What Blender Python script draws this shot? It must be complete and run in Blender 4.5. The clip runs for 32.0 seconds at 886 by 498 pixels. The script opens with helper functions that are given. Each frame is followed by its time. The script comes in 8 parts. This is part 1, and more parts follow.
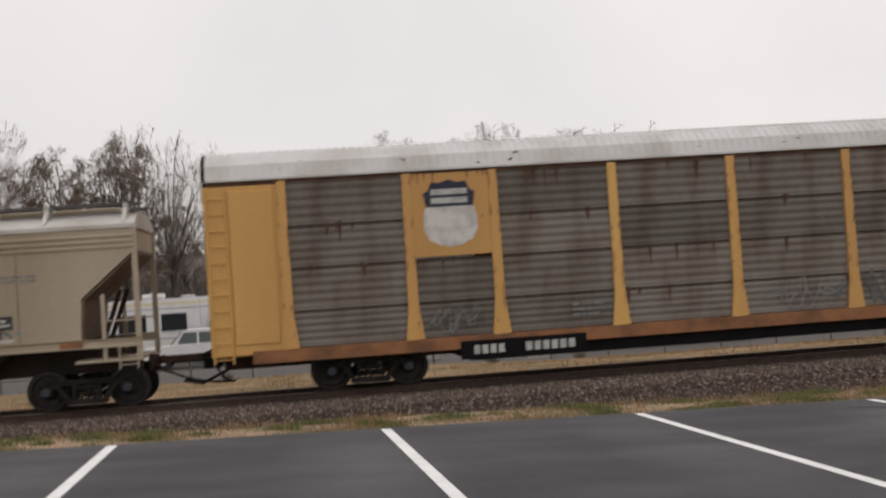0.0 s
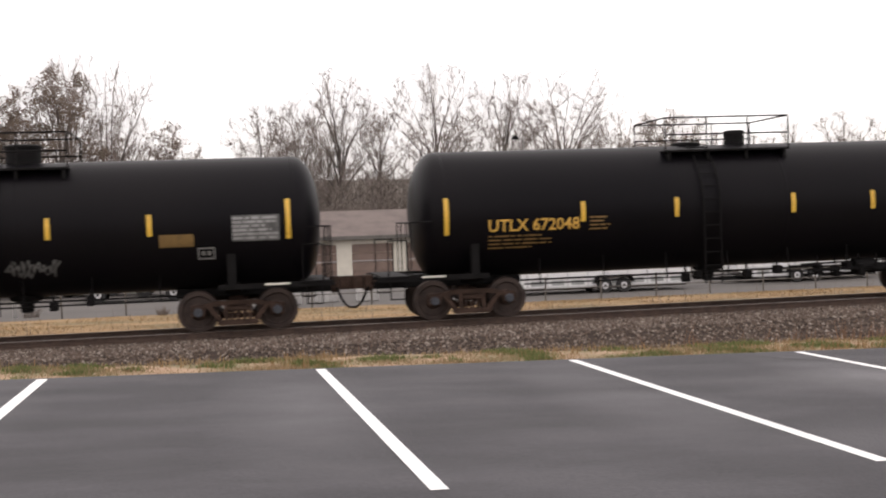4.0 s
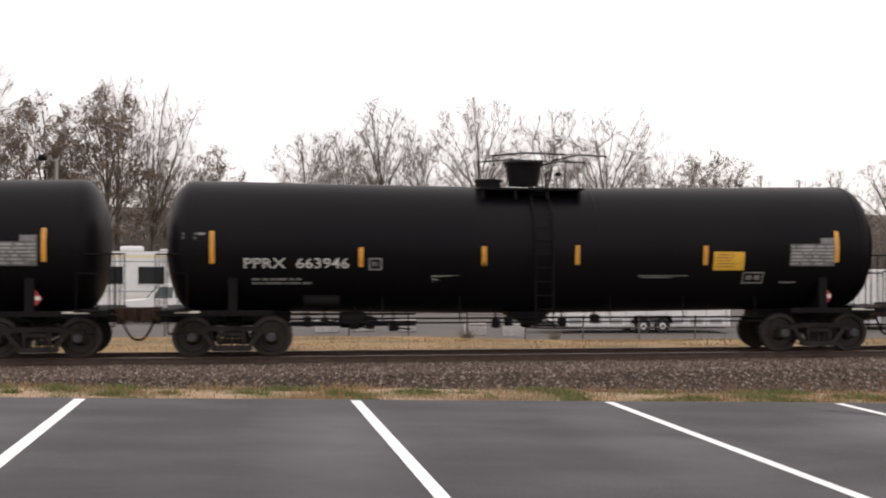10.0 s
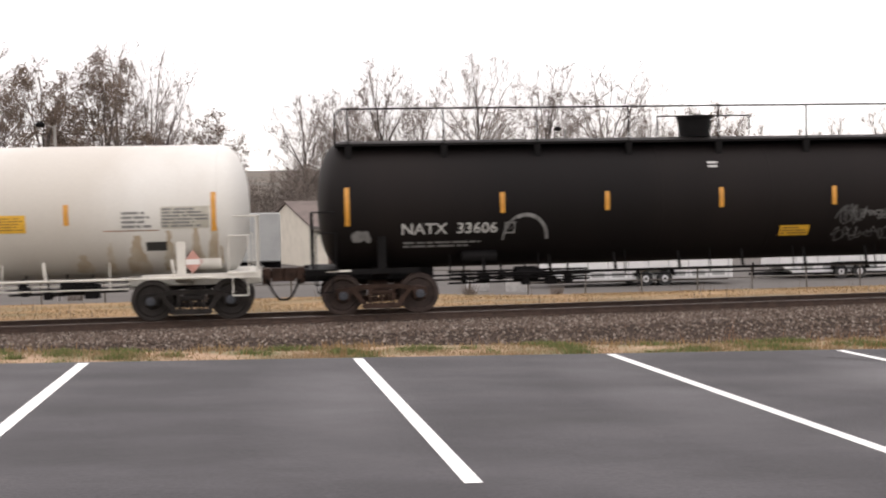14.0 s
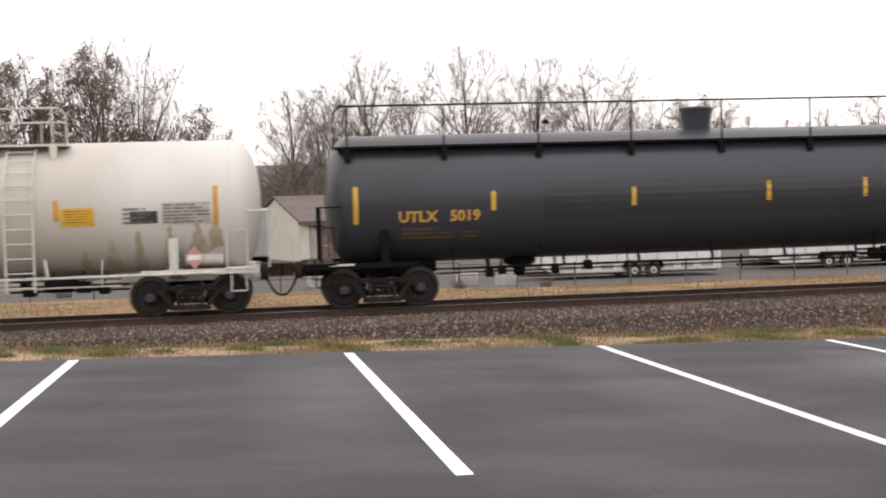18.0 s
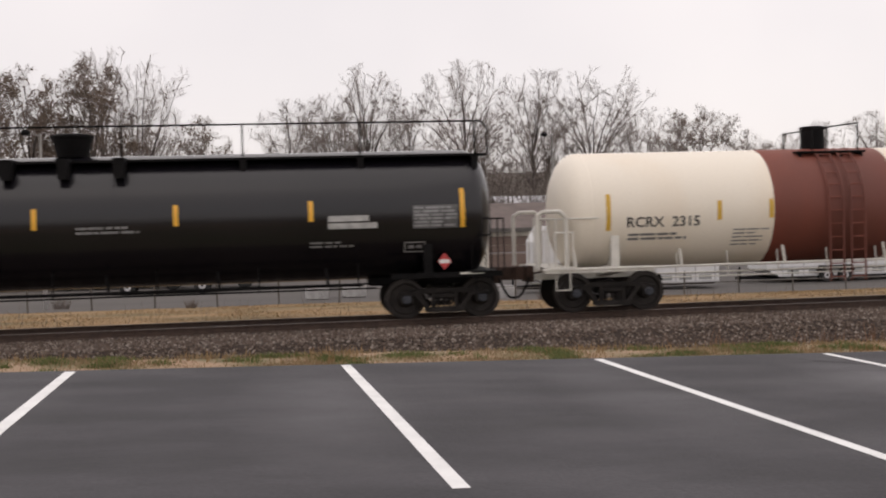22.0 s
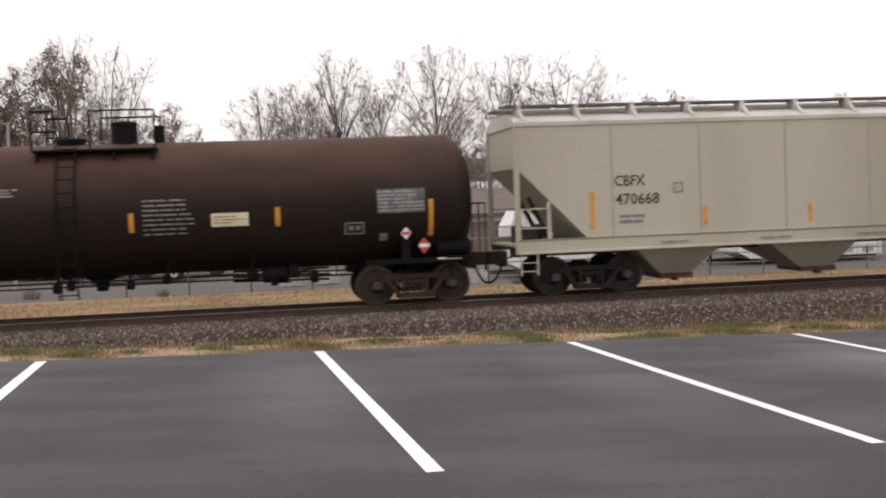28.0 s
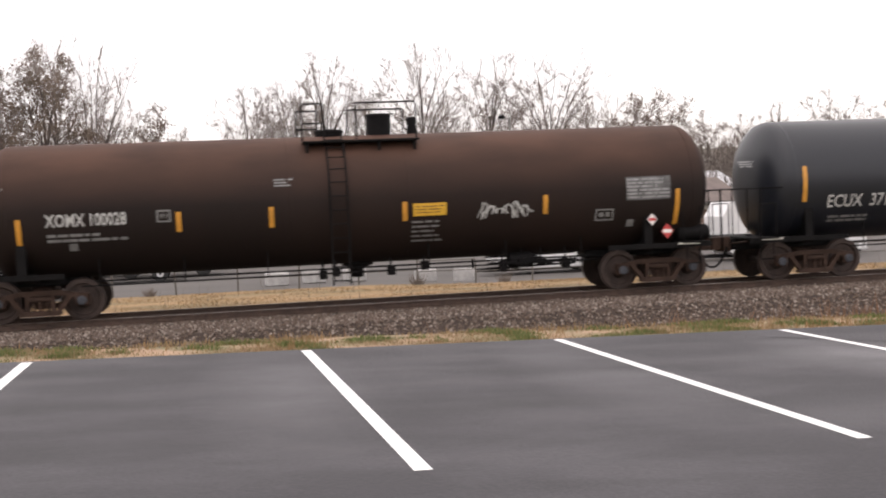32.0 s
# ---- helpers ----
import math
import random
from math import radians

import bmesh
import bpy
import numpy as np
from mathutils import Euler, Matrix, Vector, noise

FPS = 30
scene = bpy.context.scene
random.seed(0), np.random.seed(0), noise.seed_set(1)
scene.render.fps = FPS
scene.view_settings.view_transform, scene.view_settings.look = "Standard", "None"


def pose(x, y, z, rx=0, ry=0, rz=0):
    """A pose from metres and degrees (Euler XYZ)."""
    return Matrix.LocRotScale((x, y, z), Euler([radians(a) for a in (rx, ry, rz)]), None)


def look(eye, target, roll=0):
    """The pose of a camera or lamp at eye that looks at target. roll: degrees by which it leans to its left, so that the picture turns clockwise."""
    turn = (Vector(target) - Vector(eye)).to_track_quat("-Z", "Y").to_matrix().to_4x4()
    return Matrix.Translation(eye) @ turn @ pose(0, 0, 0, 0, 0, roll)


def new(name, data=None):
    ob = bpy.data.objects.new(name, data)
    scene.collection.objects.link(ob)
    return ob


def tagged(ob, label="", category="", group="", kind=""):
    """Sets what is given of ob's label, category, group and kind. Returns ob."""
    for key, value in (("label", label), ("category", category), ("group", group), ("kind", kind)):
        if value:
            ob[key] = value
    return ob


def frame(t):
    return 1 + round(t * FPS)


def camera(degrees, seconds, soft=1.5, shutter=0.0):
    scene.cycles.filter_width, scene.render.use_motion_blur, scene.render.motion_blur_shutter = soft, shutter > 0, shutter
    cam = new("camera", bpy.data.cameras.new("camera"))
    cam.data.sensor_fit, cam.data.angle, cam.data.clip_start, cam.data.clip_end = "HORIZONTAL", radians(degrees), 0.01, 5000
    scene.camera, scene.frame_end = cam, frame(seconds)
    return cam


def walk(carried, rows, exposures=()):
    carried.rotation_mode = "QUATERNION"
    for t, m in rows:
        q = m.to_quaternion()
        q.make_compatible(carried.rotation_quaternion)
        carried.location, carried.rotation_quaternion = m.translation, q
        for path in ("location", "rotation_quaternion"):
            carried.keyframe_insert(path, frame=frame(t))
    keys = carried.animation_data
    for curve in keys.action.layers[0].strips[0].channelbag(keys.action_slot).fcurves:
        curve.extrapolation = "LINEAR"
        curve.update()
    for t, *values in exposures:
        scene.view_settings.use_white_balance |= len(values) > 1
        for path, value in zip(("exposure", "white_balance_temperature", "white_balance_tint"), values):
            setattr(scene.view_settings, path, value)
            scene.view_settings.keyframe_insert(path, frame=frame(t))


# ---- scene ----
# The camera stands in a car park and is held by hand: it turns a little and sways by a few centimetres.
EYE = (0.0, 0.0, 2.30)      # z = 0 is just over the rails
cam = camera(42.0, 32.0, soft=2.0, shutter=0.2)
# seconds, pitch, roll, yaw in degrees, and the sway of the hand in metres
PATH = [
    (0.0, 1.61, 3.69, -6.77, -0.034, -0.026, -0.029),
    (0.5, -2.46, -0.89, -7.48, -0.019, 0.012, -0.010),
    (1.0, -2.19, 0.89, -6.86, -0.036, 0.017, -0.001),
    (1.5, -1.61, 1.76, -6.92, -0.029, 0.004, -0.009),
    (2.0, -1.72, 0.91, -7.60, -0.024, -0.001, -0.007),
    (2.5, -1.68, 0.92, -8.31, -0.026, -0.012, -0.007),
    (3.0, -1.56, 1.09, -8.50, -0.027, 0.010, -0.009),
    (3.5, -1.38, 1.60, -9.02, -0.015, 0.009, -0.012),
    (5.5, -1.68, 1.90, -10.54, -0.011, -0.002, -0.020),
    (6.0, -1.80, 1.95, -10.64, -0.014, 0.005, -0.017),
    (6.5, -1.75, 0.49, -9.81, -0.026, -0.026, -0.006),
    (7.0, -1.97, 0.38, -9.51, -0.021, -0.008, -0.010),
    (7.5, -1.94, -0.51, -9.44, -0.026, -0.020, 0.000),
    (8.0, -1.01, -0.97, -9.53, -0.025, -0.027, -0.002),
    (8.5, -0.84, -1.38, -9.56, -0.027, -0.027, -0.000),
    (9.0, -0.59, -1.11, -9.43, -0.020, 0.005, 0.003),
    (9.5, -0.40, 0.04, -8.13, -0.002, 0.021, 0.005),
    (10.0, 0.20, -0.32, -7.65, -0.029, 0.016, 0.016),
    (10.5, 0.30, 0.54, -7.26, -0.000, -0.031, 0.016),
    (11.0, -0.41, -0.09, -7.05, -0.020, -0.003, 0.011),
    (11.5, -0.88, 0.25, -6.92, -0.001, -0.019, 0.008),
    (12.0, -1.32, 1.11, -7.00, 0.003, 0.001, 0.003),
    (12.5, -1.75, 0.86, -7.12, -0.004, 0.013, 0.002),
    (13.0, -1.79, 0.99, -7.32, -0.008, -0.005, 0.005),
    (13.5, -1.90, 0.93, -7.49, -0.008, 0.002, 0.004),
    (14.0, -1.89, 1.04, -7.53, 0.004, 0.021, 0.001),
    (14.5, -1.88, 1.02, -7.61, -0.003, 0.004, 0.008),
    (16.5, -2.19, 1.32, -7.93, 0.003, 0.007, 0.001),
    (17.0, -2.10, 1.43, -8.08, -0.001, 0.016, -0.001),
    (17.5, -2.12, 1.52, -8.10, 0.001, 0.018, -0.004),
    (18.0, -2.22, 1.56, -8.07, -0.002, -0.012, 0.004),
    (18.5, -2.28, 1.51, -8.08, 0.004, 0.006, 0.001),
    (19.0, -2.14, 1.49, -8.15, 0.006, 0.022, -0.000),
    (19.5, -2.12, 1.53, -8.27, 0.004, 0.016, -0.003),
    (20.0, -2.26, 1.65, -8.21, 0.004, 0.011, -0.002),
    (20.5, -2.18, 1.19, -7.91, 0.000, 0.008, 0.002),
    (21.0, -1.77, 1.35, -7.65, 0.003, 0.013, 0.003),
    (21.5, -1.52, 1.25, -7.88, 0.005, 0.009, 0.002),
    (22.0, -1.60, 1.37, -8.16, 0.006, -0.000, 0.001),
    (22.5, -1.77, 1.27, -8.33, -0.000, -0.010, 0.003),
    (23.0, -1.89, 1.27, -8.36, 0.003, 0.006, -0.001),
    (23.5, -2.02, 1.37, -8.42, 0.003, 0.003, -0.003),
    (24.0, -2.18, 1.51, -8.45, 0.007, 0.014, -0.005),
    (24.5, -2.23, 1.76, -8.73, 0.009, 0.012, 0.000),
    (26.5, -2.53, 1.91, -9.19, 0.012, 0.006, -0.004),
    (27.0, -2.38, 1.82, -9.26, 0.007, -0.016, 0.004),
    (27.5, -2.26, 1.89, -9.41, 0.012, -0.007, -0.002),
    (28.0, -2.34, 1.94, -9.48, 0.015, -0.004, -0.008),
    (28.5, -2.47, 1.96, -9.49, 0.015, -0.007, -0.005),
    (29.0, -2.42, 1.87, -9.54, 0.013, 0.003, -0.003),
    (29.5, -2.32, 2.02, -9.63, 0.016, -0.006, -0.001),
    (30.0, -2.37, 2.05, -9.69, 0.018, 0.012, -0.006),
    (30.5, -2.50, 2.08, -9.81, 0.010, -0.019, -0.002),
    (31.0, -2.49, 2.15, -9.94, 0.014, -0.028, 0.002),
    (31.5, -2.41, 2.13, -10.07, 0.016, -0.015, -0.002),
    (32.0, -2.46, 2.25, -10.13, 0.015, 0.000, -0.007),
]
walk(cam, [(t, pose(EYE[0] + dx, EYE[1] + dy, EYE[2] + dz, 90 + p, 0, y) @ pose(0, 0, 0, 0, 0, -r)) for t, p, r, y, dx, dy, dz in PATH],
     [(0, -1.14, 6900, 12.5), (0.6, -0.60, 6900, 15.5), (1, -0.50, 6900, 15.5), (2, -0.55, 6900, 15.5), (3.5, -0.45, 6900, 14.5), (6, -0.35, 6900, 14.5), (10, -0.57, 6900, 14.5), (11, -0.65, 6900, 14.5), (12, -0.43, 6900, 14.5), (13, -0.27, 6900, 14.5), (15, -0.30, 6900, 14.5), (17, -0.37, 6900, 14.5), (18, -0.40, 6900, 14.5), (19, -0.83, 6900, 15.5), (20, -1.03, 6900, 15.5), (22, -1.00, 6900, 15.5), (23.0, -0.37, 6900, 14.5), (24, -0.25, 6900, 14.5), (28, -0.63, 6900, 15), (29, -0.35, 6900, 15.5), (30, -0.33, 6900, 15), (32, -0.23, 6900, 15.5)])

# ---- world and light: a bright overcast day ----
world = bpy.data.worlds.new("overcast_sky")
scene.world = world
world.use_nodes = True
wn, wl = world.node_tree.nodes, world.node_tree.links
wn.clear()
w_out, w_bg = wn.new("ShaderNodeOutputWorld"), wn.new("ShaderNodeBackground")
w_sky = wn.new("ShaderNodeTexSky")
w_sky.sky_type, w_sky.sun_disc = "NISHITA", False
w_sky.sun_elevation, w_sky.sun_rotation = radians(50), radians(200)
w_tc, w_noise, w_ramp, w_mix = (wn.new(n) for n in ("ShaderNodeTexCoord", "ShaderNodeTexNoise", "ShaderNodeValToRGB", "ShaderNodeMixRGB"))
w_noise.inputs["Scale"].default_value, w_noise.inputs["Detail"].default_value = 2.2, 4
w_ramp.color_ramp.elements[0].position, w_ramp.color_ramp.elements[0].color = 0.3, (0.86, 0.85, 0.87, 1)
w_ramp.color_ramp.elements[1].position, w_ramp.color_ramp.elements[1].color = 0.68, (1.02, 1.0, 1.0, 1)
w_mix.inputs[0].default_value = 0.985       # the cloud layer hides nearly all of the blue
wl.new(w_tc.outputs["Generated"], w_noise.inputs["Vector"])
wl.new(w_noise.outputs["Fac"], w_ramp.inputs["Fac"])
wl.new(w_sky.outputs["Color"], w_mix.inputs[1])
wl.new(w_ramp.outputs["Color"], w_mix.inputs[2])
# an overcast sky is about twice as bright overhead as at the horizon
w_sep, w_up, w_mul = wn.new("ShaderNodeSeparateXYZ"), wn.new("ShaderNodeMapRange"), wn.new("ShaderNodeMixRGB")
w_up.inputs["From Min"].default_value, w_up.inputs["From Max"].default_value = 0.15, 1.0
w_up.inputs["To Min"].default_value, w_up.inputs["To Max"].default_value = 1.8, 2.3
w_mul.blend_type, w_mul.inputs[0].default_value = "MULTIPLY", 1.0
wl.new(w_tc.outputs["Generated"], w_sep.inputs[0])
wl.new(w_sep.outputs["Z"], w_up.inputs["Value"])
wl.new(w_mix.outputs["Color"], w_mul.inputs[1])
wl.new(w_up.outputs[0], w_mul.inputs[2])
wl.new(w_mul.outputs["Color"], w_bg.inputs["Color"])
w_bg.inputs["Strength"].default_value = 1.0
wl.new(w_bg.outputs["Background"], w_out.inputs["Surface"])
sun = new("sun", bpy.data.lights.new("sun", "SUN"))
sun.data.energy, sun.data.angle, sun.data.color = 0.5, radians(60), (1.0, 0.98, 0.95)
sun.matrix_world = look((-6, -4, 40), (0, 6, 0))


# ---- materials ----
def mat(name, col, rough=0.7, metal=0.0, var=0.25, scale=3.0, grain=40.0, bump=0.15, second=None, mix=0.5, streak=None, per=0.0, spec=0.5):
    """A weathered surface: grain and blotches round one colour, at two scales; second: a colour of dirt or wear; streak: stretch of the blotches."""
    m = bpy.data.materials.new(name)
    m.use_nodes = True
    n, l = m.node_tree.nodes, m.node_tree.links
    b = n["Principled BSDF"]
    b.inputs["Roughness"].default_value, b.inputs["Metallic"].default_value, b.inputs["Specular IOR Level"].default_value = rough, metal, spec
    tc, mp = n.new("ShaderNodeTexCoord"), n.new("ShaderNodeMapping")
    l.new(tc.outputs["Object"], mp.inputs["Vector"])
    if streak:
        mp.inputs["Scale"].default_value = streak
    big, small = n.new("ShaderNodeTexNoise"), n.new("ShaderNodeTexNoise")
    big.inputs["Scale"].default_value, big.inputs["Detail"].default_value = scale, 6
    small.inputs["Scale"].default_value, small.inputs["Detail"].default_value = grain, 3
    l.new(mp.outputs[0], big.inputs["Vector"])
    l.new(tc.outputs["Object"], small.inputs["Vector"])
    ramp = n.new("ShaderNodeValToRGB")
    ramp.color_ramp.elements[0].position, ramp.color_ramp.elements[1].position = 0.42, 0.66
    dirt = second or tuple(c * (1 - var * 1.6) for c in col)
    ramp.color_ramp.elements[0].color, ramp.color_ramp.elements[1].color = (*col, 1), (*[c + (d - c) * mix * 2 if second else d for c, d in zip(col, dirt)], 1)
    if second:
        ramp.color_ramp.elements[1].color = (*[c + (d - c) * mix for c, d in zip(col, second)], 1)
    l.new(big.outputs["Fac"], ramp.inputs["Fac"])
    hsv = n.new("ShaderNodeHueSaturation")
    l.new(ramp.outputs["Color"], hsv.inputs["Color"])
    rng = n.new("ShaderNodeMapRange")
    rng.inputs["To Min"].default_value, rng.inputs["To Max"].default_value = 1 - var, 1 + var
    l.new(small.outputs["Fac"], rng.inputs["Value"])
    if per:
        oi, pr, mu = n.new("ShaderNodeObjectInfo"), n.new("ShaderNodeMapRange"), n.new("ShaderNodeMath")
        pr.inputs["To Min"].default_value, pr.inputs["To Max"].default_value, mu.operation = 1 - per, 1 + per, "MULTIPLY"
        l.new(oi.outputs["Random"], pr.inputs["Value"])
        l.new(pr.outputs[0], mu.inputs[0])
        l.new(rng.outputs[0], mu.inputs[1])
        l.new(mu.outputs[0], hsv.inputs["Value"])
    else:
        l.new(rng.outputs[0], hsv.inputs["Value"])
    l.new(hsv.outputs["Color"], b.inputs["Base Color"])
    if bump:
        bp = n.new("ShaderNodeBump")
        bp.inputs["Strength"].default_value, bp.inputs["Distance"].default_value = bump, 0.02
        l.new(small.outputs["Fac"], bp.inputs["Height"])
        l.new(bp.outputs["Normal"], b.inputs["Normal"])
    return m


def island(name, cols, rough=0.9):
    """For heaps of small pieces: each island takes its own colour."""
    m = bpy.data.materials.new(name)
    m.use_nodes = True
    n, l = m.node_tree.nodes, m.node_tree.links
    g, r = n.new("ShaderNodeNewGeometry"), n.new("ShaderNodeValToRGB")
    l.new(g.outputs["Random Per Island"], r.inputs["Fac"])
    while len(r.color_ramp.elements) < len(cols):
        r.color_ramp.elements.new(0.5)
    for k, c in enumerate(cols):
        r.color_ramp.elements[k].position, r.color_ramp.elements[k].color = k / (len(cols) - 1), (*c, 1)
    l.new(r.outputs["Color"], n["Principled BSDF"].inputs["Base Color"])
    n["Principled BSDF"].inputs["Roughness"].default_value = rough
    return m


def glass(name, col=(0.02, 0.025, 0.03)):
    m = bpy.data.materials.new(name)
    m.use_nodes = True
    b = m.node_tree.nodes["Principled BSDF"]
    b.inputs["Base Color"].default_value = (*col, 1)
    b.inputs["Roughness"].default_value = 0.06
    return m


SIDE = (0.35, 0.35, 0.06)     # blotches that run down a car's side
M_ASPHALT = mat("asphalt", (0.0325, 0.0305, 0.0345), 0.85, var=0.4, scale=1.5, grain=38, bump=0.35, second=(0.055, 0.052, 0.0575), mix=1.0, streak=(0.5, 0.9, 1.0))
M_LINE = mat("road_paint", (0.8, 0.8, 0.79), 0.7, var=0.08, scale=3, grain=30)
M_SOIL = mat("dry_ground", (0.265, 0.165, 0.075), 0.95, var=0.25, scale=0.55, grain=5, second=(0.13, 0.1, 0.045), mix=1.0, streak=(0.5, 1.6, 1.0))
M_DITCH = mat("bank_soil", (0.16, 0.13, 0.08), 0.95, var=0.3, scale=0.6, grain=8, second=(0.12, 0.13, 0.06), mix=0.8)
M_YARD = mat("yard_gravel", (0.09, 0.081, 0.075), 0.95, var=0.2, scale=0.25, grain=6, second=(0.072, 0.066, 0.062), mix=0.9, streak=(0.4, 1.5, 1.0))
M_LITTER = mat("leaf_litter", (0.12, 0.1, 0.08), 0.95, var=0.3, scale=0.2, grain=3, second=(0.08, 0.075, 0.065), mix=0.8)
M_BALLAST = mat("ballast_bed", (0.05, 0.034, 0.026), 0.95, var=0.5, scale=2, grain=16, bump=0.9, second=(0.03, 0.02, 0.015), mix=0.8)
M_STONE = island("ballast_stone", [(0.04, 0.026, 0.019), (0.09, 0.064, 0.05), (0.15, 0.115, 0.092), (0.055, 0.036, 0.026), (0.26, 0.22, 0.19), (0.085, 0.055, 0.041), (0.115, 0.084, 0.066)])
M_BLADE = island("straw_blade", [(0.26, 0.18, 0.1), (0.32, 0.23, 0.135), (0.2, 0.16, 0.08), (0.29, 0.19, 0.12), (0.17, 0.15, 0.065)])
M_GREEN = island("green_blade", [(0.09, 0.12, 0.03), (0.14, 0.16, 0.05), (0.06, 0.09, 0.025), (0.2, 0.19, 0.07)])
M_VERGE = mat("verge_soil", (0.33, 0.22, 0.14), 0.95, var=0.3, scale=1.6, grain=12, second=(0.15, 0.13, 0.06), mix=1.0)
M_REDWEED = island("red_brown_weed", [(0.16, 0.08, 0.04), (0.22, 0.12, 0.07), (0.12, 0.07, 0.04)])
M_STRAW = island("dry_grass", [(0.26, 0.165, 0.075), (0.31, 0.2, 0.095), (0.19, 0.125, 0.055), (0.27, 0.16, 0.08), (0.14, 0.115, 0.045)])
M_RAIL = mat("rail_steel", (0.07, 0.043, 0.032), 0.7, 0.2, var=0.2, scale=5)
M_RAILTOP = mat("rail_head", (0.2, 0.17, 0.15), 0.45, 0.6, var=0.1, scale=5, bump=0.02)
M_TIE = mat("timber_sleeper", (0.07, 0.055, 0.045), 0.9, var=0.3, scale=4)
M_BLACK = mat("black_tank_paint", (0.0036, 0.0031, 0.0044), 0.42, var=0.15, scale=0.9, grain=25, bump=0.03, second=(0.006, 0.0051, 0.0062), mix=0.7, streak=SIDE, spec=0.085)
M_BLACK2 = mat("worn_black_tank_paint", (0.0068, 0.0056, 0.0058), 0.6, var=0.15, scale=0.9, grain=25, bump=0.03, second=(0.012, 0.0092, 0.0088), mix=0.8, streak=SIDE, spec=0.12)
M_BROWN = mat("rust_dusted_black_paint", (0.0125, 0.0078, 0.0068), 0.7, var=0.16, scale=0.8, grain=25, bump=0.03, second=(0.019, 0.0108, 0.0086), mix=0.9, streak=SIDE, spec=0.2)
M_SLATE = mat("dark_grey_tank_paint", (0.0105, 0.0122, 0.0175), 0.38, var=0.12, scale=0.8, grain=25, bump=0.03, second=(0.015, 0.0165, 0.021), mix=0.6, streak=SIDE, spec=0.42)
M_SLATEB = mat("blue_slate_tank_paint", (0.038, 0.0415, 0.053), 0.36, var=0.12, scale=0.8, grain=25, bump=0.03, second=(0.024, 0.0245, 0.028), mix=0.8, streak=(0.12, 0.35, 0.5), spec=0.45)
M_WHITE = mat("white_tank_paint", (0.62, 0.615, 0.59), 0.55, var=0.06, scale=0.7, grain=20, bump=0.03, second=(0.47, 0.44, 0.395), mix=0.8, streak=SIDE, spec=0.3)
M_STAIN = mat("brown_runoff", (0.4, 0.33, 0.245), 0.7, var=0.12, scale=2.5, grain=20, bump=0.02, second=(0.5, 0.46, 0.39), mix=1.0, streak=(1.0, 1.0, 0.3))
M_CREAM = mat("cream_tank_paint", (0.8, 0.735, 0.63), 0.45, var=0.05, scale=0.7, grain=20, bump=0.03, second=(0.7, 0.5, 0.3), mix=0.45, streak=SIDE)
M_OXIDE = mat("red_oxide_paint", (0.19, 0.045, 0.026), 0.6, var=0.12, scale=0.8, grain=20, bump=0.03, second=(0.11, 0.035, 0.025), mix=0.8, streak=SIDE)
M_BEIGE = mat("dirty_beige_paint", (0.4, 0.34, 0.262), 0.7, var=0.14, scale=0.7, grain=20, bump=0.03, second=(0.3, 0.24, 0.172), mix=0.9, streak=SIDE)
M_PUTTY = mat("putty_grey_paint", (0.42, 0.395, 0.325), 0.65, var=0.15, scale=0.6, grain=20, bump=0.03, second=(0.29, 0.262, 0.205), mix=0.9, streak=SIDE)
# near-black brown that carries the shade below the hopper bodies
M_HOPDARK = mat("hopper_underside_shade", (0.035, 0.022, 0.015), 0.8, var=0.25, scale=1.2, grain=20)
M_YELLOW = mat("faded_armour_yellow", (0.62, 0.36, 0.11), 0.6, var=0.14, scale=0.8, grain=20, bump=0.03, second=(0.46, 0.245, 0.08), mix=0.9, streak=SIDE)
M_GALV = mat("grimy_galvanised_panel", (0.152, 0.134, 0.119), 0.7, 0.1, var=0.25, scale=1.3, grain=20, bump=0.05, second=(0.075, 0.05, 0.036), mix=0.85, streak=(0.9, 0.9, 0.35), per=0.3)
M_ROOF = mat("dirty_white_roof", (0.6, 0.6, 0.6), 0.6, var=0.1, scale=0.9, grain=20, second=(0.45, 0.43, 0.41), mix=0.8)
M_HOPROOF = mat("pale_chalky_roof", (0.5, 0.485, 0.46), 0.65, var=0.1, scale=0.9, grain=20, second=(0.38, 0.35, 0.31), mix=0.8)
# rust; on the autorack's top rail this dark tone also stands for eave shade
M_RUSTSHADE = mat("rusty_steel_eave_shade", (0.1, 0.05, 0.03), 0.8, 0.1, var=0.3, scale=3, grain=30)
M_SILLRUST = mat("rust_worn_yellow", (0.28, 0.12, 0.05), 0.75, 0.0, var=0.25, scale=1.5, grain=20, second=(0.13, 0.06, 0.03), mix=0.9)
M_FRAME = mat("black_running_gear", (0.0058, 0.0052, 0.0056), 0.7, 0.1, var=0.3, scale=4, grain=30, spec=0.15)
M_FRAMERUST = mat("brown_running_gear", (0.055, 0.033, 0.025), 0.8, 0.1, var=0.3, scale=4, grain=30, spec=0.2)
M_BOGIE = mat("grimy_bogie_casting", (0.026, 0.0225, 0.021), 0.75, 0.1, var=0.35, scale=4, grain=25, spec=0.2)
M_WHEEL = mat("wheel_steel", (0.026, 0.021, 0.019), 0.6, 0.4, var=0.25, scale=4, grain=30)
M_CAP = mat("bearing_cap", (0.06, 0.065, 0.08), 0.5, 0.4, var=0.2, scale=6)
M_SAFETY = mat("white_safety_paint", (0.62, 0.6, 0.55), 0.6, var=0.1, scale=3)
M_REFL = mat("yellow_reflector", (0.6, 0.28, 0.04), 0.35, var=0.12, scale=6)
M_REFL2 = mat("lemon_reflector", (0.66, 0.4, 0.05), 0.35, var=0.12, scale=6)
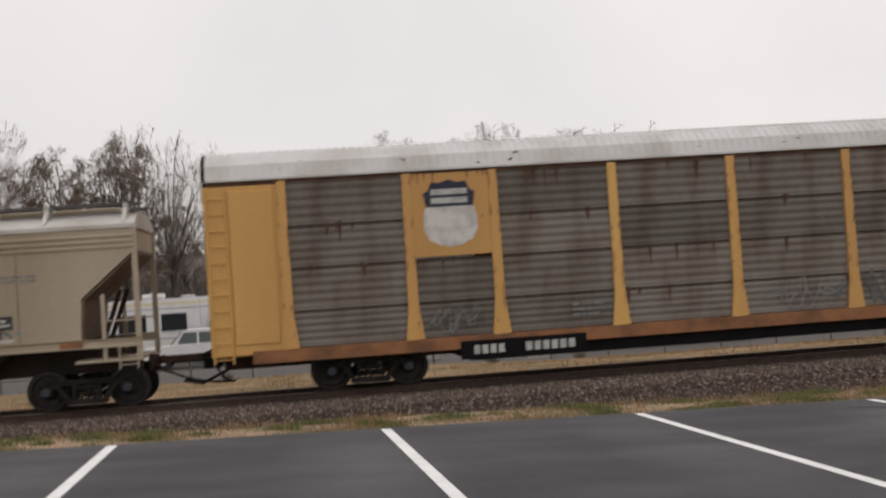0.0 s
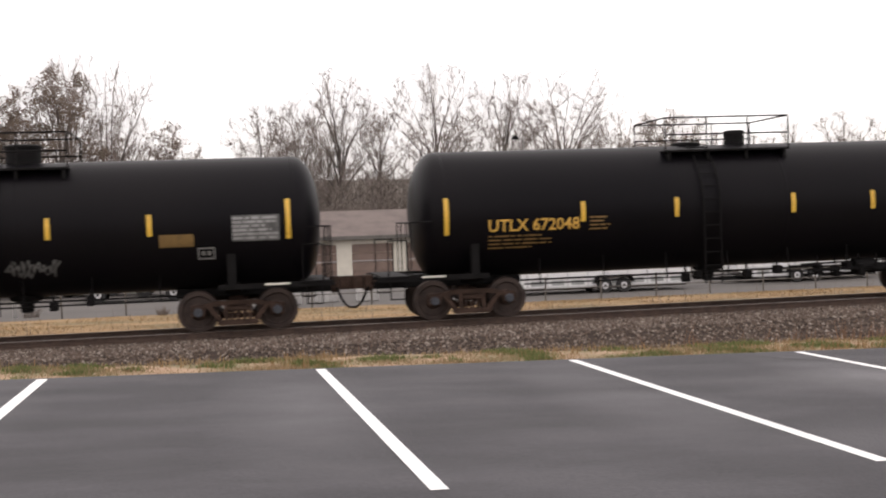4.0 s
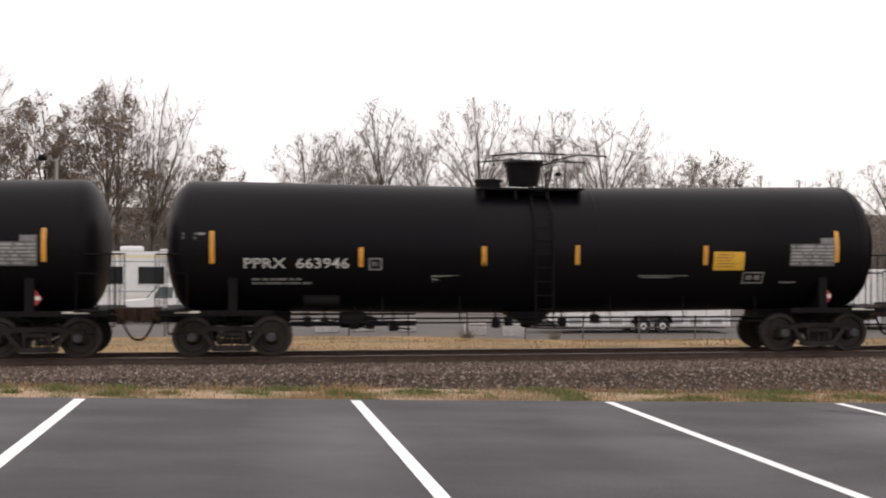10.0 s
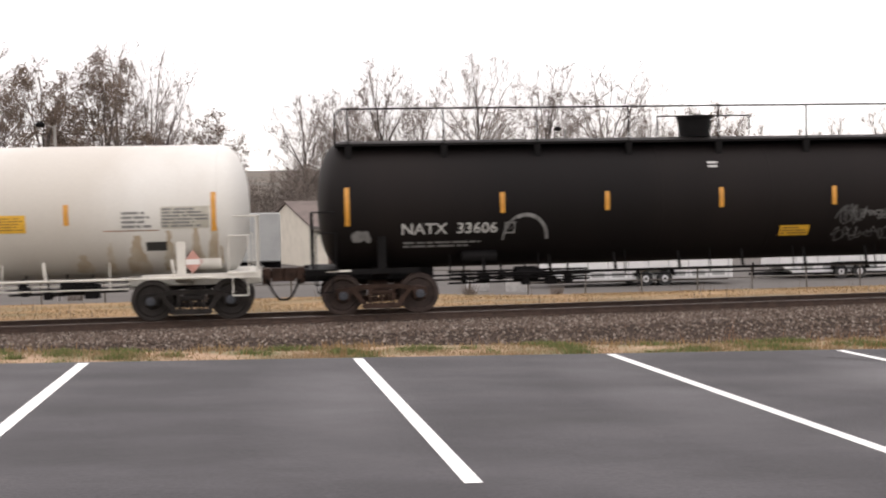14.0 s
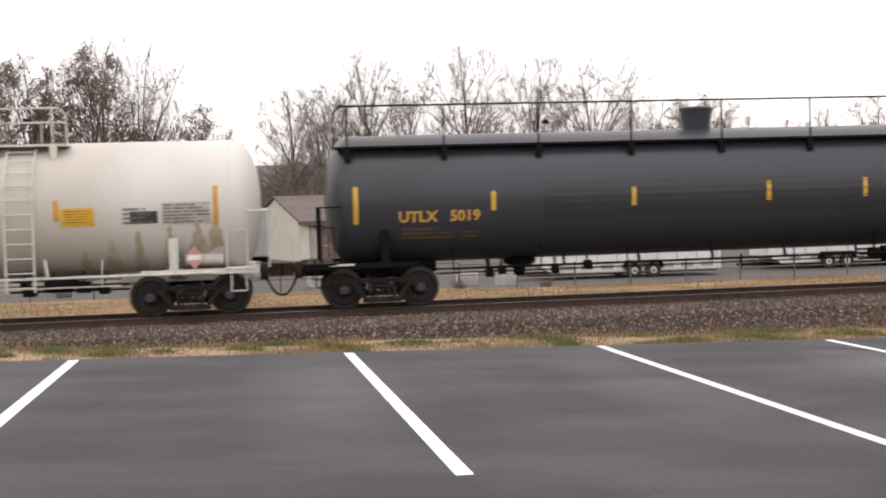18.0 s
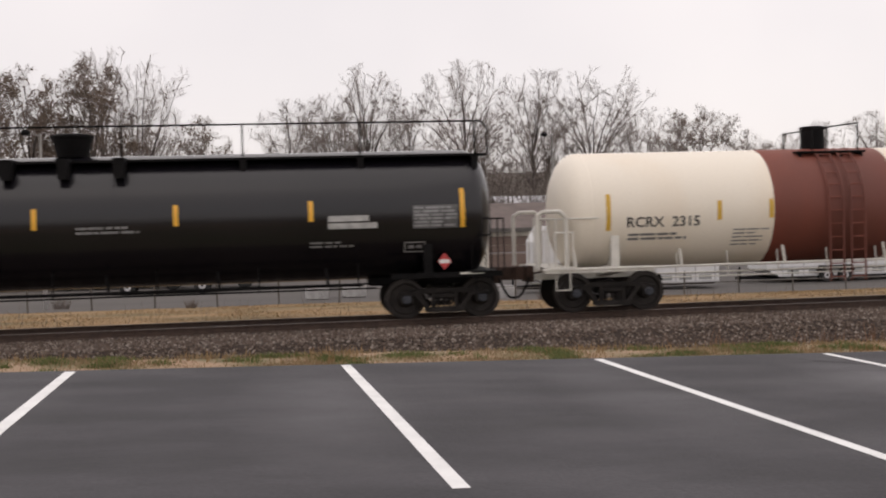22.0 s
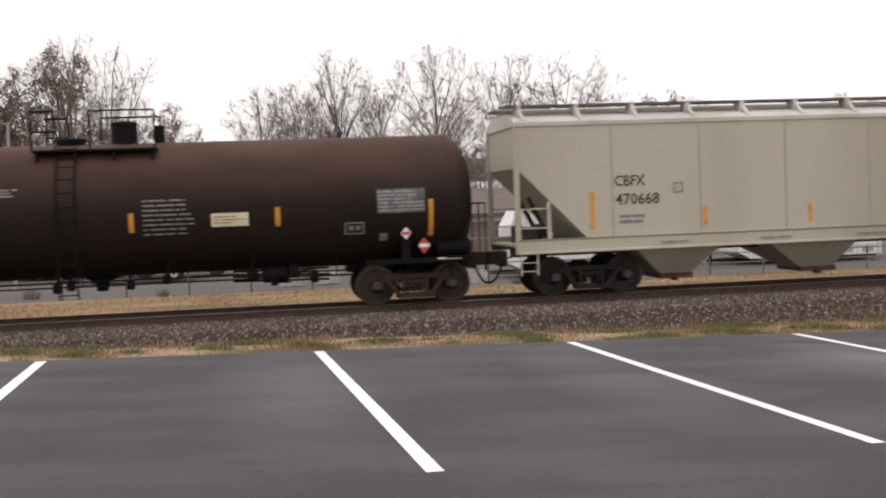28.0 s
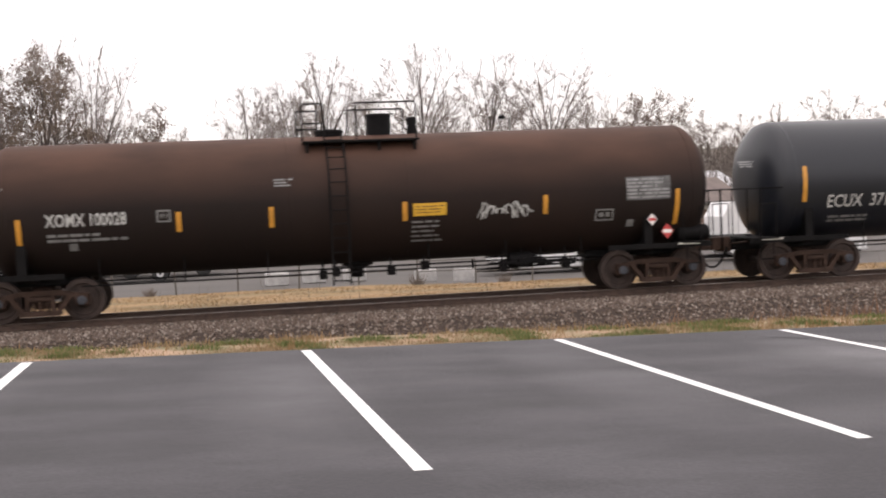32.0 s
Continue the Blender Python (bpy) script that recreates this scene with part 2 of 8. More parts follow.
M_STENCIL = mat("white_stencil", (0.46, 0.46, 0.45), 0.6, var=0.2, scale=6, grain=50)
M_STENCILY = mat("yellow_stencil", (0.62, 0.36, 0.07), 0.6, var=0.12, scale=6, grain=50)
M_STENCILK = mat("black_stencil", (0.03, 0.03, 0.03), 0.6, var=0.12, scale=6, grain=50)
M_GREYTEXT = mat("grey_stencil", (0.2, 0.2, 0.2), 0.6, var=0.2, scale=6, grain=50)
M_DIMTEXT = mat("dim_ochre_stencil", (0.17, 0.1, 0.03), 0.6, var=0.15, scale=6)
M_LABEL = mat("yellow_label", (0.66, 0.375, 0.035), 0.5, var=0.1, scale=6)
M_DATATEXT = mat("dim_white_stencil", (0.27, 0.27, 0.275), 0.6, var=0.2, scale=6, grain=50)
M_SPILL = mat("pale_lading_dust", (0.46, 0.41, 0.33), 0.8, var=0.15, scale=3)
M_CARD = mat("placard_red", (0.5, 0.05, 0.05), 0.5, var=0.06, scale=8)
M_CARDPINK = mat("faded_pink_placard", (0.52, 0.27, 0.23), 0.6, var=0.1, scale=8)
M_CARDW = mat("placard_white", (0.75, 0.72, 0.7), 0.5, var=0.06, scale=8)
M_BLUE = mat("spray_blue", (0.07, 0.26, 0.42), 0.6, var=0.15, scale=3, second=(0.12, 0.35, 0.5), mix=0.8)
M_NAVY = mat("navy_paint", (0.014, 0.018, 0.04), 0.6, var=0.1, scale=4)
M_MAROON = mat("spray_maroon", (0.15, 0.03, 0.028), 0.6, var=0.2, scale=3)
M_SPRAYW = mat("spray_white", (0.6, 0.58, 0.56), 0.6, var=0.2, scale=3)
M_SPRAYG = mat("faint_grey_spray", (0.12, 0.12, 0.12), 0.7, var=0.3, scale=3)
M_SPRAYK = mat("spray_black", (0.04, 0.04, 0.045), 0.6, var=0.2, scale=3)
M_SPRAYT = mat("spray_teal", (0.05, 0.28, 0.3), 0.6, var=0.2, scale=3)
M_RUSTRED = mat("dull_red_spray", (0.2, 0.085, 0.065), 0.65, var=0.25, scale=3)
M_SPRAYR = mat("spray_red", (0.3, 0.09, 0.07), 0.6, var=0.2, scale=3)
M_GREENT = mat("faded_green_spray", (0.2, 0.32, 0.3), 0.6, var=0.2, scale=3)
M_BARK = mat("grey_bark", (0.1, 0.084, 0.074), 0.95, var=0.3, scale=1.5, grain=12)
M_TWIG = mat("grey_brown_twigs", (0.26, 0.218, 0.195), 0.95, var=0.2, scale=0.3, grain=3, bump=0)
M_BRUSH = mat("grey_brown_brush", (0.16, 0.132, 0.115), 0.95, var=0.25, scale=0.15, grain=1, bump=0)
M_CLING = island("clinging_leaves", [(0.14, 0.1, 0.072), (0.2, 0.148, 0.11), (0.11, 0.08, 0.064)])
M_SHINGLE = mat("brown_shingle", (0.14, 0.11, 0.1), 0.9, var=0.15, scale=1, grain=10)
M_TIN = mat("light_metal_roof", (0.55, 0.55, 0.57), 0.5, 0.1, var=0.08, scale=0.8)
M_SIDING = mat("cream_siding", (0.62, 0.58, 0.5), 0.7, var=0.06, scale=1.5)
M_DOORB = mat("brown_garage_door", (0.2, 0.14, 0.115), 0.7, var=0.1, scale=2)
M_VEHWHITE = mat("white_vehicle_paint", (0.72, 0.72, 0.72), 0.35, var=0.05, scale=2, bump=0)
M_VEHCREAM = mat("cream_vehicle_paint", (0.7, 0.63, 0.44), 0.4, var=0.05, scale=2, bump=0)
M_VEHYEL = mat("yellow_vehicle_paint", (0.68, 0.5, 0.16), 0.4, var=0.05, scale=2, bump=0)
M_BOXGREY = mat("grey_van_body", (0.33, 0.34, 0.335), 0.5, var=0.08, scale=1)
M_PANELW = mat("pale_data_panel", (0.46, 0.44, 0.38), 0.6, var=0.12, scale=5)
M_TYRE = mat("tyre_rubber", (0.02, 0.02, 0.02), 0.8, var=0.15, scale=6)
M_HUB = mat("pale_wheel_disc", (0.55, 0.55, 0.56), 0.4, 0.2, var=0.08, scale=6)
M_GLASS = glass("dark_glass")
M_GLASS2 = glass("pale_glass", (0.12, 0.15, 0.15))
M_POST = mat("weathered_post", (0.12, 0.11, 0.1), 0.8, var=0.2, scale=3)
M_POLE = mat("galvanised_pole", (0.3, 0.29, 0.28), 0.6, 0.3, var=0.1, scale=2)
M_LAMP = bpy.data.materials.new("lit_lamp")
M_LAMP.use_nodes = True
M_LAMP.node_tree.nodes["Principled BSDF"].inputs["Emission Color"].default_value = (1, 1, 0.97, 1)
M_LAMP.node_tree.nodes["Principled BSDF"].inputs["Emission Strength"].default_value = 2.0


def stained(m, spots):
    """Soft ragged-edged patches of colour, stains and a painted wet reflection, at (x, y, radius in x, radius in y)."""
    n, l = m.node_tree.nodes, m.node_tree.links
    b = n["Principled BSDF"]
    col = b.inputs["Base Color"].links[0].from_socket
    tc, ns = n.new("ShaderNodeTexCoord"), n.new("ShaderNodeTexNoise")
    ns.inputs["Scale"].default_value, ns.inputs["Detail"].default_value = 1.6, 5
    l.new(tc.outputs["Object"], ns.inputs["Vector"])
    for x, y, rx, ry, k in spots:
        mp, gr, mu, mx = n.new("ShaderNodeMapping"), n.new("ShaderNodeTexGradient"), n.new("ShaderNodeMath"), n.new("ShaderNodeMixRGB")
        mp.inputs["Location"].default_value, mp.inputs["Scale"].default_value = (-x / rx, -y / ry, 0), (1 / rx, 1 / ry, 0)
        gr.gradient_type = "SPHERICAL"
        l.new(tc.outputs["Object"], mp.inputs["Vector"])
        l.new(mp.outputs[0], gr.inputs["Vector"])
        mu.operation = "MULTIPLY"
        l.new(gr.outputs["Fac"], mu.inputs[0])
        l.new(ns.outputs["Fac"], mu.inputs[1])
        l.new(mu.outputs[0], mx.inputs[0])
        l.new(col, mx.inputs[1])
        mx.inputs[2].default_value = (*k, 1)
        col = mx.outputs["Color"]
    l.new(col, b.inputs["Base Color"])


def dusted(m, colour, much):
    """Rust dust that has settled, unevenly, on the upward faces."""
    n, l = m.node_tree.nodes, m.node_tree.links
    b = n["Principled BSDF"]
    col = b.inputs["Base Color"].links[0].from_socket
    g, sep, rng, ns, tc, mp, mu, mx = (n.new(k) for k in ("ShaderNodeNewGeometry", "ShaderNodeSeparateXYZ", "ShaderNodeMapRange", "ShaderNodeTexNoise", "ShaderNodeTexCoord", "ShaderNodeMapping", "ShaderNodeMath", "ShaderNodeMixRGB"))
    l.new(g.outputs["Normal"], sep.inputs[0])
    rng.inputs["From Min"].default_value, rng.inputs["From Max"].default_value = 0.0, 0.85
    l.new(sep.outputs["Z"], rng.inputs["Value"])
    mp.inputs["Scale"].default_value = (0.25, 0.6, 0.6)
    ns.inputs["Scale"].default_value, ns.inputs["Detail"].default_value = 2.0, 6
    l.new(tc.outputs["Object"], mp.inputs["Vector"])
    l.new(mp.outputs[0], ns.inputs["Vector"])
    mu.operation = "MULTIPLY"
    l.new(rng.outputs[0], mu.inputs[0])
    l.new(ns.outputs["Fac"], mu.inputs[1])
    mu2 = n.new("ShaderNodeMath")
    mu2.operation, mu2.inputs[1].default_value, mu2.use_clamp = "MULTIPLY", much, True
    l.new(mu.outputs[0], mu2.inputs[0])
    l.new(mu2.outputs[0], mx.inputs[0])
    l.new(col, mx.inputs[1])
    mx.inputs[2].default_value = (*colour, 1)
    l.new(mx.outputs["Color"], b.inputs["Base Color"])


dusted(M_BROWN, (0.075, 0.038, 0.026), 1.7)
# pale margins beside the bay lines, a wet reflection painted as pale patches, dark oily patches
stained(M_ASPHALT, [(0.35 + 2.73 * k, 9.3 + 0.25 * k, 0.8, 3.4, (0.115, 0.11, 0.118)) for k in range(-1, 3)] + [
    (6.6, 10.0, 2.2, 1.4, (0.16, 0.155, 0.16)), (8.4, 10.6, 1.6, 0.8, (0.15, 0.145, 0.15)), (4.6, 7.2, 1.4, 0.9, (0.075, 0.072, 0.077)), (-2.3, 10.7, 2.4, 0.35, (0.016, 0.015, 0.017)),
    (-2.5, 8.9, 3.2, 0.5, (0.018, 0.017, 0.019)), (3.2, 9.8, 2.0, 0.45, (0.016, 0.015, 0.017)), (1.9, 8.1, 1.6, 0.5, (0.02, 0.019, 0.021)), (-1.2, 7.2, 1.5, 0.5, (0.02, 0.019, 0.021)), (5.4, 11.6, 1.8, 0.3, (0.016, 0.015, 0.017))])


# ---- building helpers ----
def box(bm, x0, y0, z0, x1, y1, z1, bevel=0.0):
    v = [bm.verts.new((x, y, z)) for x in (x0, x1) for y in (y0, y1) for z in (z0, z1)]
    fs = [bm.faces.new([v[i] for i in f]) for f in ((0, 1, 3, 2), (4, 6, 7, 5), (0, 4, 5, 1), (2, 3, 7, 6), (0, 2, 6, 4), (1, 5, 7, 3))]
    if bevel:
        bmesh.ops.bevel(bm, geom=list({e for f in fs for e in f.edges}), offset=bevel, segments=1, affect="EDGES")


def rod(bm, p, q, r, n=6, r2=None):
    p, q = Vector(p), Vector(q)
    a = (q - p).normalized()
    u = a.orthogonal().normalized()
    w = a.cross(u)
    r2 = r if r2 is None else r2
    ring = [[bm.verts.new(c + (u * math.cos(k * math.tau / n) + w * math.sin(k * math.tau / n)) * rr) for k in range(n)] for c, rr in ((p, r), (q, r2))]
    for k in range(n):
        bm.faces.new((ring[0][k], ring[0][(k + 1) % n], ring[1][(k + 1) % n], ring[1][k]))
    bm.faces.new(ring[0][::-1]), bm.faces.new(ring[1])


def pipe(bm, pts, r, n=6):
    for p, q in zip(pts, pts[1:]):
        rod(bm, p, q, r, n)


def prism(bm, poly, y0, y1, axis="y"):
    """A polygon in (x, z) pulled from y0 to y1; with axis x the polygon is in (y, z) and pulled along x."""
    put = (lambda a, b, c: (a, c, b)) if axis == "y" else (lambda a, b, c: (c, a, b))
    lo, hi = ([bm.verts.new(put(a, b, c)) for a, b in poly] for c in (y0, y1))
    bm.faces.new(lo), bm.faces.new(hi[::-1])
    for k in range(len(poly)):
        j = (k + 1) % len(poly)
        bm.faces.new((lo[j], lo[k], hi[k], hi[j]))


def lathe(bm, prof, n=32, axis="x", centre=(0, 0, 0)):
    """Rings of radius r at a along an axis, closed at both ends."""
    rings = []
    for a, r in prof:
        ring = []
        for k in range(n):
            c, s = r * math.cos(k * math.tau / n), r * math.sin(k * math.tau / n)
            p = {"x": (a, c, s), "y": (c, a, s), "z": (c, s, a)}[axis]
            ring.append(bm.verts.new(Vector(p) + Vector(centre)))
        rings.append(ring)
    for g, h in zip(rings, rings[1:]):
        for k in range(n):
            bm.faces.new((g[k], g[(k + 1) % n], h[(k + 1) % n], h[k]))
    bm.faces.new(rings[0][::-1]), bm.faces.new(rings[-1])


def to_mesh(name, bm, material, smooth=None):
    bmesh.ops.recalc_face_normals(bm, faces=bm.faces)
    me = bpy.data.meshes.new(name)
    bm.to_mesh(me)
    bm.free()
    me.materials.append(material)
    if smooth:
        me.polygons.foreach_set("use_smooth", [True] * len(me.polygons))
        me.set_sharp_from_angle(angle=radians(smooth))
    return me


def part(name, bm, material, parent=None, label="", smooth=None, at=None):
    """Links a bmesh, or a ready mesh, as one mesh object under its thing."""
    ob = new(name, to_mesh(name, bm, material, smooth) if isinstance(bm, bmesh.types.BMesh) else bm)
    ob.parent = parent
    if at is not None:
        ob.matrix_basis = at
    return tagged(ob, label)


def thing(name, label, category, group="", at=(0, 0, 0), rz=0):
    ob = new(name)
    ob.empty_display_size = 0.3
    ob.matrix_basis = pose(*at, 0, 0, rz)
    return tagged(ob, label, category, group)


def structure(name, bm, material, label="", smooth=None):
    return tagged(part(name, bm, material, smooth=smooth), label, kind="structure")


def pieces(name, verts, faces, material, label="", parent=None):
    me = bpy.data.meshes.new(name)
    me.from_pydata(verts, [], faces)
    me.materials.append(material)
    ob = new(name, me)
    ob.parent = parent
    return tagged(ob, label, kind="stuff")


# ---- the large structure: ground, car park, track ----
TRACK_Y = 27.7
GRADE = 0.0035             # the track climbs slightly to the east


def track_z(x):
    return GRADE * (x - 3.5)


RAIL_Z = -0.08             # top of the rails below the cars' zero


LOT_N = Vector((0.0286, 0.0074, 0.9996))        # the car park falls slightly to the east


def lot_z(x, y):
    return 0.903 - (LOT_N.x * x + LOT_N.y * y) / LOT_N.z


LINE_FAR = [(0.615 + 2.745 * k if k >= 0 else 0.667 + 2.745 * k, 11.869 + 0.2485 * k) for k in range(-3, 6)]     # far ends of the bay lines
EDGE = Vector((2.7305, 0.2485)).normalized()


def edge_y(x):
    return 11.98 + (x - 0.646) * EDGE.y / EDGE.x


def ground_z(x, y):
    """Height of the natural ground: bank below the car park, ditch, track bed, yard, wooded hill."""
    rows = [(-60, 0.62), (8, 0.55), (12.6, 0.0), (14.2, 0.0), (17.5, -0.75), (21.5, -0.95), (23.5, -0.85), (25.0, -0.45), (31.0, -0.45), (33.0, -0.75),
            (38, -0.95), (46, -1.02), (60, -1.1), (82, -1.2), (95, -0.6), (125, 3.0), (170, 8.5), (260, 12.0), (700, 12.0), (3000, 10.0)]
    z = np.interp(y, [r[0] for r in rows], [r[1] for r in rows])
    e = edge_y(max(-60, min(60, x)))
    lot = lot_z(max(-25, min(25, x)), min(y, e))
    if y < e + 1.5:
        z = lot - 0.05 - (0.12 if y < e - 0.3 else 0.0)
    elif y < 17.5:
        k = (y - e - 1.5) / (17.5 - e - 1.5)
        z = (lot - 0.08) * (1 - k) + -0.75 * k
    if 42 < y < 62 and x > 5:         # the yard dips towards the trailers
        k = min(1.0, (x - 5) / 5) * min(1.0, (y - 42) / 6) * min(1.0, (62 - y) / 5)
        z -= 0.26 * k
    return float(z)


def build_ground():
    xs = sorted({*np.linspace(-40, 60, 81), *(-3000, -1200, -500, -250, -120, -70, 90, 140, 250, 500, 1200, 3000)})
    ys = sorted({-3000, -600, -120, -60, -30, -10, 0, 6, *np.arange(9, 34, 0.5), 36, 38, 42, 46, 52, 60, 70, 82, 88, 95, 104, 114, 125, 140, 155, 170, 200, 260, 400, 700, 1500, 3000})
    verts = [(x, y, ground_z(x, y) + (noise.noise((x * 0.8, y * 0.8, 0)) * 0.03 if -40 < x < 60 and 13.5 < y < 82 else 0)) for x in xs for y in ys]
    n = len(ys)
    faces = [(i * n + j, (i + 1) * n + j, (i + 1) * n + j + 1, i * n + j + 1) for i in range(len(xs) - 1) for j in range(n - 1)]
    me = bpy.data.meshes.new("ground")
    me.from_pydata(verts, [], faces)
    for m in (M_DITCH, M_SOIL, M_YARD, M_LITTER, M_VERGE):
        me.materials.append(m)
    mid = [(ys[j] + ys[j + 1]) / 2 for i in range(len(xs) - 1) for j in range(n - 1)]
    me.polygons.foreach_set("material_index", [4 if y < 16 else 0 if y < 25 else 1 if y < 46 else 2 if y < 84 else 3 for y in mid])
    me.polygons.foreach_set("use_smooth", [True] * len(me.polygons))
    tagged(new("ground", me), "dry grassy ground with a ditch, a gravel yard and a wooded rise", kind="structure")


def build_lot():
    bm = bmesh.new()
    xs = np.linspace(-45, 45, 31)
    top = [[bm.verts.new((x, y, lot_z(max(-25, min(25, x)), y))) for x in xs] for y in (-40, -20, -5)]
    top += [[bm.verts.new((x, edge_y(x) - d, lot_z(max(-25, min(25, x)), edge_y(x) - d))) for x in xs] for d in (4.0, 0.0)]
    low = [bm.verts.new((v.co.x, v.co.y + 0.02, v.co.z - 0.12)) for v in top[-1]]
    for a, b in zip(top + [None], top[1:] + [low]):
        if a is None:
            break
        for k in range(len(xs) - 1):
            bm.faces.new((a[k], a[k + 1], b[k + 1], b[k]))
    structure("parking_lot", bm, M_ASPHALT, "dark grey asphalt car park with white bay lines")
    for x, y in LINE_FAR:
        d = Vector((0.288 if x > 0 else 0.15, -5.755)).normalized()       # the western lines lie a little askew
        bm = bmesh.new()
        far, w = Vector((x, y)), EDGE * 0.105
        near = far + d * 5.76
        seg = [far + (near - far) * k / 12 for k in range(13)]
        left = [bm.verts.new((p.x, p.y, lot_z(p.x, p.y) + 0.004)) for p in seg]
        right = [bm.verts.new((p.x + w.x, p.y + w.y, lot_z(p.x + w.x, p.y + w.y) + 0.004)) for p in seg]
        for k in range(12):
            bm.faces.new((left[k], right[k], right[k + 1], left[k + 1]))
        tagged(structure("bay_line", bm, M_LINE, "white painted parking bay line"), group="bay lines")


def build_track():
    # ballast bed with shoulders
    bm = bmesh.new()
    prism(bm, [(23.3, -1.0), (24.9, -0.24), (25.5, -0.19), (29.9, -0.19), (30.6, -0.24), (32.6, -1.0)], -150, 150, "x")
    for v in bm.verts:
        v.co.z += track_z(v.co.x) + RAIL_Z
    structure("ballast", bm, M_BALLAST, "grey crushed stone ballast under the track")
    for k, y in enumerate((TRACK_Y - 0.755, TRACK_Y + 0.755)):
        rail = thing("rail", "rusty steel rail with a worn bright head", "rail", "running rails", (0, y, track_z(0) + RAIL_Z))
        rail.matrix_basis = rail.matrix_basis @ pose(0, 0, 0, 0, -math.degrees(GRADE), 0)
        tagged(rail, kind="structure")
        bm = bmesh.new()
        prism(bm, [(-0.075, -0.172), (0.075, -0.172), (0.075, -0.16), (0.012, -0.14), (0.012, -0.045), (0.036, -0.035), (0.036, -0.004), (-0.036, -0.004), (-0.036, -0.035), (-0.012, -0.045), (-0.012, -0.14), (-0.075, -0.16)], -150, 150, "x")
        part("rail_web", bm, M_RAIL, rail)
        bm = bmesh.new()
        prism(bm, [(-0.034, -0.004), (0.034, -0.004), (0.03, 0.0), (-0.03, 0.0)], -150, 150, "x")
        part("rail_head", bm, M_RAILTOP, rail, "worn bright running surface")
    ties = tagged(new("sleepers"), "dark timber sleepers bedded in ballast", "sleeper", kind="structure")
    bm = bmesh.new()
    box(bm, -0.115, -1.3, -0.33, 0.115, 1.3, -0.165, 0.012)
    me = to_mesh("sleeper", bm, M_TIE)
    for k in range(-30, 60):
        part("sleeper", me, None, ties, at=pose(k * 0.53 + random.uniform(-.02, .02), TRACK_Y, track_z(k * 0.53) + RAIL_Z + random.uniform(-.012, .0), 0, 0, random.uniform(-1, 1)))
    # loose stones on the near shoulder
    rng = np.random.default_rng(5)
    n = 26000
    x, y = rng.uniform(-9, 21, n), rng.uniform(23.4, 26.9, n)
    z = np.interp(y, [23.3, 24.9, 25.5, 30], [-1.0, -0.24, -0.19, -0.19]) + GRADE * (x - 3.5) + RAIL_Z
    octa = np.array([(1, 0, 0), (-1, 0, 0), (0, 1, 0), (0, -1, 0), (0, 0, 1), (0, 0, -1)], float)
    tri = np.array([(0, 2, 4), (2, 1, 4), (1, 3, 4), (3, 0, 4), (2, 0, 5), (1, 2, 5), (3, 1, 5), (0, 3, 5)])
    r = rng.uniform(0.026, 0.062, n)
    a = rng.uniform(0, math.tau, n)
    v = octa[None] * rng.uniform(0.6, 1.25, (n, 6, 1)) * r[:, None, None]
    vx = v[..., 0] * np.cos(a)[:, None] - v[..., 1] * np.sin(a)[:, None]
    vy = v[..., 0] * np.sin(a)[:, None] + v[..., 1] * np.cos(a)[:, None]
    vz = v[..., 2] * 0.8 + vx * rng.uniform(-.5, .5, (n, 1))
    v = np.stack([vx + x[:, None], vy + y[:, None], vz + z[:, None] + 0.008], -1).reshape(-1, 3)
    f = (tri[None] + 6 * np.arange(n)[:, None, None]).reshape(-1, 3)
    pieces("ballast_stones", v.tolist(), f.tolist(), M_STONE, "loose grey and brown ballast stones")


def blades(name, label, xy, zs, hs, ws, material, seed, lean=0.5):
    rng = np.random.default_rng(seed)
    n = len(xy)
    a, b = rng.uniform(0, math.tau, n), rng.uniform(0, math.tau, n)
    w = np.stack([np.cos(a), np.sin(a), np.zeros(n)], -1) * ws[:, None]
    base = np.concatenate([xy, zs[:, None]], 1)
    tip = base + np.stack([np.cos(b) * hs * lean * rng.uniform(0, 1, n), np.sin(b) * hs * lean * rng.uniform(0, 1, n), hs], -1)
    v = np.stack([base - w, base + w, tip], 1).reshape(-1, 3)
    return pieces(name, v.tolist(), np.arange(3 * n).reshape(-1, 3).tolist(), material, label)


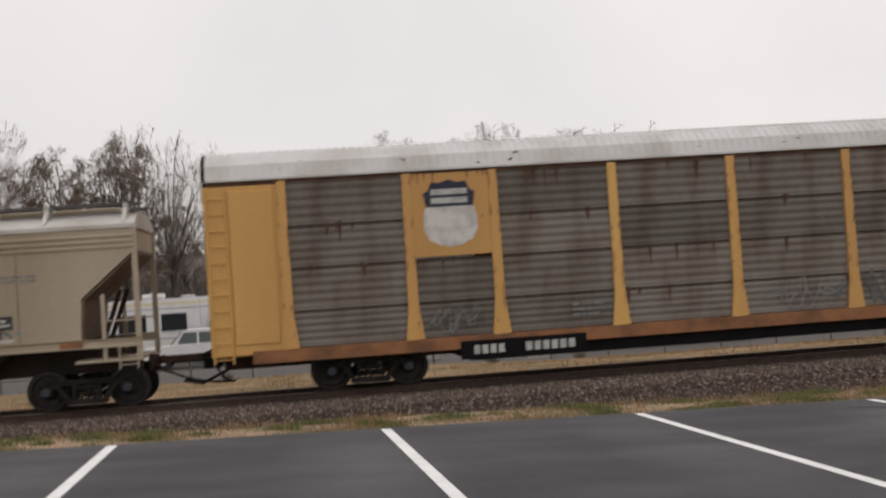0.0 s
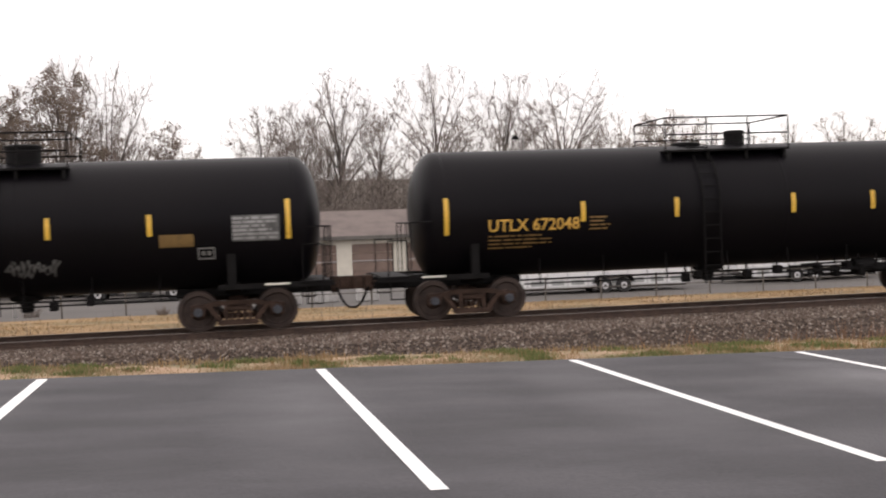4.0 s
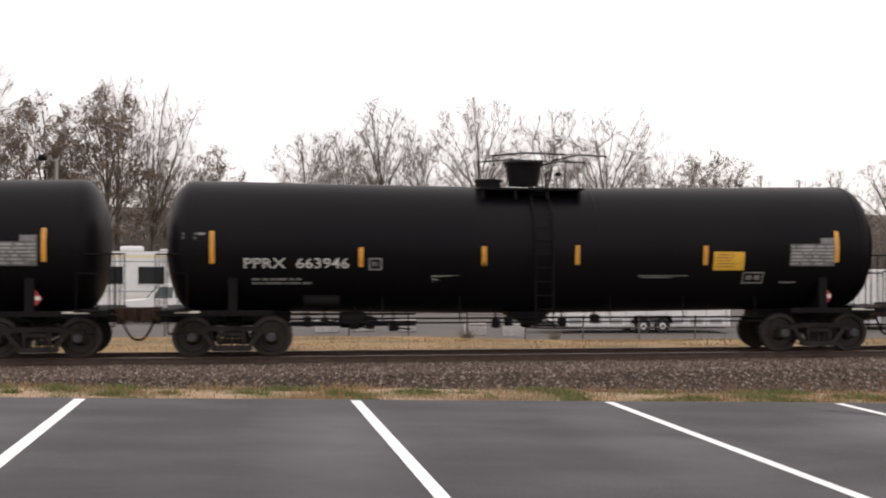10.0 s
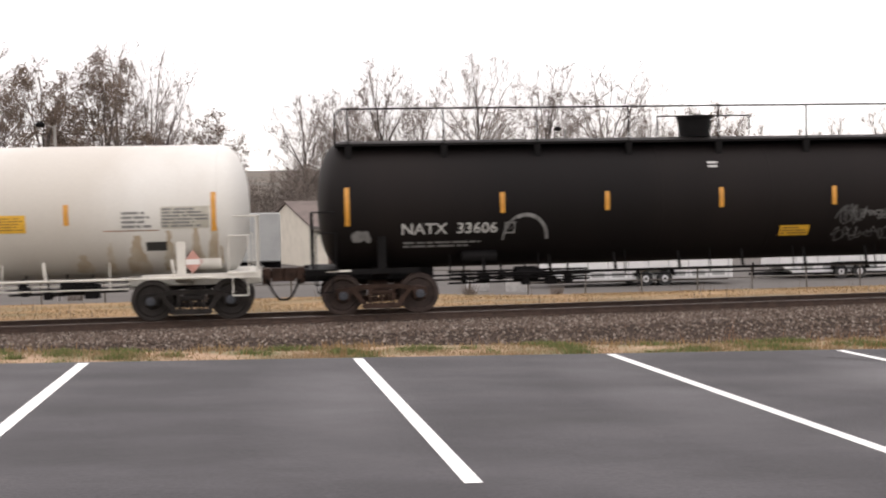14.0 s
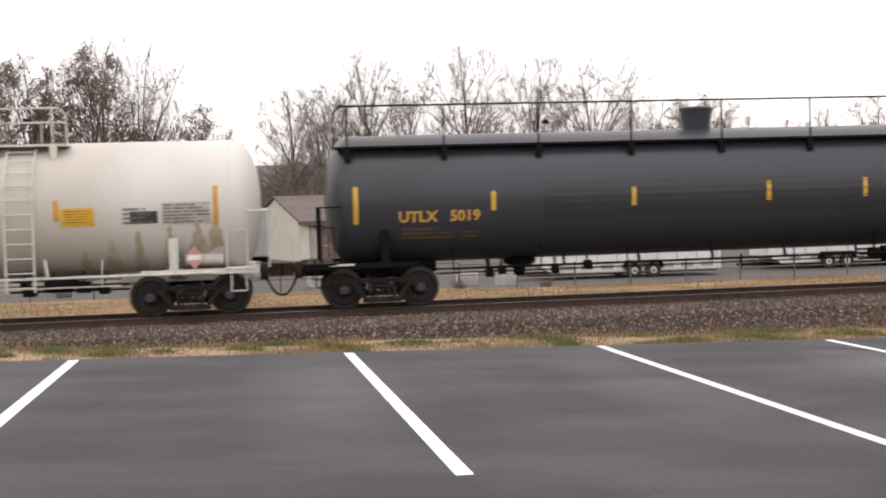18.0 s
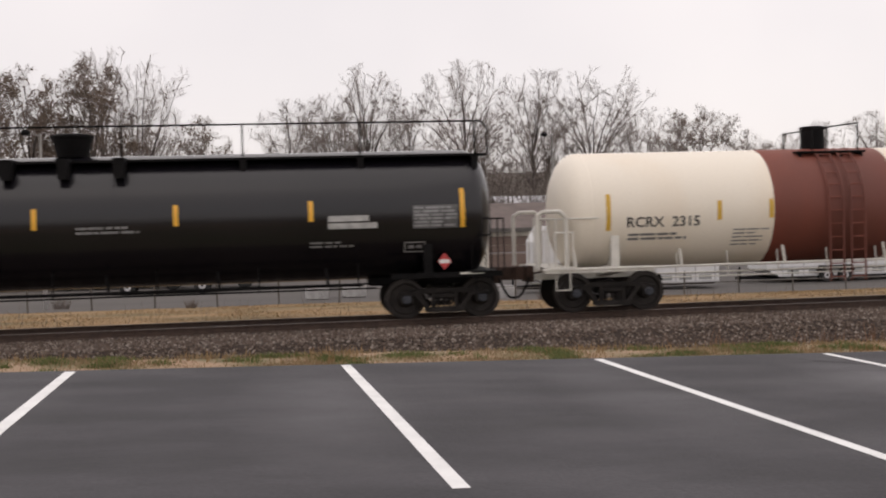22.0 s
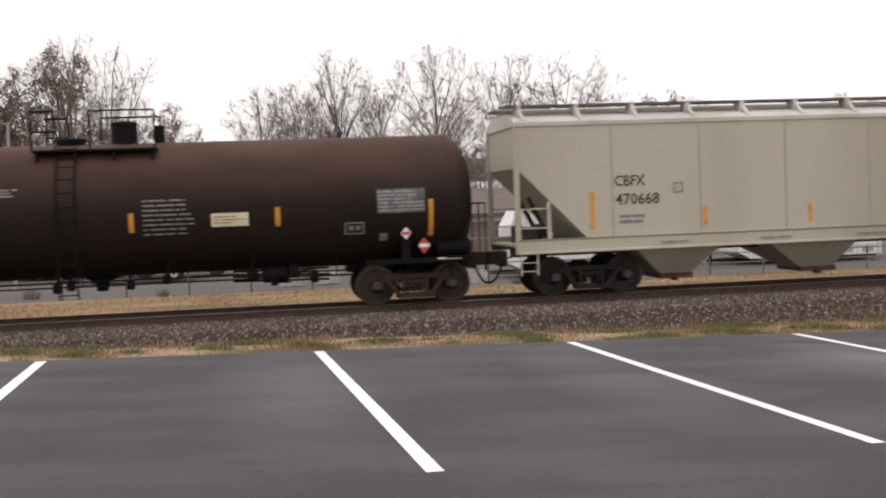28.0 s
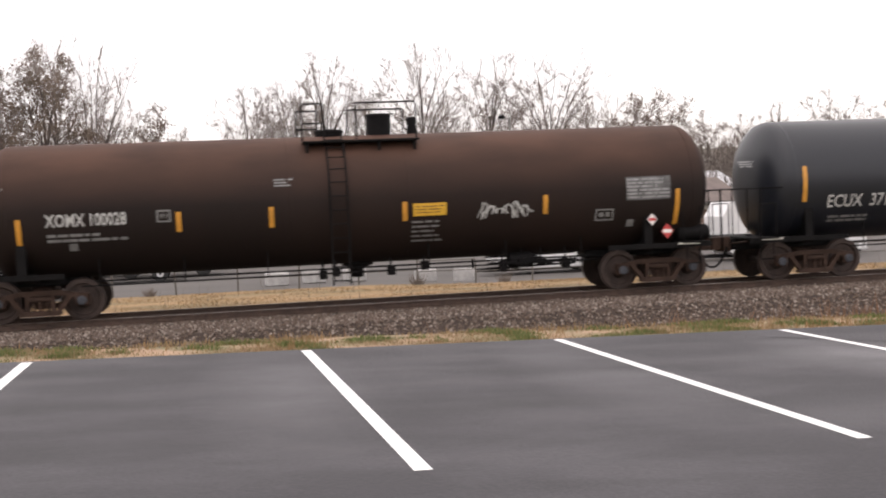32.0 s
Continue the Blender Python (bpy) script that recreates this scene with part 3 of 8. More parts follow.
def build_grass():
    rng = np.random.default_rng(8)

    def verge(name, label, n, density, hs, material, seed, far=1.6):
        x = rng.uniform(-6, 14, n)
        d = rng.beta(1.1, 1.5, n) * far
        tuft = np.array([noise.noise((a * 0.9, b * 1.5, seed)) for a, b in zip(x, d)])
        keep = rng.uniform(0, 1, n) < density(x, tuft)
        x, d, tuft = x[keep], d[keep], tuft[keep]
        y = np.array([edge_y(a) for a in x]) + 0.03 + d
        z = np.array([ground_z(a, b) for a, b in zip(x, y)])
        h = rng.uniform(*hs, len(x)) * (1 + 1.3 * np.clip(tuft, 0, 1))
        blades(name, label, np.stack([x, y], -1), z - 0.005, h, rng.uniform(0.004, 0.009, len(x)), material, int(seed))
    verge("verge_straw", "short straw-coloured verge grass", 60000, lambda x, t: np.clip(0.4 + 0.9 * t, 0.05, 1), (0.015, 0.045), M_BLADE, 3, 1.9)
    verge("verge_fringe", "taller dry grass fringe along the bank", 9000, lambda x, t: np.clip(0.3 + 1.2 * t, 0.02, 1), (0.03, 0.09), M_STRAW, 17, 2.6)
    # green tufts: ragged clumps, thicker towards the west
    xs, ys, hs = [], [], []
    for k in range(90):
        cx = -6 + 20 * rng.beta(0.9, 1.5)
        cd, rx, ry = rng.uniform(0.12, 1.35), rng.uniform(0.12, 0.42), rng.uniform(0.08, 0.25)
        m = int(850 * rx * (0.5 + rng.uniform()))
        a, b = rng.normal(0, 0.5, m) * rx, rng.normal(0, 0.5, m) * ry
        xs.append(cx + a), ys.append(edge_y(cx) + np.maximum(0.03, cd + b))
        hs.append(rng.uniform(0.035, 0.085, m) * np.clip(1.15 - np.hypot(a / rx, b / ry) * 0.6, 0.35, 1.2))
    x, y, h = (np.concatenate(v) for v in (xs, ys, hs))
    z = np.array([ground_z(a, b) for a, b in zip(x, y)])
    blades("verge_tufts", "ragged green grass tufts on the verge", np.stack([x, y], -1), z - 0.005, h, rng.uniform(0.004, 0.009, len(x)), M_GREEN, 11, 0.9)
    n = 900                    # reddish dead weeds at the edge of the ballast
    x = np.concatenate([rng.normal(9.2, 1.1, n), rng.normal(6.2, 0.9, n // 3), rng.uniform(-4, 14, 120)])
    y = rng.normal(15.2, 0.5, len(x))
    z = np.array([ground_z(a, b) for a, b in zip(x, y)])
    blades("red_weeds", "reddish dead weeds on the bank", np.stack([x, y], -1), z, rng.uniform(0.15, 0.42, len(x)), rng.uniform(0.005, 0.01, len(x)), M_REDWEED, 21, 0.5)
    n = 70000
    x, y = rng.uniform(-12, 27, n), 31 + 15 * rng.beta(1, 1.1, n)
    keep = np.array([noise.noise((a * 0.35, b * 0.5, 4)) for a, b in zip(x, y)]) > rng.uniform(-0.6, 0.25, n)       # worn gaps
    x, y = x[keep], y[keep]
    n = len(x)
    z = np.array([ground_z(a, b) for a, b in zip(x, y)])
    blades("field_grass", "dry tan grass beyond the track", np.stack([x, y], -1), z, rng.uniform(0.02, 0.07, n), rng.uniform(0.008, 0.016, n), M_STRAW, 2, 1.6)
    n = 420                    # dead weed stalks in the field
    x, y = rng.uniform(-14, 28, n), rng.uniform(31, 46, n)
    z = np.array([ground_z(a, b) for a, b in zip(x, y)])
    blades("weed_stalks", "scattered dead brown weed stalks", np.stack([x, y], -1), z, rng.uniform(0.25, 0.6, n), rng.uniform(0.006, 0.012, n), M_BRUSH, 3, 0.4)


def build_crack():
    """Dark sealed cracks across the bays."""
    for pts in ([(5.35, 12.2), (5.7, 11.7), (6.2, 11.3), (6.75, 10.95), (7.0, 10.3), (7.6, 9.9)],):
        bm = bmesh.new()
        rnd = random.Random(3)
        row = []
        for (a, b), (c, d) in zip(pts, pts[1:]):
            for k in range(6):
                x, y = a + (c - a) * k / 6 + rnd.gauss(0, .02), b + (d - b) * k / 6 + rnd.gauss(0, .02)
                w = rnd.uniform(0.008, 0.02)
                row.append([bm.verts.new((x, y + s * w, lot_z(x, y + s * w) + 0.004)) for s in (-1, 1)])
        for g, h in zip(row, row[1:]):
            bm.faces.new((g[0], h[0], h[1], g[1]))
        structure("asphalt_crack", bm, M_FRAME, "dark crack in the asphalt")


build_ground()
build_lot()
build_track()
build_grass()
build_crack()


# ---- the train: parts shared by the cars ----
SPEED, WHEEL_R = 10.52, 0.472


def wheelset_mesh(material):
    bm = bmesh.new()
    lathe(bm, [(-1.0, 0.07), (-0.8, 0.09), (0.8, 0.09), (1.0, 0.07)], 10, "y")
    for s in (-1, 1):
        prof = [(0.655, 0.15), (0.66, 0.36), (0.655, 0.48), (0.685, 0.485), (0.7, WHEEL_R + 0.002), (0.8, WHEEL_R - 0.005), (0.805, 0.37), (0.755, 0.34), (0.745, 0.2), (0.8, 0.15)]
        lathe(bm, [(s * a, r) for a, r in prof], 32, "y")
        lathe(bm, [(s * a, r) for a, r in ((0.98, 0.1), (1.12, 0.105), (1.135, 0.085))], 14, "y")
        for k in range(3):
            a = k * math.tau / 3
            c = Vector((0.05 * math.cos(a), s * 1.13, 0.05 * math.sin(a)))
            rod(bm, c, c + Vector((0, s * 0.03, 0)), 0.018, 6)
    me = to_mesh("wheelset", bm, material, 35)
    me.materials.append(M_CAP)
    for p in me.polygons:
        if abs(p.center.y) > 0.97:
            p.material_index = 1
    return me


def side_frame_mesh(material):
    """One cast side frame of a three-piece bogie, with its spring nest; y = 0 is its middle."""
    bm = bmesh.new()
    t = 0.06
    prism(bm, [(-1.06, 0.44), (-1.06, 0.6), (-0.72, 0.63), (-0.45, 0.69), (0.45, 0.69), (0.72, 0.63), (1.06, 0.6), (1.06, 0.44), (0.74, 0.44), (0.7, 0.54), (0.42, 0.58), (-0.42, 0.58), (-0.7, 0.54), (-0.74, 0.44)], -t, t)
    for s in (-1, 1):
        prism(bm, [(s * 0.72, 0.58), (s * 0.58, 0.56), (s * 0.3, 0.2), (s * 0.44, 0.2)], -t, t)
        prism(bm, [(s * 0.23, 0.2), (s * 0.31, 0.2), (s * 0.31, 0.6), (s * 0.23, 0.6)], -t, t)
        box(bm, s * 0.89 - 0.15, -0.085, 0.33, s * 0.89 + 0.15, 0.085, 0.6, 0.02)
    prism(bm, [(-0.48, 0.17), (-0.4, 0.13), (0.4, 0.13), (0.48, 0.17), (0.42, 0.24), (-0.42, 0.24)], -0.09, 0.09)
    for k in (-0.15, 0.0, 0.15):
        for j in range(5):
            z = 0.24 + j * 0.045
            lathe(bm, [(z, 0.062), (z + 0.028, 0.062)], 8, "z", (k, 0, 0))
    box(bm, -0.23, -0.1, 0.46, 0.23, 0.1, 0.56, 0.015)
    return to_mesh("side_frame", bm, material, 30)


def bolster_mesh(material):
    bm = bmesh.new()
    prism(bm, [(-0.95, 0.46), (-0.6, 0.4), (0.6, 0.4), (0.95, 0.46), (0.95, 0.56), (0.5, 0.7), (-0.5, 0.7), (-0.95, 0.56)], -0.19, 0.19, "x")
    for s in (-1, 1):          # brake beams
        box(bm, s * 0.36 - 0.04, -0.7, 0.33, s * 0.36 + 0.04, 0.7, 0.41)
    lathe(bm, [(0.68, 0.2), (0.78, 0.2)], 16, "z")
    return to_mesh("bogie", bm, material, 30)


GEAR = {k: (wheelset_mesh(w), side_frame_mesh(f), bolster_mesh(f)) for k, w, f in (("black", M_WHEEL, M_BOGIE), ("rust", mat("rusty_wheel_steel", (0.05, 0.033, 0.028), 0.7, 0.3, var=0.3, scale=4), M_FRAMERUST))}
CARS, WHEELSETS = [], []


def add_bogie(car, x, gear):
    w, f, b = GEAR[gear]
    key = min(ORDER, key=lambda k: abs(sum(BOGIES[k]) / 2 - car.matrix_basis.translation.x))
    x += NUDGE[key][x > 0]
    bogie = part("bogie", b, None, car, "brown rust-stained three-piece bogie" if gear == "rust" else "black three-piece bogie", at=pose(x, 0, -0.05))
    for y in (-1.0, 1.0):
        part("side_frame", f, None, bogie, at=pose(0, y, 0))
    for dx in (-0.89, 0.89):
        ws = part("wheelset", w, None, bogie, at=pose(dx, 0, WHEEL_R + RAIL_Z + 0.05))
        WHEELSETS.append((ws, dx))


def add_coupler(car, x_end, x_knuckle, material=M_FRAMERUST):
    """Draft gear end, coupler shank, knuckle and the hanging air hose."""
    s = 1 if x_knuckle > x_end else -1
    bm = bmesh.new()
    box(bm, min(x_end, x_end + s * 0.2), -0.28, 0.66, max(x_end, x_end + s * 0.2), 0.28, 1.04, 0.02)
    box(bm, min(x_end, x_knuckle - s * 0.12), -0.08, 0.8, max(x_end, x_knuckle - s * 0.12), 0.08, 0.98, 0.02)
    lo, hi = ([bm.verts.new((a, b, c)) for a, b in [(x_knuckle - s * 0.28, -0.17), (x_knuckle - s * 0.05, -0.19), (x_knuckle + s * 0.1, -0.02), (x_knuckle + s * 0.02, 0.03), (x_knuckle - s * 0.04, 0.18), (x_knuckle - s * 0.28, 0.17)]] for c in (0.72, 1.03))
    bm.faces.new(lo), bm.faces.new(hi[::-1])
    for k in range(6):
        bm.faces.new((lo[(k + 1) % 6], lo[k], hi[k], hi[(k + 1) % 6]))
    rod(bm, (x_end + s * 0.05, -1.3, 0.95), (x_end + s * 0.05, -0.2, 0.85), 0.018)     # uncoupling lever
    part("coupler", bm, material, car, "rust-brown steel coupler")
    bm = bmesh.new()
    a, b = Vector((x_end + s * 0.12, -0.32, 0.78)), Vector((x_knuckle, -0.2, 0.42))
    pts = [a + (b - a) * (k / 8) + Vector((0, 0, -0.22 * math.sin(math.pi * k / 8 * 0.8))) for k in range(9)]
    pipe(bm, pts, 0.028)
    part("air_hose", bm, M_FRAME, car, "black rubber air hose")


def flat_side(y=-1.53):
    return lambda x, z: y


HEAD = 0.62


def tank_side(r, zc, off=0.01, tank=(-99, 99)):
    """The near face of a barrel, narrowing at its dished heads."""
    def side(x, z):
        u = min(1.0, max(0.0, min(x - tank[0], tank[1] - x)) / HEAD)
        rr = r * max(0.15, 1 - (1 - u) ** 2) ** 0.4
        return -math.sqrt(max(0.02, rr * rr - (z - zc) ** 2)) - off
    return side


def wrap(bm_or_mesh, side, off=0.0):
    for v in (bm_or_mesh.verts if isinstance(bm_or_mesh, bmesh.types.BMesh) else bm_or_mesh.vertices):
        v.co.y = side(v.co.x, v.co.z) - off


def patch(bm, x0, z0, x1, z1, nx=1, nz=4):
    g = [[bm.verts.new((x0 + (x1 - x0) * i / nx, 0, z0 + (z1 - z0) * j / nz)) for j in range(nz + 1)] for i in range(nx + 1)]
    for i in range(nx):
        for j in range(nz):
            bm.faces.new((g[i][j], g[i + 1][j], g[i + 1][j + 1], g[i][j + 1]))


def sticker(name, car, side, x0, z0, x1, z1, material, label="", off=0.0):
    bm = bmesh.new()
    patch(bm, x0, z0, x1, z1, 1, 5)
    wrap(bm, side, off)
    return part(name, bm, material, car, label)


def lettering(car, side, text, x0, x1, z0, z1, material, bold=0.02):
    cu = bpy.data.curves.new("lettering", "FONT")
    cu.body, cu.offset, cu.resolution_u = text, bold, 2
    tmp = new("lettering", cu)
    me = bpy.data.meshes.new_from_object(tmp.evaluated_get(bpy.context.evaluated_depsgraph_get()))
    bpy.data.objects.remove(tmp)
    bpy.data.curves.remove(cu)
    co = np.array([v.co[:] for v in me.vertices])
    lo, hi = co.min(0), co.max(0)
    faces = [tuple(p.vertices) for p in me.polygons]
    bpy.data.meshes.remove(me)
    pts = []
    for c in co:
        x = x0 + (c[0] - lo[0]) / (hi[0] - lo[0]) * (x1 - x0)
        z = z0 + (c[1] - lo[1]) / (hi[1] - lo[1]) * (z1 - z0)
        pts.append((x, side(x, z), z))
    xs = sorted(p[0] for p in pts)
    gap = max(zip(xs, xs[1:]), key=lambda g: g[1] - g[0])
    cut = sum(gap) / 2 if " " in text else 1e9
    for word in (True, False):          # each word is a part of its own
        fs = [f for f in faces if (pts[f[0]][0] < cut) == word]
        if fs:
            used = sorted({i for f in fs for i in f})
            at = {i: k for k, i in enumerate(used)}
            wm = bpy.data.meshes.new("lettering")
            wm.from_pydata([pts[i] for i in used], [], [[at[i] for i in f] for f in fs])
            wm.materials.append(material)
            part("lettering", wm, None, car)


def bars(car, side, x0, x1, z0, z1, rows, material, seed=0, gaps=0.25, fill=0.55):
    """Unreadable small writing: plain bars in rows."""
    rnd = random.Random(seed * 977 + int(x0 * 100))
    bm = bmesh.new()
    h = (z1 - z0) / rows
    for r in range(rows):
        x, z = x0, z1 - (r + 0.5 + fill / 2) * h
        end = x1 - rnd.choice((0, 0, 0.15, 0.3)) * (x1 - x0)
        while x < end - 0.03:
            w = min(rnd.uniform(0.08, 0.4) * (1 if gaps else 9), end - x)
            patch(bm, x, z, x + w, z + h * fill, 1, 1)
            x += w + (rnd.uniform(0.02, 0.06) if gaps else 0.1)
    wrap(bm, side)
    return tagged(part("stencil_block", bm, material, car), kind="stuff")


def data_panel(car, side, x0, x1, z0, z1, step=True):
    """The consolidated data table: framed rows of unreadable small writing."""
    sticker("data_panel", car, side, x0, z0, x1, z1, M_SPRAYG if step else M_PANELW, "stencilled data panel with rows of small bars")
    bars(car, lambda x, z: side(x, z) - 0.004, x0 + 0.02, x1 - 0.02, z0 + 0.02, z1 - 0.02, 6, M_DATATEXT if step else M_GREYTEXT, 3, fill=0.6)


def frame_box(car, side, x0, x1, z0, z1, material):
    bm = bmesh.new()
    t = 0.035
    for a in ((x0, z0, x1, z0 + t), (x0, z1 - t, x1, z1), (x0, z0 + t, x0 + t, z1 - t), (x1 - t, z0 + t, x1, z1 - t)):
        patch(bm, *a, 1, 1)
    patch(bm, x0 + 0.09, z0 + 0.09, (x0 + x1) / 2 - 0.02, z1 - 0.08, 1, 1)
    patch(bm, (x0 + x1) / 2 + 0.03, z0 + 0.09, x1 - 0.09, z1 - 0.08, 1, 1)
    wrap(bm, side)
    part("test_stencil", bm, material, car)


def placard(car, side, x, z, r=0.2, red=True, faded=False):
    """A diamond hazard placard on a small holder."""
    y = side(x, z + r) - 0.03
    bm = bmesh.new()
    prism(bm, [(x - r * 0.8, z), (x, z - r), (x + r * 0.8, z), (x, z + r)], y - 0.008, y)
    p = part("placard", bm, M_CARDPINK if faded else M_CARD if red else M_CARDW, car, "sun-faded pink diamond hazard placard" if faded else "diamond hazard placard, red with a white bar" if red else "white diamond hazard placard")
    bm = bmesh.new()
    box(bm, x - r * 0.6, y - 0.014, z - r * 0.22, x + r * 0.6, y - 0.0085, z + r * 0.22)
    part("placard_bar", bm, M_CARDW if red else M_CARD, p)
    bm = bmesh.new()
    box(bm, x - 0.05, y + 0.001, z - r * 0.7, x + 0.05, -0.9, z + r * 0.4)
    part("placard_holder", bm, M_FRAME, car)


def scribble(car, side, x0, x1, z0, z1, material, seed, width=0.035, loops=5):
    """Sprayed line-work without letters: a looping ribbon."""
    rnd = random.Random(seed)
    bm = bmesh.new()
    for s in range(2):
        n = 46
        ph, f2 = rnd.uniform(0, 6), rnd.uniform(0.7, 1.5)
        pts = []
        for k in range(n):
            u = k / (n - 1)
            x = x0 + (x1 - x0) * (0.06 + 0.88 * u + 0.05 * math.sin(u * math.tau * loops + ph))
            z = (z0 + z1) / 2 + (z1 - z0) * 0.46 * math.sin(u * math.tau * loops * f2 + ph) * (0.6 + 0.4 * math.sin(9 * u + s * 2 + ph))
            pts.append((x, z))
        row = []
        for k in range(n):
            a, b = pts[max(0, k - 1)], pts[min(n - 1, k + 1)]
            d = Vector((b[0] - a[0], b[1] - a[1]))
            d = d.normalized() if d.length else Vector((1, 0))
            w = width * (0.5 + 0.5 * rnd.random())
            row.append([bm.verts.new((pts[k][0] - d.y * q * w, 0, pts[k][1] + d.x * q * w)) for q in (-0.5, 0.5)])
        for g, h in zip(row, row[1:]):
            bm.faces.new((g[0], h[0], h[1], g[1]))
    wrap(bm, side, 0.002 + 0.0005 * (seed % 5))
    tagged(part("graffiti", bm, material, car, "sprayed graffiti scrawl"), kind="stuff")


def blobs(car, side, x0, x1, z0, z1, n, material, seed, size=0.3, off=0.002, lo=0.5):
    """Filled graffiti shapes: rounded slabs of paint, leaning."""
    rnd = random.Random(seed)
    bm = bmesh.new()
    for k in range(n):
        u = (k + 0.5) / n
        cx, cz = x0 + (x1 - x0) * u + rnd.uniform(-.1, .1), z0 + (z1 - z0) * rnd.uniform(0.3, 0.7)
        rx, rz, lean = size * rnd.uniform(lo, 1), (z1 - z0) * rnd.uniform(0.25, 0.5), rnd.uniform(-.4, .4)
        m = 14
        vs = []
        for j in range(m):
            a = j * math.tau / m
            q = rnd.uniform(0.75, 1.1)
            zz = max(z0, min(z1, cz + rz * q * math.sin(a)))
            vs.append(bm.verts.new((cx + rx * q * math.cos(a) + lean * (zz - cz), k * 1e-4, zz)))
        bm.faces.new(vs)
    for v in bm.verts:
        v.co.y = side(v.co.x, v.co.z) - off - v.co.y
    tagged(part("graffiti", bm, material, car, "sprayed block graffiti"), kind="stuff")


def wild(car, side, x0, x1, z0, z1, n, material, seed, grow=0.0, off=0.002):
    """Angular interlocking graffiti strokes: slanted bars, hooks and spikes, with no letters."""
    rnd = random.Random(seed)
    bm = bmesh.new()
    w = (x1 - x0) / n
    k = 0

    def stroke(a, b, t):
        nonlocal k
        d = Vector((b[0] - a[0], b[1] - a[1])).normalized()
        p = Vector((-d.y, d.x)) * (t / 2 + grow)
        a, b = Vector(a) - d * grow, Vector(b) + d * grow
        k += 1
        ring = [a - p * rnd.uniform(.8, 1.2), (a + b) / 2 - p * rnd.uniform(.8, 1.1), b - p, b + d * t * 0.6, b + p, (a + b) / 2 + p, a + p]
        bm.faces.new([bm.verts.new((q.x, k * 4e-5, min(z1 + grow, max(z0 - grow, q.y)))) for q in ring])
    for i in range(n):
        cx, top = x0 + (i + 0.5) * w, z1 - (z1 - z0) * rnd.uniform(0, 0.25)
        lean, t = rnd.uniform(-.25, .25) * w, w * 0.42
        for s in (-1, 1):
            stroke((cx + s * w * 0.33 - lean, z0 + (z1 - z0) * rnd.uniform(0.02, 0.15)), (cx + s * w * 0.3 + lean, top), t)
        stroke((cx - w * 0.5, z0 + (z1 - z0) * rnd.uniform(0.3, 0.6)), (cx + w * 0.5, z0 + (z1 - z0) * rnd.uniform(0.4, 0.75)), t * 0.9)
        stroke((cx - w * 0.4, z0 + 0.16), (cx + w * 0.55, z0 + 0.2 + rnd.uniform(-.1, .15)), t * 0.7)
    for v in bm.verts:
        v.co.y = side(v.co.x, v.co.z) - off - v.co.y
    tagged(part("graffiti", bm, material, car, "angular sprayed graffiti piece"), kind="stuff")


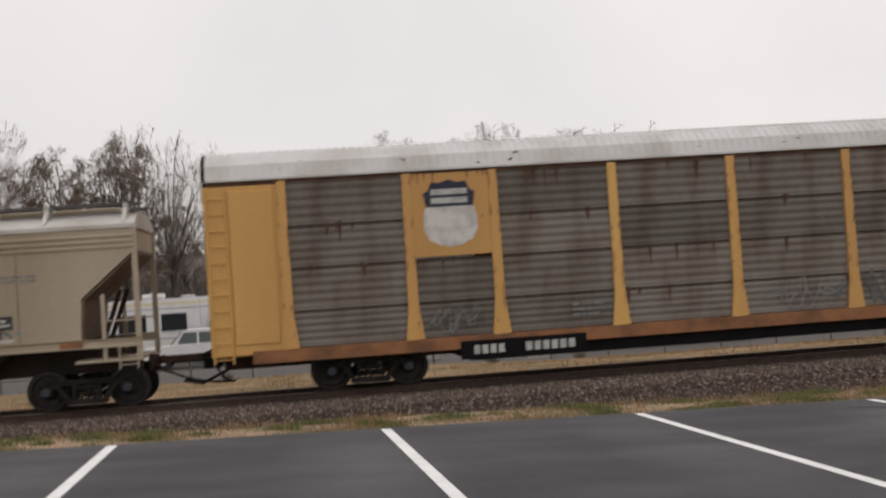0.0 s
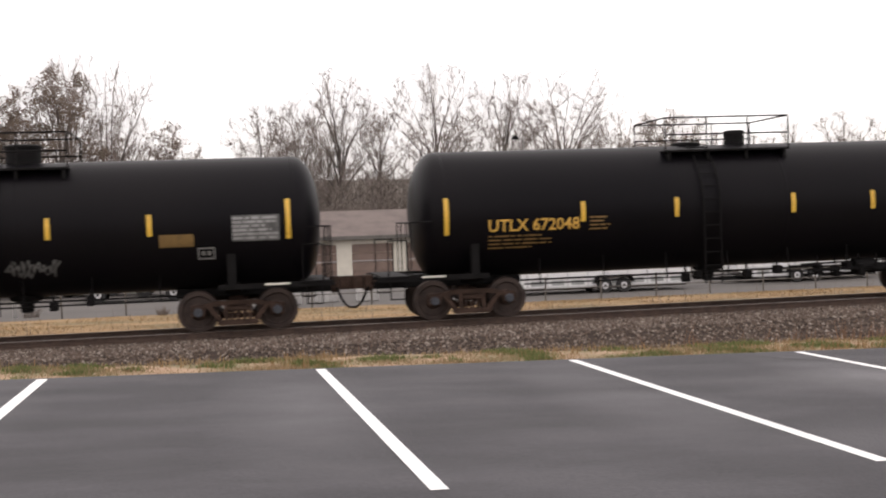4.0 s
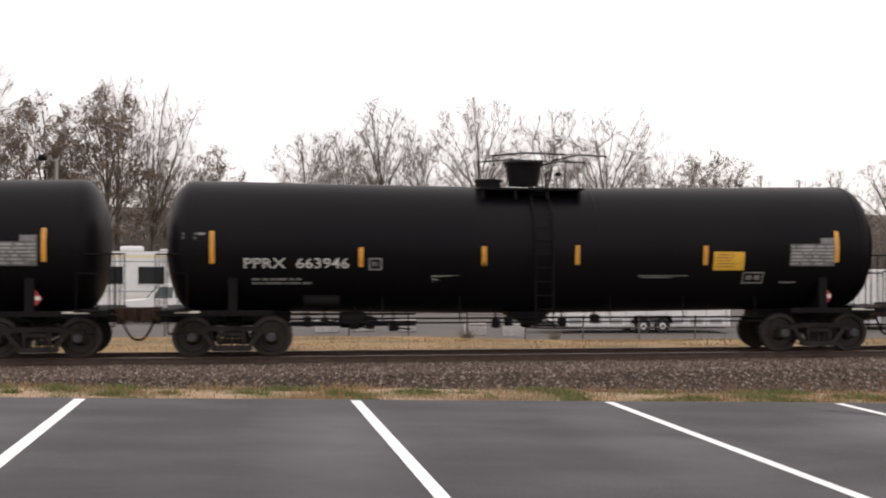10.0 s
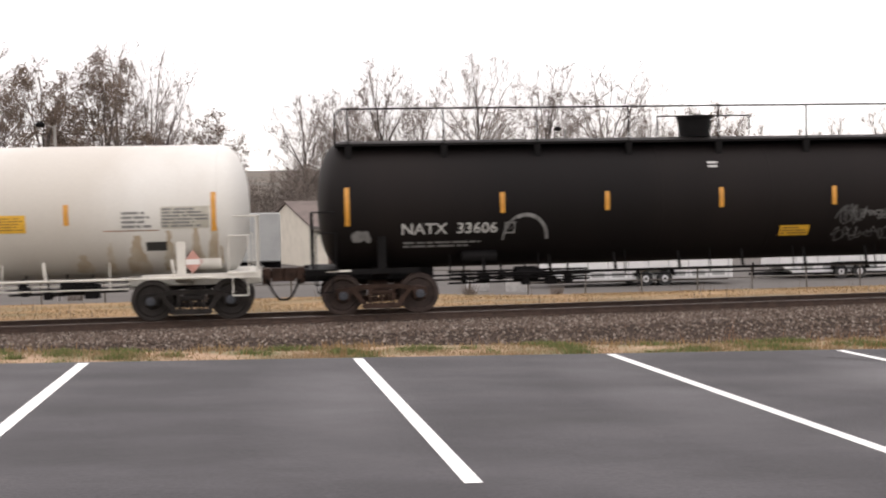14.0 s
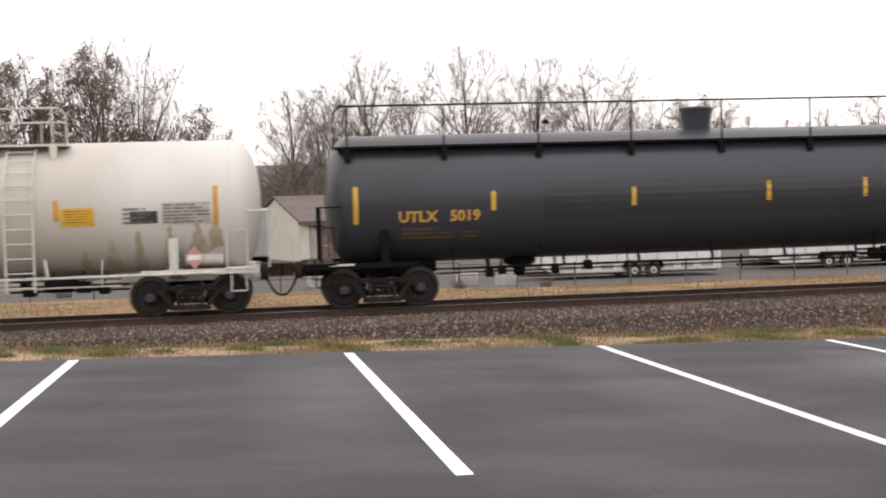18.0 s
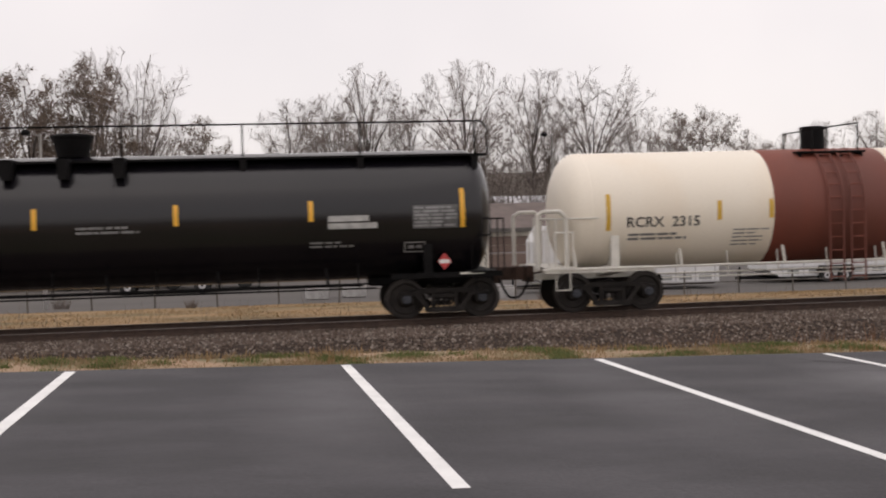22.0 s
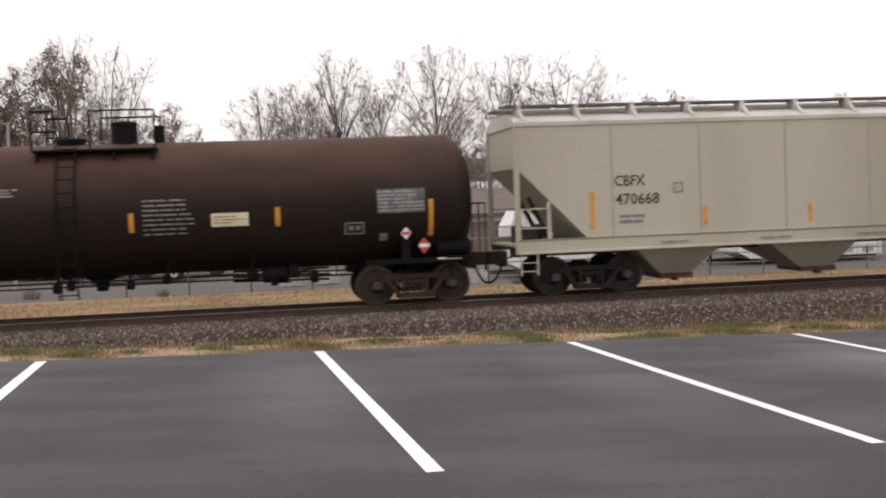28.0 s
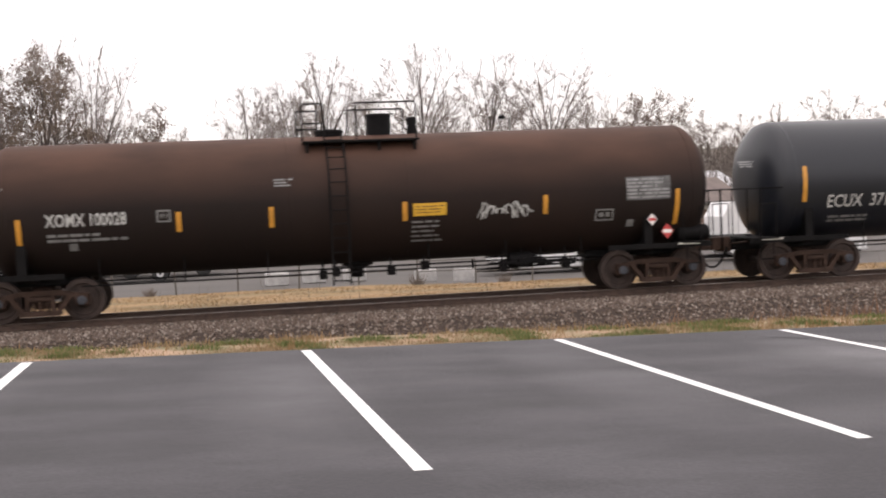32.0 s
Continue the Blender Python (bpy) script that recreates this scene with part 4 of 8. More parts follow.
def burner(car, side, x0, x1, z0, z1, n, fill, line, seed, off=0.002):
    """A filled graffiti piece with a jagged outline and dark inner line-work, no letters."""
    rnd = random.Random(seed)
    w = (x1 - x0) / n
    top = [(x0 - 0.1, z0 + (z1 - z0) * 0.3), (x0 + 0.05, z0 + (z1 - z0) * 0.82)]
    for i in range(n):
        a, h = x0 + i * w, z1 - z0
        top += [(a + w * 0.15, z0 + h * rnd.uniform(0.78, 0.95)), (a + w * rnd.uniform(0.35, 0.6), z0 + h * rnd.uniform(0.88, 1.0)), (a + w * 0.75, z0 + h * rnd.uniform(0.72, 0.92)), (a + w * 0.92, z0 + h * rnd.uniform(0.5, 0.85))]
    top += [(x1 + 0.12, z0 + (z1 - z0) * 0.45), (x1 - 0.05, z0 + (z1 - z0) * 0.2), (x1 + 0.1, z0)]
    poly = top + [(x0 + (x1 - x0) * u, z0 - rnd.uniform(0, 0.08)) for u in (0.8, 0.55, 0.3, 0.05)]
    bm = bmesh.new()
    f = bm.faces.new([bm.verts.new((x, 0, z)) for x, z in poly])
    bmesh.ops.triangulate(bm, faces=[f])
    wrap(bm, side, off + 0.003)
    part("graffiti", bm, fill, car, "sprayed graffiti piece with a jagged outline")
    bm = bmesh.new()
    for i, p in enumerate(poly):
        p, q = Vector(p), Vector(poly[(i + 1) % len(poly)])
        e = Vector((-(q - p).y, (q - p).x)).normalized() * rnd.uniform(0.022, 0.036)
        x = (q - p).normalized() * 0.02
        bm.faces.new([bm.verts.new((c.x, i * 2e-5, c.y)) for c in (p - e - x, p + e - x, q + e + x, q - e + x)])
    for v in bm.verts:
        v.co.y = side(v.co.x, v.co.z) - off - 0.005 - v.co.y
    tagged(part("graffiti", bm, line, car, "dark outline of the graffiti"), kind="stuff")
    bm = bmesh.new()
    k = 0
    for i in range(n):
        a = x0 + i * w
        for _ in range(6):
            p = Vector((a + w * rnd.uniform(0.0, 0.9), z0 + (z1 - z0) * rnd.uniform(0.1, 0.75)))
            d = Vector((rnd.choice((-1, 1)) * rnd.uniform(0.05, 0.5), rnd.uniform(0.3, 1.0))).normalized()
            for _ in range(3):
                q = p + d * w * rnd.uniform(0.2, 0.5)
                q.y = min(z0 + (z1 - z0) * 0.86, max(z0 + 0.05, q.y))
                if (q - p).length < 0.03:
                    break
                e = Vector((-(q - p).y, (q - p).x)).normalized() * rnd.uniform(0.014, 0.045)
                k += 1
                bm.faces.new([bm.verts.new((c.x, k * 2e-5, c.y)) for c in (p - e, p + e * 0.6, q + e, q - e * 0.6)])
                p, d = q, Vector((d.y * rnd.choice((-1, 1)), -d.x * rnd.uniform(0.3, 1))).normalized()
    for v in bm.verts:
        v.co.y = side(v.co.x, v.co.z) - off - 0.006 - v.co.y
    tagged(part("graffiti", bm, line, car, "dark line-work of the graffiti"), kind="stuff")


def ladder(car, path, width, material, step=0.32):
    """Two stiles along a path in x, y, z, with rungs."""
    w = Vector((width / 2, 0, 0))
    pts = [Vector(p) for p in path]
    bm = bmesh.new()
    pipe(bm, [p - w for p in pts], 0.022)
    lad = part("ladder", bm, material, car, "steel ladder")
    bm = bmesh.new()
    pipe(bm, [p + w for p in pts], 0.022)
    part("stile", bm, material, lad)
    bm = bmesh.new()
    rod(bm, -w, w, 0.014)
    rung = to_mesh("rung", bm, material)
    carry = 0.1
    for p, q in zip(pts, pts[1:]):
        d = (q - p).length
        while carry < d:
            c = p + (q - p) * carry / d
            part("rung", rung, None, lad, at=Matrix.Translation(c))
            carry += step
        carry -= d


def end_gear(car, x_tank, x_end, zc, material, white=False):
    """Platform, head handrail and corner grab irons at one end of a tank car."""
    s = 1 if x_end > 0 else -1
    bm = bmesh.new()
    a, b = sorted((x_end - s * 0.75, x_end - s * 0.1))
    box(bm, a, -1.45, 0.985, b, 1.45, 1.03, 0.008)
    box(bm, min(x_end - s * 2.6, x_end), -1.42, 0.9, max(x_end - s * 2.6, x_end), -1.36, 1.02)
    box(bm, min(x_end - s * 2.6, x_end), 1.36, 0.9, max(x_end - s * 2.6, x_end), 1.42, 1.02)
    part("end_platform", bm, material, car, "steel end platform and step sill")
    bm = bmesh.new()
    x, z = x_tank + s * 0.16, zc - 0.15
    pipe(bm, [(x - s * 0.95, -1.52, z), (x, -1.2, z), (x, 1.2, z), (x - s * 0.95, 1.52, z)], 0.018)
    for y in (-1.2, -0.45, 0.45, 1.2):
        rod(bm, (x, y, 1.0), (x, y, z), 0.016)
    for y in (-1.38, 1.38):
        pipe(bm, [(x_end - s * 0.7, y, 1.0), (x_end - s * 0.7, y, 1.85), (x_end - s * 0.25, y, 1.85), (x_end - s * 0.25, y, 1.0)], 0.016)
        pipe(bm, [(x_end - s * 0.62, y, 0.98), (x_end - s * 0.62, y, 0.5), (x_end - s * 0.28, y, 0.5), (x_end - s * 0.28, y, 0.98)], 0.016)
    part("handrail", bm, material, car, "steel end handrail and steps")


def tank_car(label, x_ctr, half_tc, tank, knuckles, paint, gear="black", r=1.53, zc=2.4, bend=0.0, trim=None, white_strip=True):
    """The common tank car: barrel with dished heads, stub sills, saddles, bogies, couplers, end platforms, piping. Returns the car and its side."""
    trim = trim or M_FRAME
    car = thing("tank_car", label, "tank car", "freight train", (x_ctr, TRACK_Y, 0))
    CARS.append((car, x_ctr))
    x0, x1 = tank
    bm = bmesh.new()
    prof, hd = [], HEAD
    head = [(1 - math.cos(a), math.sin(a)) for a in np.linspace(0.12, math.pi / 2, 9)]
    for u, q in head:
        prof.append((x0 + hd * u, r * q ** 0.8))
    prof += [(x0 + hd + (x1 - x0 - 2 * hd) * k / 10, r) for k in range(1, 10)]
    prof += [(x1 - hd * u, r * q ** 0.8) for u, q in head[::-1]]
    lathe(bm, prof, 56, "x")
    mid = (x0 + x1) / 2
    for v in bm.verts:
        v.co.z += zc + bend * (abs(v.co.x - mid) / (x1 - mid) - 0.5) * 2
    part("tank", bm, paint, car, smooth=40)
    for x in (x0 + hd + 0.04, x1 - hd - 0.04, -1.3, 1.4):      # jacket seams and head bands
        bm = bmesh.new()
        lathe(bm, [(x - 0.025, r + 0.001), (x - 0.02, r + 0.005), (x + 0.02, r + 0.005), (x + 0.025, r + 0.001)], 56, "x")
        for v in bm.verts:
            v.co.z += zc + bend * (abs(v.co.x - mid) / (x1 - mid) - 0.5) * 2
        part("jacket_band", bm, paint, car, smooth=40)
    ends = [knuckles[0] + 0.5, knuckles[1] - 0.5]
    for s, e, xt in ((-1, ends[0], x0), (1, ends[1], x1)):
        xb = s * half_tc
        bm = bmesh.new()
        a, b = sorted((xb - s * 1.3, e))
        box(bm, a, -0.33, 0.7, b, 0.33, 1.0, 0.02)
        prism(bm, [(-1.4, 0.9), (-0.4, 0.76), (0.4, 0.76), (1.4, 0.9), (1.4, 1.02), (-1.4, 1.02)], xb - 0.18, xb + 0.18, "x")
        for y in (-1, 1):
            prism(bm, [(y * 1.25, 1.0), (y * 1.38, 1.0), (y * 1.36, 1.75), (y * 1.22, 1.5)], xb - 0.1, xb + 0.1, "x")
            prism(bm, [(y * 0.3, 0.95), (y * 1.3, 0.95), (y * 1.3, 1.65), (y * 0.95, 1.25), (y * 0.5, 1.0)], xb - 0.03, xb + 0.03, "x")
        part("stub_sill", bm, trim, car, "steel stub sill with tank saddle")
        end_gear(car, xt, e, zc, trim)
        add_coupler(car, e, knuckles[0] if s < 0 else knuckles[1])
        add_bogie(car, xb, gear)
        if white_strip:
            bm = bmesh.new()
            a = xb + s * 1.0
            box(bm, a - 0.28, -1.432, 0.965, a + 0.28, -1.422, 1.01)
            part("safety_stripe", bm, M_SAFETY, car, "white safety stripe")
    # brake rigging and piping below the barrel
    bm = bmesh.new()
    pipe(bm, [(-half_tc + 1.2, -0.75, 0.78), (half_tc - 1.2, -0.75, 0.78)], 0.022)
    pipe(bm, [(-half_tc + 1.2, -1.12, 0.7), (half_tc - 1.2, -1.12, 0.7)], 0.018)
    for k in range(7):
        x = -half_tc + 1.6 + k * (2 * half_tc - 3.2) / 6
        rod(bm, (x, -1.12, 0.7), (x, -1.05, 1.3), 0.016)
    part("brake_pipe", bm, trim, car, "long brake pipe under the barrel")
    return car, tank_side(r, zc, 0.01, tank)


def brake_gear(car, x, r=0.16, material=M_FRAME):
    bm = bmesh.new()
    lathe(bm, [(x - 0.42, r * 0.8), (x - 0.38, r), (x + 0.38, r), (x + 0.42, r * 0.8)], 14, "x", (0, -1.0, 1.22))
    part("air_reservoir", bm, material, car, "cylindrical air reservoir", smooth=40)


def brake_rigging(car, x0, x1, seed, material=M_FRAME):
    """Dark levers, valves, a brake cylinder and pipes below the barrel."""
    rnd = random.Random(seed)
    for z, y in ((0.86, -0.7), (0.74, -0.95), (0.62, -0.8)):
        bm = bmesh.new()
        rod(bm, (x0 - 0.3, y, z + rnd.uniform(-.03, .03)), (x1 + 0.3, y, z + rnd.uniform(-.03, .03)), 0.026)
        part("brake_rod", bm, material, car)
    bm = bmesh.new()
    c = x0 + (x1 - x0) * rnd.uniform(0.3, 0.6)
    lathe(bm, [(c - 0.34, 0.13), (c - 0.3, 0.19), (c + 0.22, 0.19), (c + 0.3, 0.1), (c + 0.55, 0.05)], 14, "x", (0, -0.75, 0.76))
    part("brake_cylinder", bm, material, car, "dark brake cylinder", smooth=40)
    x = x0
    while x < x1:
        w, h, z = rnd.uniform(0.1, 0.32), rnd.uniform(0.12, 0.3), rnd.uniform(0.5, 0.68)
        bm = bmesh.new()
        box(bm, x, -1.0, z, x + w, -0.7, z + h, 0.02)
        rod(bm, (x + w / 2, -0.85, z + h), (x + w / 2, -0.8, 1.05), 0.022)
        rod(bm, (x + w / 2, -0.9, z + h * 0.4), (x + w + 0.3, -0.9, z + h * 0.4 + rnd.uniform(-.08, .08)), 0.018)
        part("brake_valve", bm, material, car, "hanging brake valve")
        x += w + rnd.uniform(0.15, 0.5)


def under_valve(car, x, r=1.53, zc=2.4, material=M_FRAME):
    bm = bmesh.new()
    lathe(bm, [(zc - r + 0.06, 0.42), (zc - r - 0.06, 0.38), (zc - r - 0.14, 0.16), (zc - r - 0.34, 0.14), (zc - r - 0.36, 0.1)], 16, "z", (x, 0, 0))
    part("bottom_outlet", bm, material, car, "bottom outlet valve", smooth=40)
    for k, (dx, dz) in enumerate(((-0.9, 0.5), (-0.6, 0.55), (0.7, 0.52), (1.5, 0.6))):
        bm = bmesh.new()
        box(bm, x + dx - 0.08, -0.9, dz + 0.05, x + dx + 0.1, -0.65, dz + 0.26, 0.02)
        rod(bm, (x + dx, -0.78, dz + 0.2), (x + dx, -0.75, 0.98), 0.025)
        part("brake_valve", bm, material, car, "hanging brake valve")


def reflectors(car, side, marks, material, tilt=0.0):
    for x, z0, z1 in marks:
        sticker("reflector", car, side, x - 0.055, z0, x + 0.055, z1, material, "upright yellow reflector strip")


def side_ladder(car, x, r, zc, z0, width, material, top=0.7):
    y = -r - 0.09
    path = [(x, y, z0), (x, y, zc)] + [(x, y * math.cos(a), zc - y * math.sin(a)) for a in np.linspace(0.2, 1.15, 6)]
    ladder(car, path, width, material)


def top_platform(car, x0, x1, z, rail_z, material, y=0.85, cage=True):
    bm = bmesh.new()
    for s in (-1, 1):
        box(bm, x0, s * y - 0.28, z, x1, s * y + 0.28, z + 0.05, 0.008)
        for x in np.linspace(x0 + 0.1, x1 - 0.1, 4):
            box(bm, x - 0.03, s * y - 0.25, z - 0.22, x + 0.03, s * y + 0.2, z)
    box(bm, x0, -y + 0.28, z, x0 + 0.3, y - 0.28, z + 0.05)
    box(bm, x1 - 0.3, -y + 0.28, z, x1, y - 0.28, z + 0.05)
    part("top_platform", bm, material, car, "steel grating platform round the fittings")
    if cage:
        bm = bmesh.new()
        for s in (-1, 1):
            ys = s * (y + 0.25)
            for z2 in (rail_z, (z + rail_z) / 2):
                pipe(bm, [(x0, ys, z2), (x1, ys, z2)], 0.02)
            for x in np.linspace(x0, x1, 4):
                rod(bm, (x, ys, z), (x, ys, rail_z), 0.02)
        for x in (x0, x1):
            pipe(bm, [(x, -y - 0.25, rail_z), (x, y + 0.25, rail_z)], 0.02)
        part("top_railing", bm, material, car, "pipe railing round the platform")


def can(car, name, x, y, z0, z1, r, material, flare=1.0, label=""):
    bm = bmesh.new()
    lathe(bm, [(z0, r / flare), (z1 - 0.06, r), (z1 - 0.05, r * 1.08), (z1, r * 1.08), (z1 + 0.03, r * 0.9)], 18, "z", (x, y, 0))
    part(name, bm, material, car, label, smooth=40)


def long_walk(car, x0, x1, z, rail_z, material, posts=8, side=-0.62, double=False):
    bm = bmesh.new()
    box(bm, x0, side - 0.3, z, x1, side + 0.3, z + 0.05)
    n = posts
    for x in np.linspace(x0 + 0.3, x1 - 0.3, n):
        prism(bm, [(x - 0.08, z), (x + 0.08, z), (x + 0.06, z - 0.3), (x - 0.06, z - 0.3)], side - 0.32, side - 0.2)
    part("top_walkway", bm, material, car, "steel walkway along the top of the barrel")
    bm = bmesh.new()
    y = side - 0.3
    pipe(bm, [(x0, y, z + 0.05), (x0, y, rail_z - 0.15), (x0 + 0.15, y, rail_z), (x1 - 0.15, y, rail_z), (x1, y, rail_z - 0.15), (x1, y, z + 0.05)], 0.022)
    if double:
        pipe(bm, [(x0, y, (z + rail_z) / 2 + 0.1), (x1, y, (z + rail_z) / 2 + 0.1)], 0.02)
    for x in np.linspace(x0 + 0.3, x1 - 0.3, n):
        rod(bm, (x, y, z), (x, y, rail_z), 0.022)
    part("top_railing", bm, material, car, "long pipe railing on the barrel top")


def lower_pipe(car, x0, x1, material, z=0.98, y=-1.46, n=7):
    """A handrail low along the barrel, held by brackets."""
    bm = bmesh.new()
    pipe(bm, [(x0, y, z), (x1, y, z)], 0.03)
    for x in np.linspace(x0 + 0.8, x1 - 0.8, n):
        pipe(bm, [(x, y, z), (x - 0.05, y + 0.02, z + 0.42)], 0.035)
    part("side_pipe", bm, material, car, "side pipe with short brackets")


# ---- the train, car by car, from the first to the last ----
# bogie centres of each car along the track at the clip's start
BOGIES = dict(A=(1.48, 21.6), B=(-20.02, -5.18), C=(-36.9, -24.25), D=(-54.5, -42.48), E=(-69.75, -58.75), F=(-87.9, -74.04), G=(-106.45, -92.45), H=(-124.9, -110.85),
              I=(-145.2, -129.4), J=(-166.8, -149.7), K=(-186.95, -171.15), L=(-208.4, -191.7), M=(-223.55, -212.7), N=(-244.8, -228.0), O=(-265.98, -249.13),
              P=(-286.7, -270.15), Q=(-305.5, -291.0), R=(-322.75, -309.8), S=(-341.25, -326.9))
ORDER = "ABCDEFGHIJKLMNOPQRS"
# the bogies of most cars stand a little off the even layout
NUDGE = dict(A=(-.2, 0), B=(.04, .1), C=(-.05, .1), D=(.14, .1), E=(0, .15), F=(-.25, .08), G=(-.03, .05), H=(-.13, .1), I=(0, .3), J=(.22, .17), K=(-.07, .3), L=(.16, .3), M=(0, .2),
             N=(.19, .4), O=(.08, .32), P=(.2, .13), Q=(.23, .22), R=(.3, .31), S=(.3, .32))


def place_of(k):
    """Centre, half the bogie distance, and both coupling points in the car's own space."""
    a, b = BOGIES[k]
    i = ORDER.index(k)
    c = (a + b) / 2
    right = (b + BOGIES[ORDER[i - 1]][0]) / 2 if i else b + 4.3
    left = (a + BOGIES[ORDER[i + 1]][1]) / 2 if i + 1 < len(ORDER) else a - 2.2
    return c, (b - a) / 2, (left - c, right - c)


def autorack():
    c, htc, kn = place_of("A")
    car = thing("autorack_car", "yellow autorack car with grimy corrugated side panels", "rail car", "freight train", (c, TRACK_Y, 0))
    CARS.append((car, c))
    o = -c                     # the plan's numbers are at the clip's start
    x0, x1 = -2.25 + o, 25.33 + o
    Y = 1.5
    bm = bmesh.new()           # floor and centre sill
    box(bm, x0 + 0.2, -0.4, 0.55, x1 - 0.2, 0.4, 0.95)
    box(bm, x0, -1.45, 0.88, x1, 1.45, 0.96)
    part("deck", bm, M_FRAMERUST, car, "rusty steel deck")
    for s in (-1, 1):
        bm = bmesh.new()
        box(bm, x0 + 0.9, s * Y - 0.05, 0.7, x1 - 0.9, s * Y + 0.05, 1.0, 0.01)
        part("side_sill", bm, M_SILLRUST, car, "rust-streaked yellow side sill")
        bm = bmesh.new()
        prism(bm, [(4.0 + o, 0.68), (3.0 + o, 0.68), (3.6 + o, 0.42), (19.5 + o, 0.42), (20.1 + o, 0.68)], s * (Y - 0.12) - 0.03, s * (Y - 0.12) + 0.03)
        part("low_sill", bm, M_FRAME, car, "deep black lower sill")
    bm = bmesh.new()
    box(bm, 3.34 + o, -Y - 0.062, 0.46, 6.28 + o, -Y - 0.052, 0.88)
    plate = part("number_plate_panel", bm, M_FRAME, car, "black panel with a row of white bars")
    bm = bmesh.new()
    for a, b in ((3.65, 4.4), (4.85, 6.05)):
        n = 4 if a < 4 else 6
        w = (b - a) / n
        for k in range(n):
            box(bm, a + k * w + o, -Y - 0.07, 0.57, a + (k + 0.72) * w + o, -Y - 0.063, 0.77)
    tagged(part("stencil_block", bm, M_STENCIL, plate), kind="stuff")
    # posts, tapered to a wide foot
    posts = [-0.5, 2.33, 4.33] + [7.15 + 2.87 * k for k in range(7)]
    for s in (-1, 1):
        for x in posts:
            x += o
            bm = bmesh.new()
            prism(bm, [(x - 0.13, 0.98), (x - 0.21, 1.3 - 0.3), (x - 0.12, 1.75), (x - 0.1, 4.78), (x + 0.1, 4.78), (x + 0.12, 1.75), (x + 0.21, 1.0)], s * Y - 0.07, s * Y + 0.07)
            part("side_post", bm, M_YELLOW, car, "yellow tapered side post")
    # corrugated panels in four tiers
    tiers = [(1.02, 1.8), (1.83, 2.77), (2.8, 3.72), (3.75, 4.74)]
    cache = {}
    bays = list(zip(posts, posts[1:]))
    for i, (a, b) in enumerate(bays):
        for j, (z0, z1) in enumerate(tiers):
            if i == 1 and j >= 2:
                continue
            key = (round(b - a, 2), j)
            if key not in cache:
                bm = bmesh.new()
                n = 20
                w = (b - a) / 2 - 0.1
                row = []
                for k in range(n + 1):
                    z = z0 + (z1 - z0) * k / n
                    y = -0.012 if k % 4 in (1, 2) else 0.004
                    if k in (0, n):
                        y = -0.016
                    row.append([bm.verts.new((-w, y, z)), bm.verts.new((w, y, z)), bm.verts.new((-w, 0.03, z)), bm.verts.new((w, 0.03, z))])
                for g, h in zip(row, row[1:]):
                    bm.faces.new((g[0], g[1], h[1], h[0]))
                bm.faces.new((row[0][0], row[0][1], row[0][3], row[0][2]))
                bm.faces.new((row[-1][0], row[-1][2], row[-1][3], row[-1][1]))
                cache[key] = to_mesh("side_panel", bm, M_GALV)
            for s in (-1, 1):
                part("side_panel", cache[key], None, car, at=pose((a + b) / 2 + o, s * Y, 0, 0, 0, 0 if s < 0 else 180))
    for j in range(3):         # dark joints between the tiers
        z = tiers[j][1]
        bm = bmesh.new()
        for s in (-1, 1):
            box(bm, -0.5 + o, s * (Y - 0.05) - 0.02, z - 0.004, 24.3 + o, s * (Y - 0.05) + 0.03, z + 0.034)
        part("panel_rail", bm, M_FRAMERUST, car)
    bm = bmesh.new()
    for x in posts[:-1]:
        for k in range(6):
            for z in (1.8, 2.78, 3.73):
                xx = x + 0.35 + k * 0.45 + o
                if xx - o < 23:
                    box(bm, xx, -Y - 0.05, z - 0.03, xx + 0.03, -Y - 0.036, z + 0.04)
    tagged(part("panel_bolt", bm, M_RUSTSHADE, car, "rusty panel fixings"), kind="stuff")
    # signboard with a plain two-colour shield
    bm = bmesh.new()
    box(bm, 2.42 + o, -Y - 0.05, 2.86, 4.24 + o, -Y - 0.02, 4.76)
    sign = part("sign_panel", bm, M_YELLOW, car, "yellow sign panel with a plain navy and white shield")

    def shield(bm, pts, y):
        prism(bm, [(3.3 + o + u, v) for u, v in pts], y - 0.006, y)
    bm = bmesh.new()
    shield(bm, [(-0.56, 3.98), (-0.62, 3.75), (-0.62, 3.45), (-0.5, 3.22), (-0.25, 3.1), (0, 3.05), (0.25, 3.1), (0.5, 3.22), (0.62, 3.45), (0.62, 3.75), (0.56, 3.98)], -Y - 0.053)
    part("shield_base", bm, M_SPRAYW, sign, "white lower part of the shield")
    bm = bmesh.new()
    shield(bm, [(-0.54, 3.98), (-0.6, 4.3), (-0.48, 4.36), (-0.4, 4.55), (-0.2, 4.53), (0, 4.6), (0.2, 4.53), (0.4, 4.55), (0.48, 4.36), (0.6, 4.3), (0.54, 3.98)], -Y - 0.055)
    part("shield_top", bm, M_NAVY, sign, "navy upper part of the shield")
    for z in (4.12, 4.32):
        bm = bmesh.new()
        box(bm, 3.3 - 0.42 + o, -Y - 0.066, z - 0.065, 3.3 + 0.42 + o, -Y - 0.0605, z + 0.065)
        part("shield_bar", bm, M_STENCIL, sign)
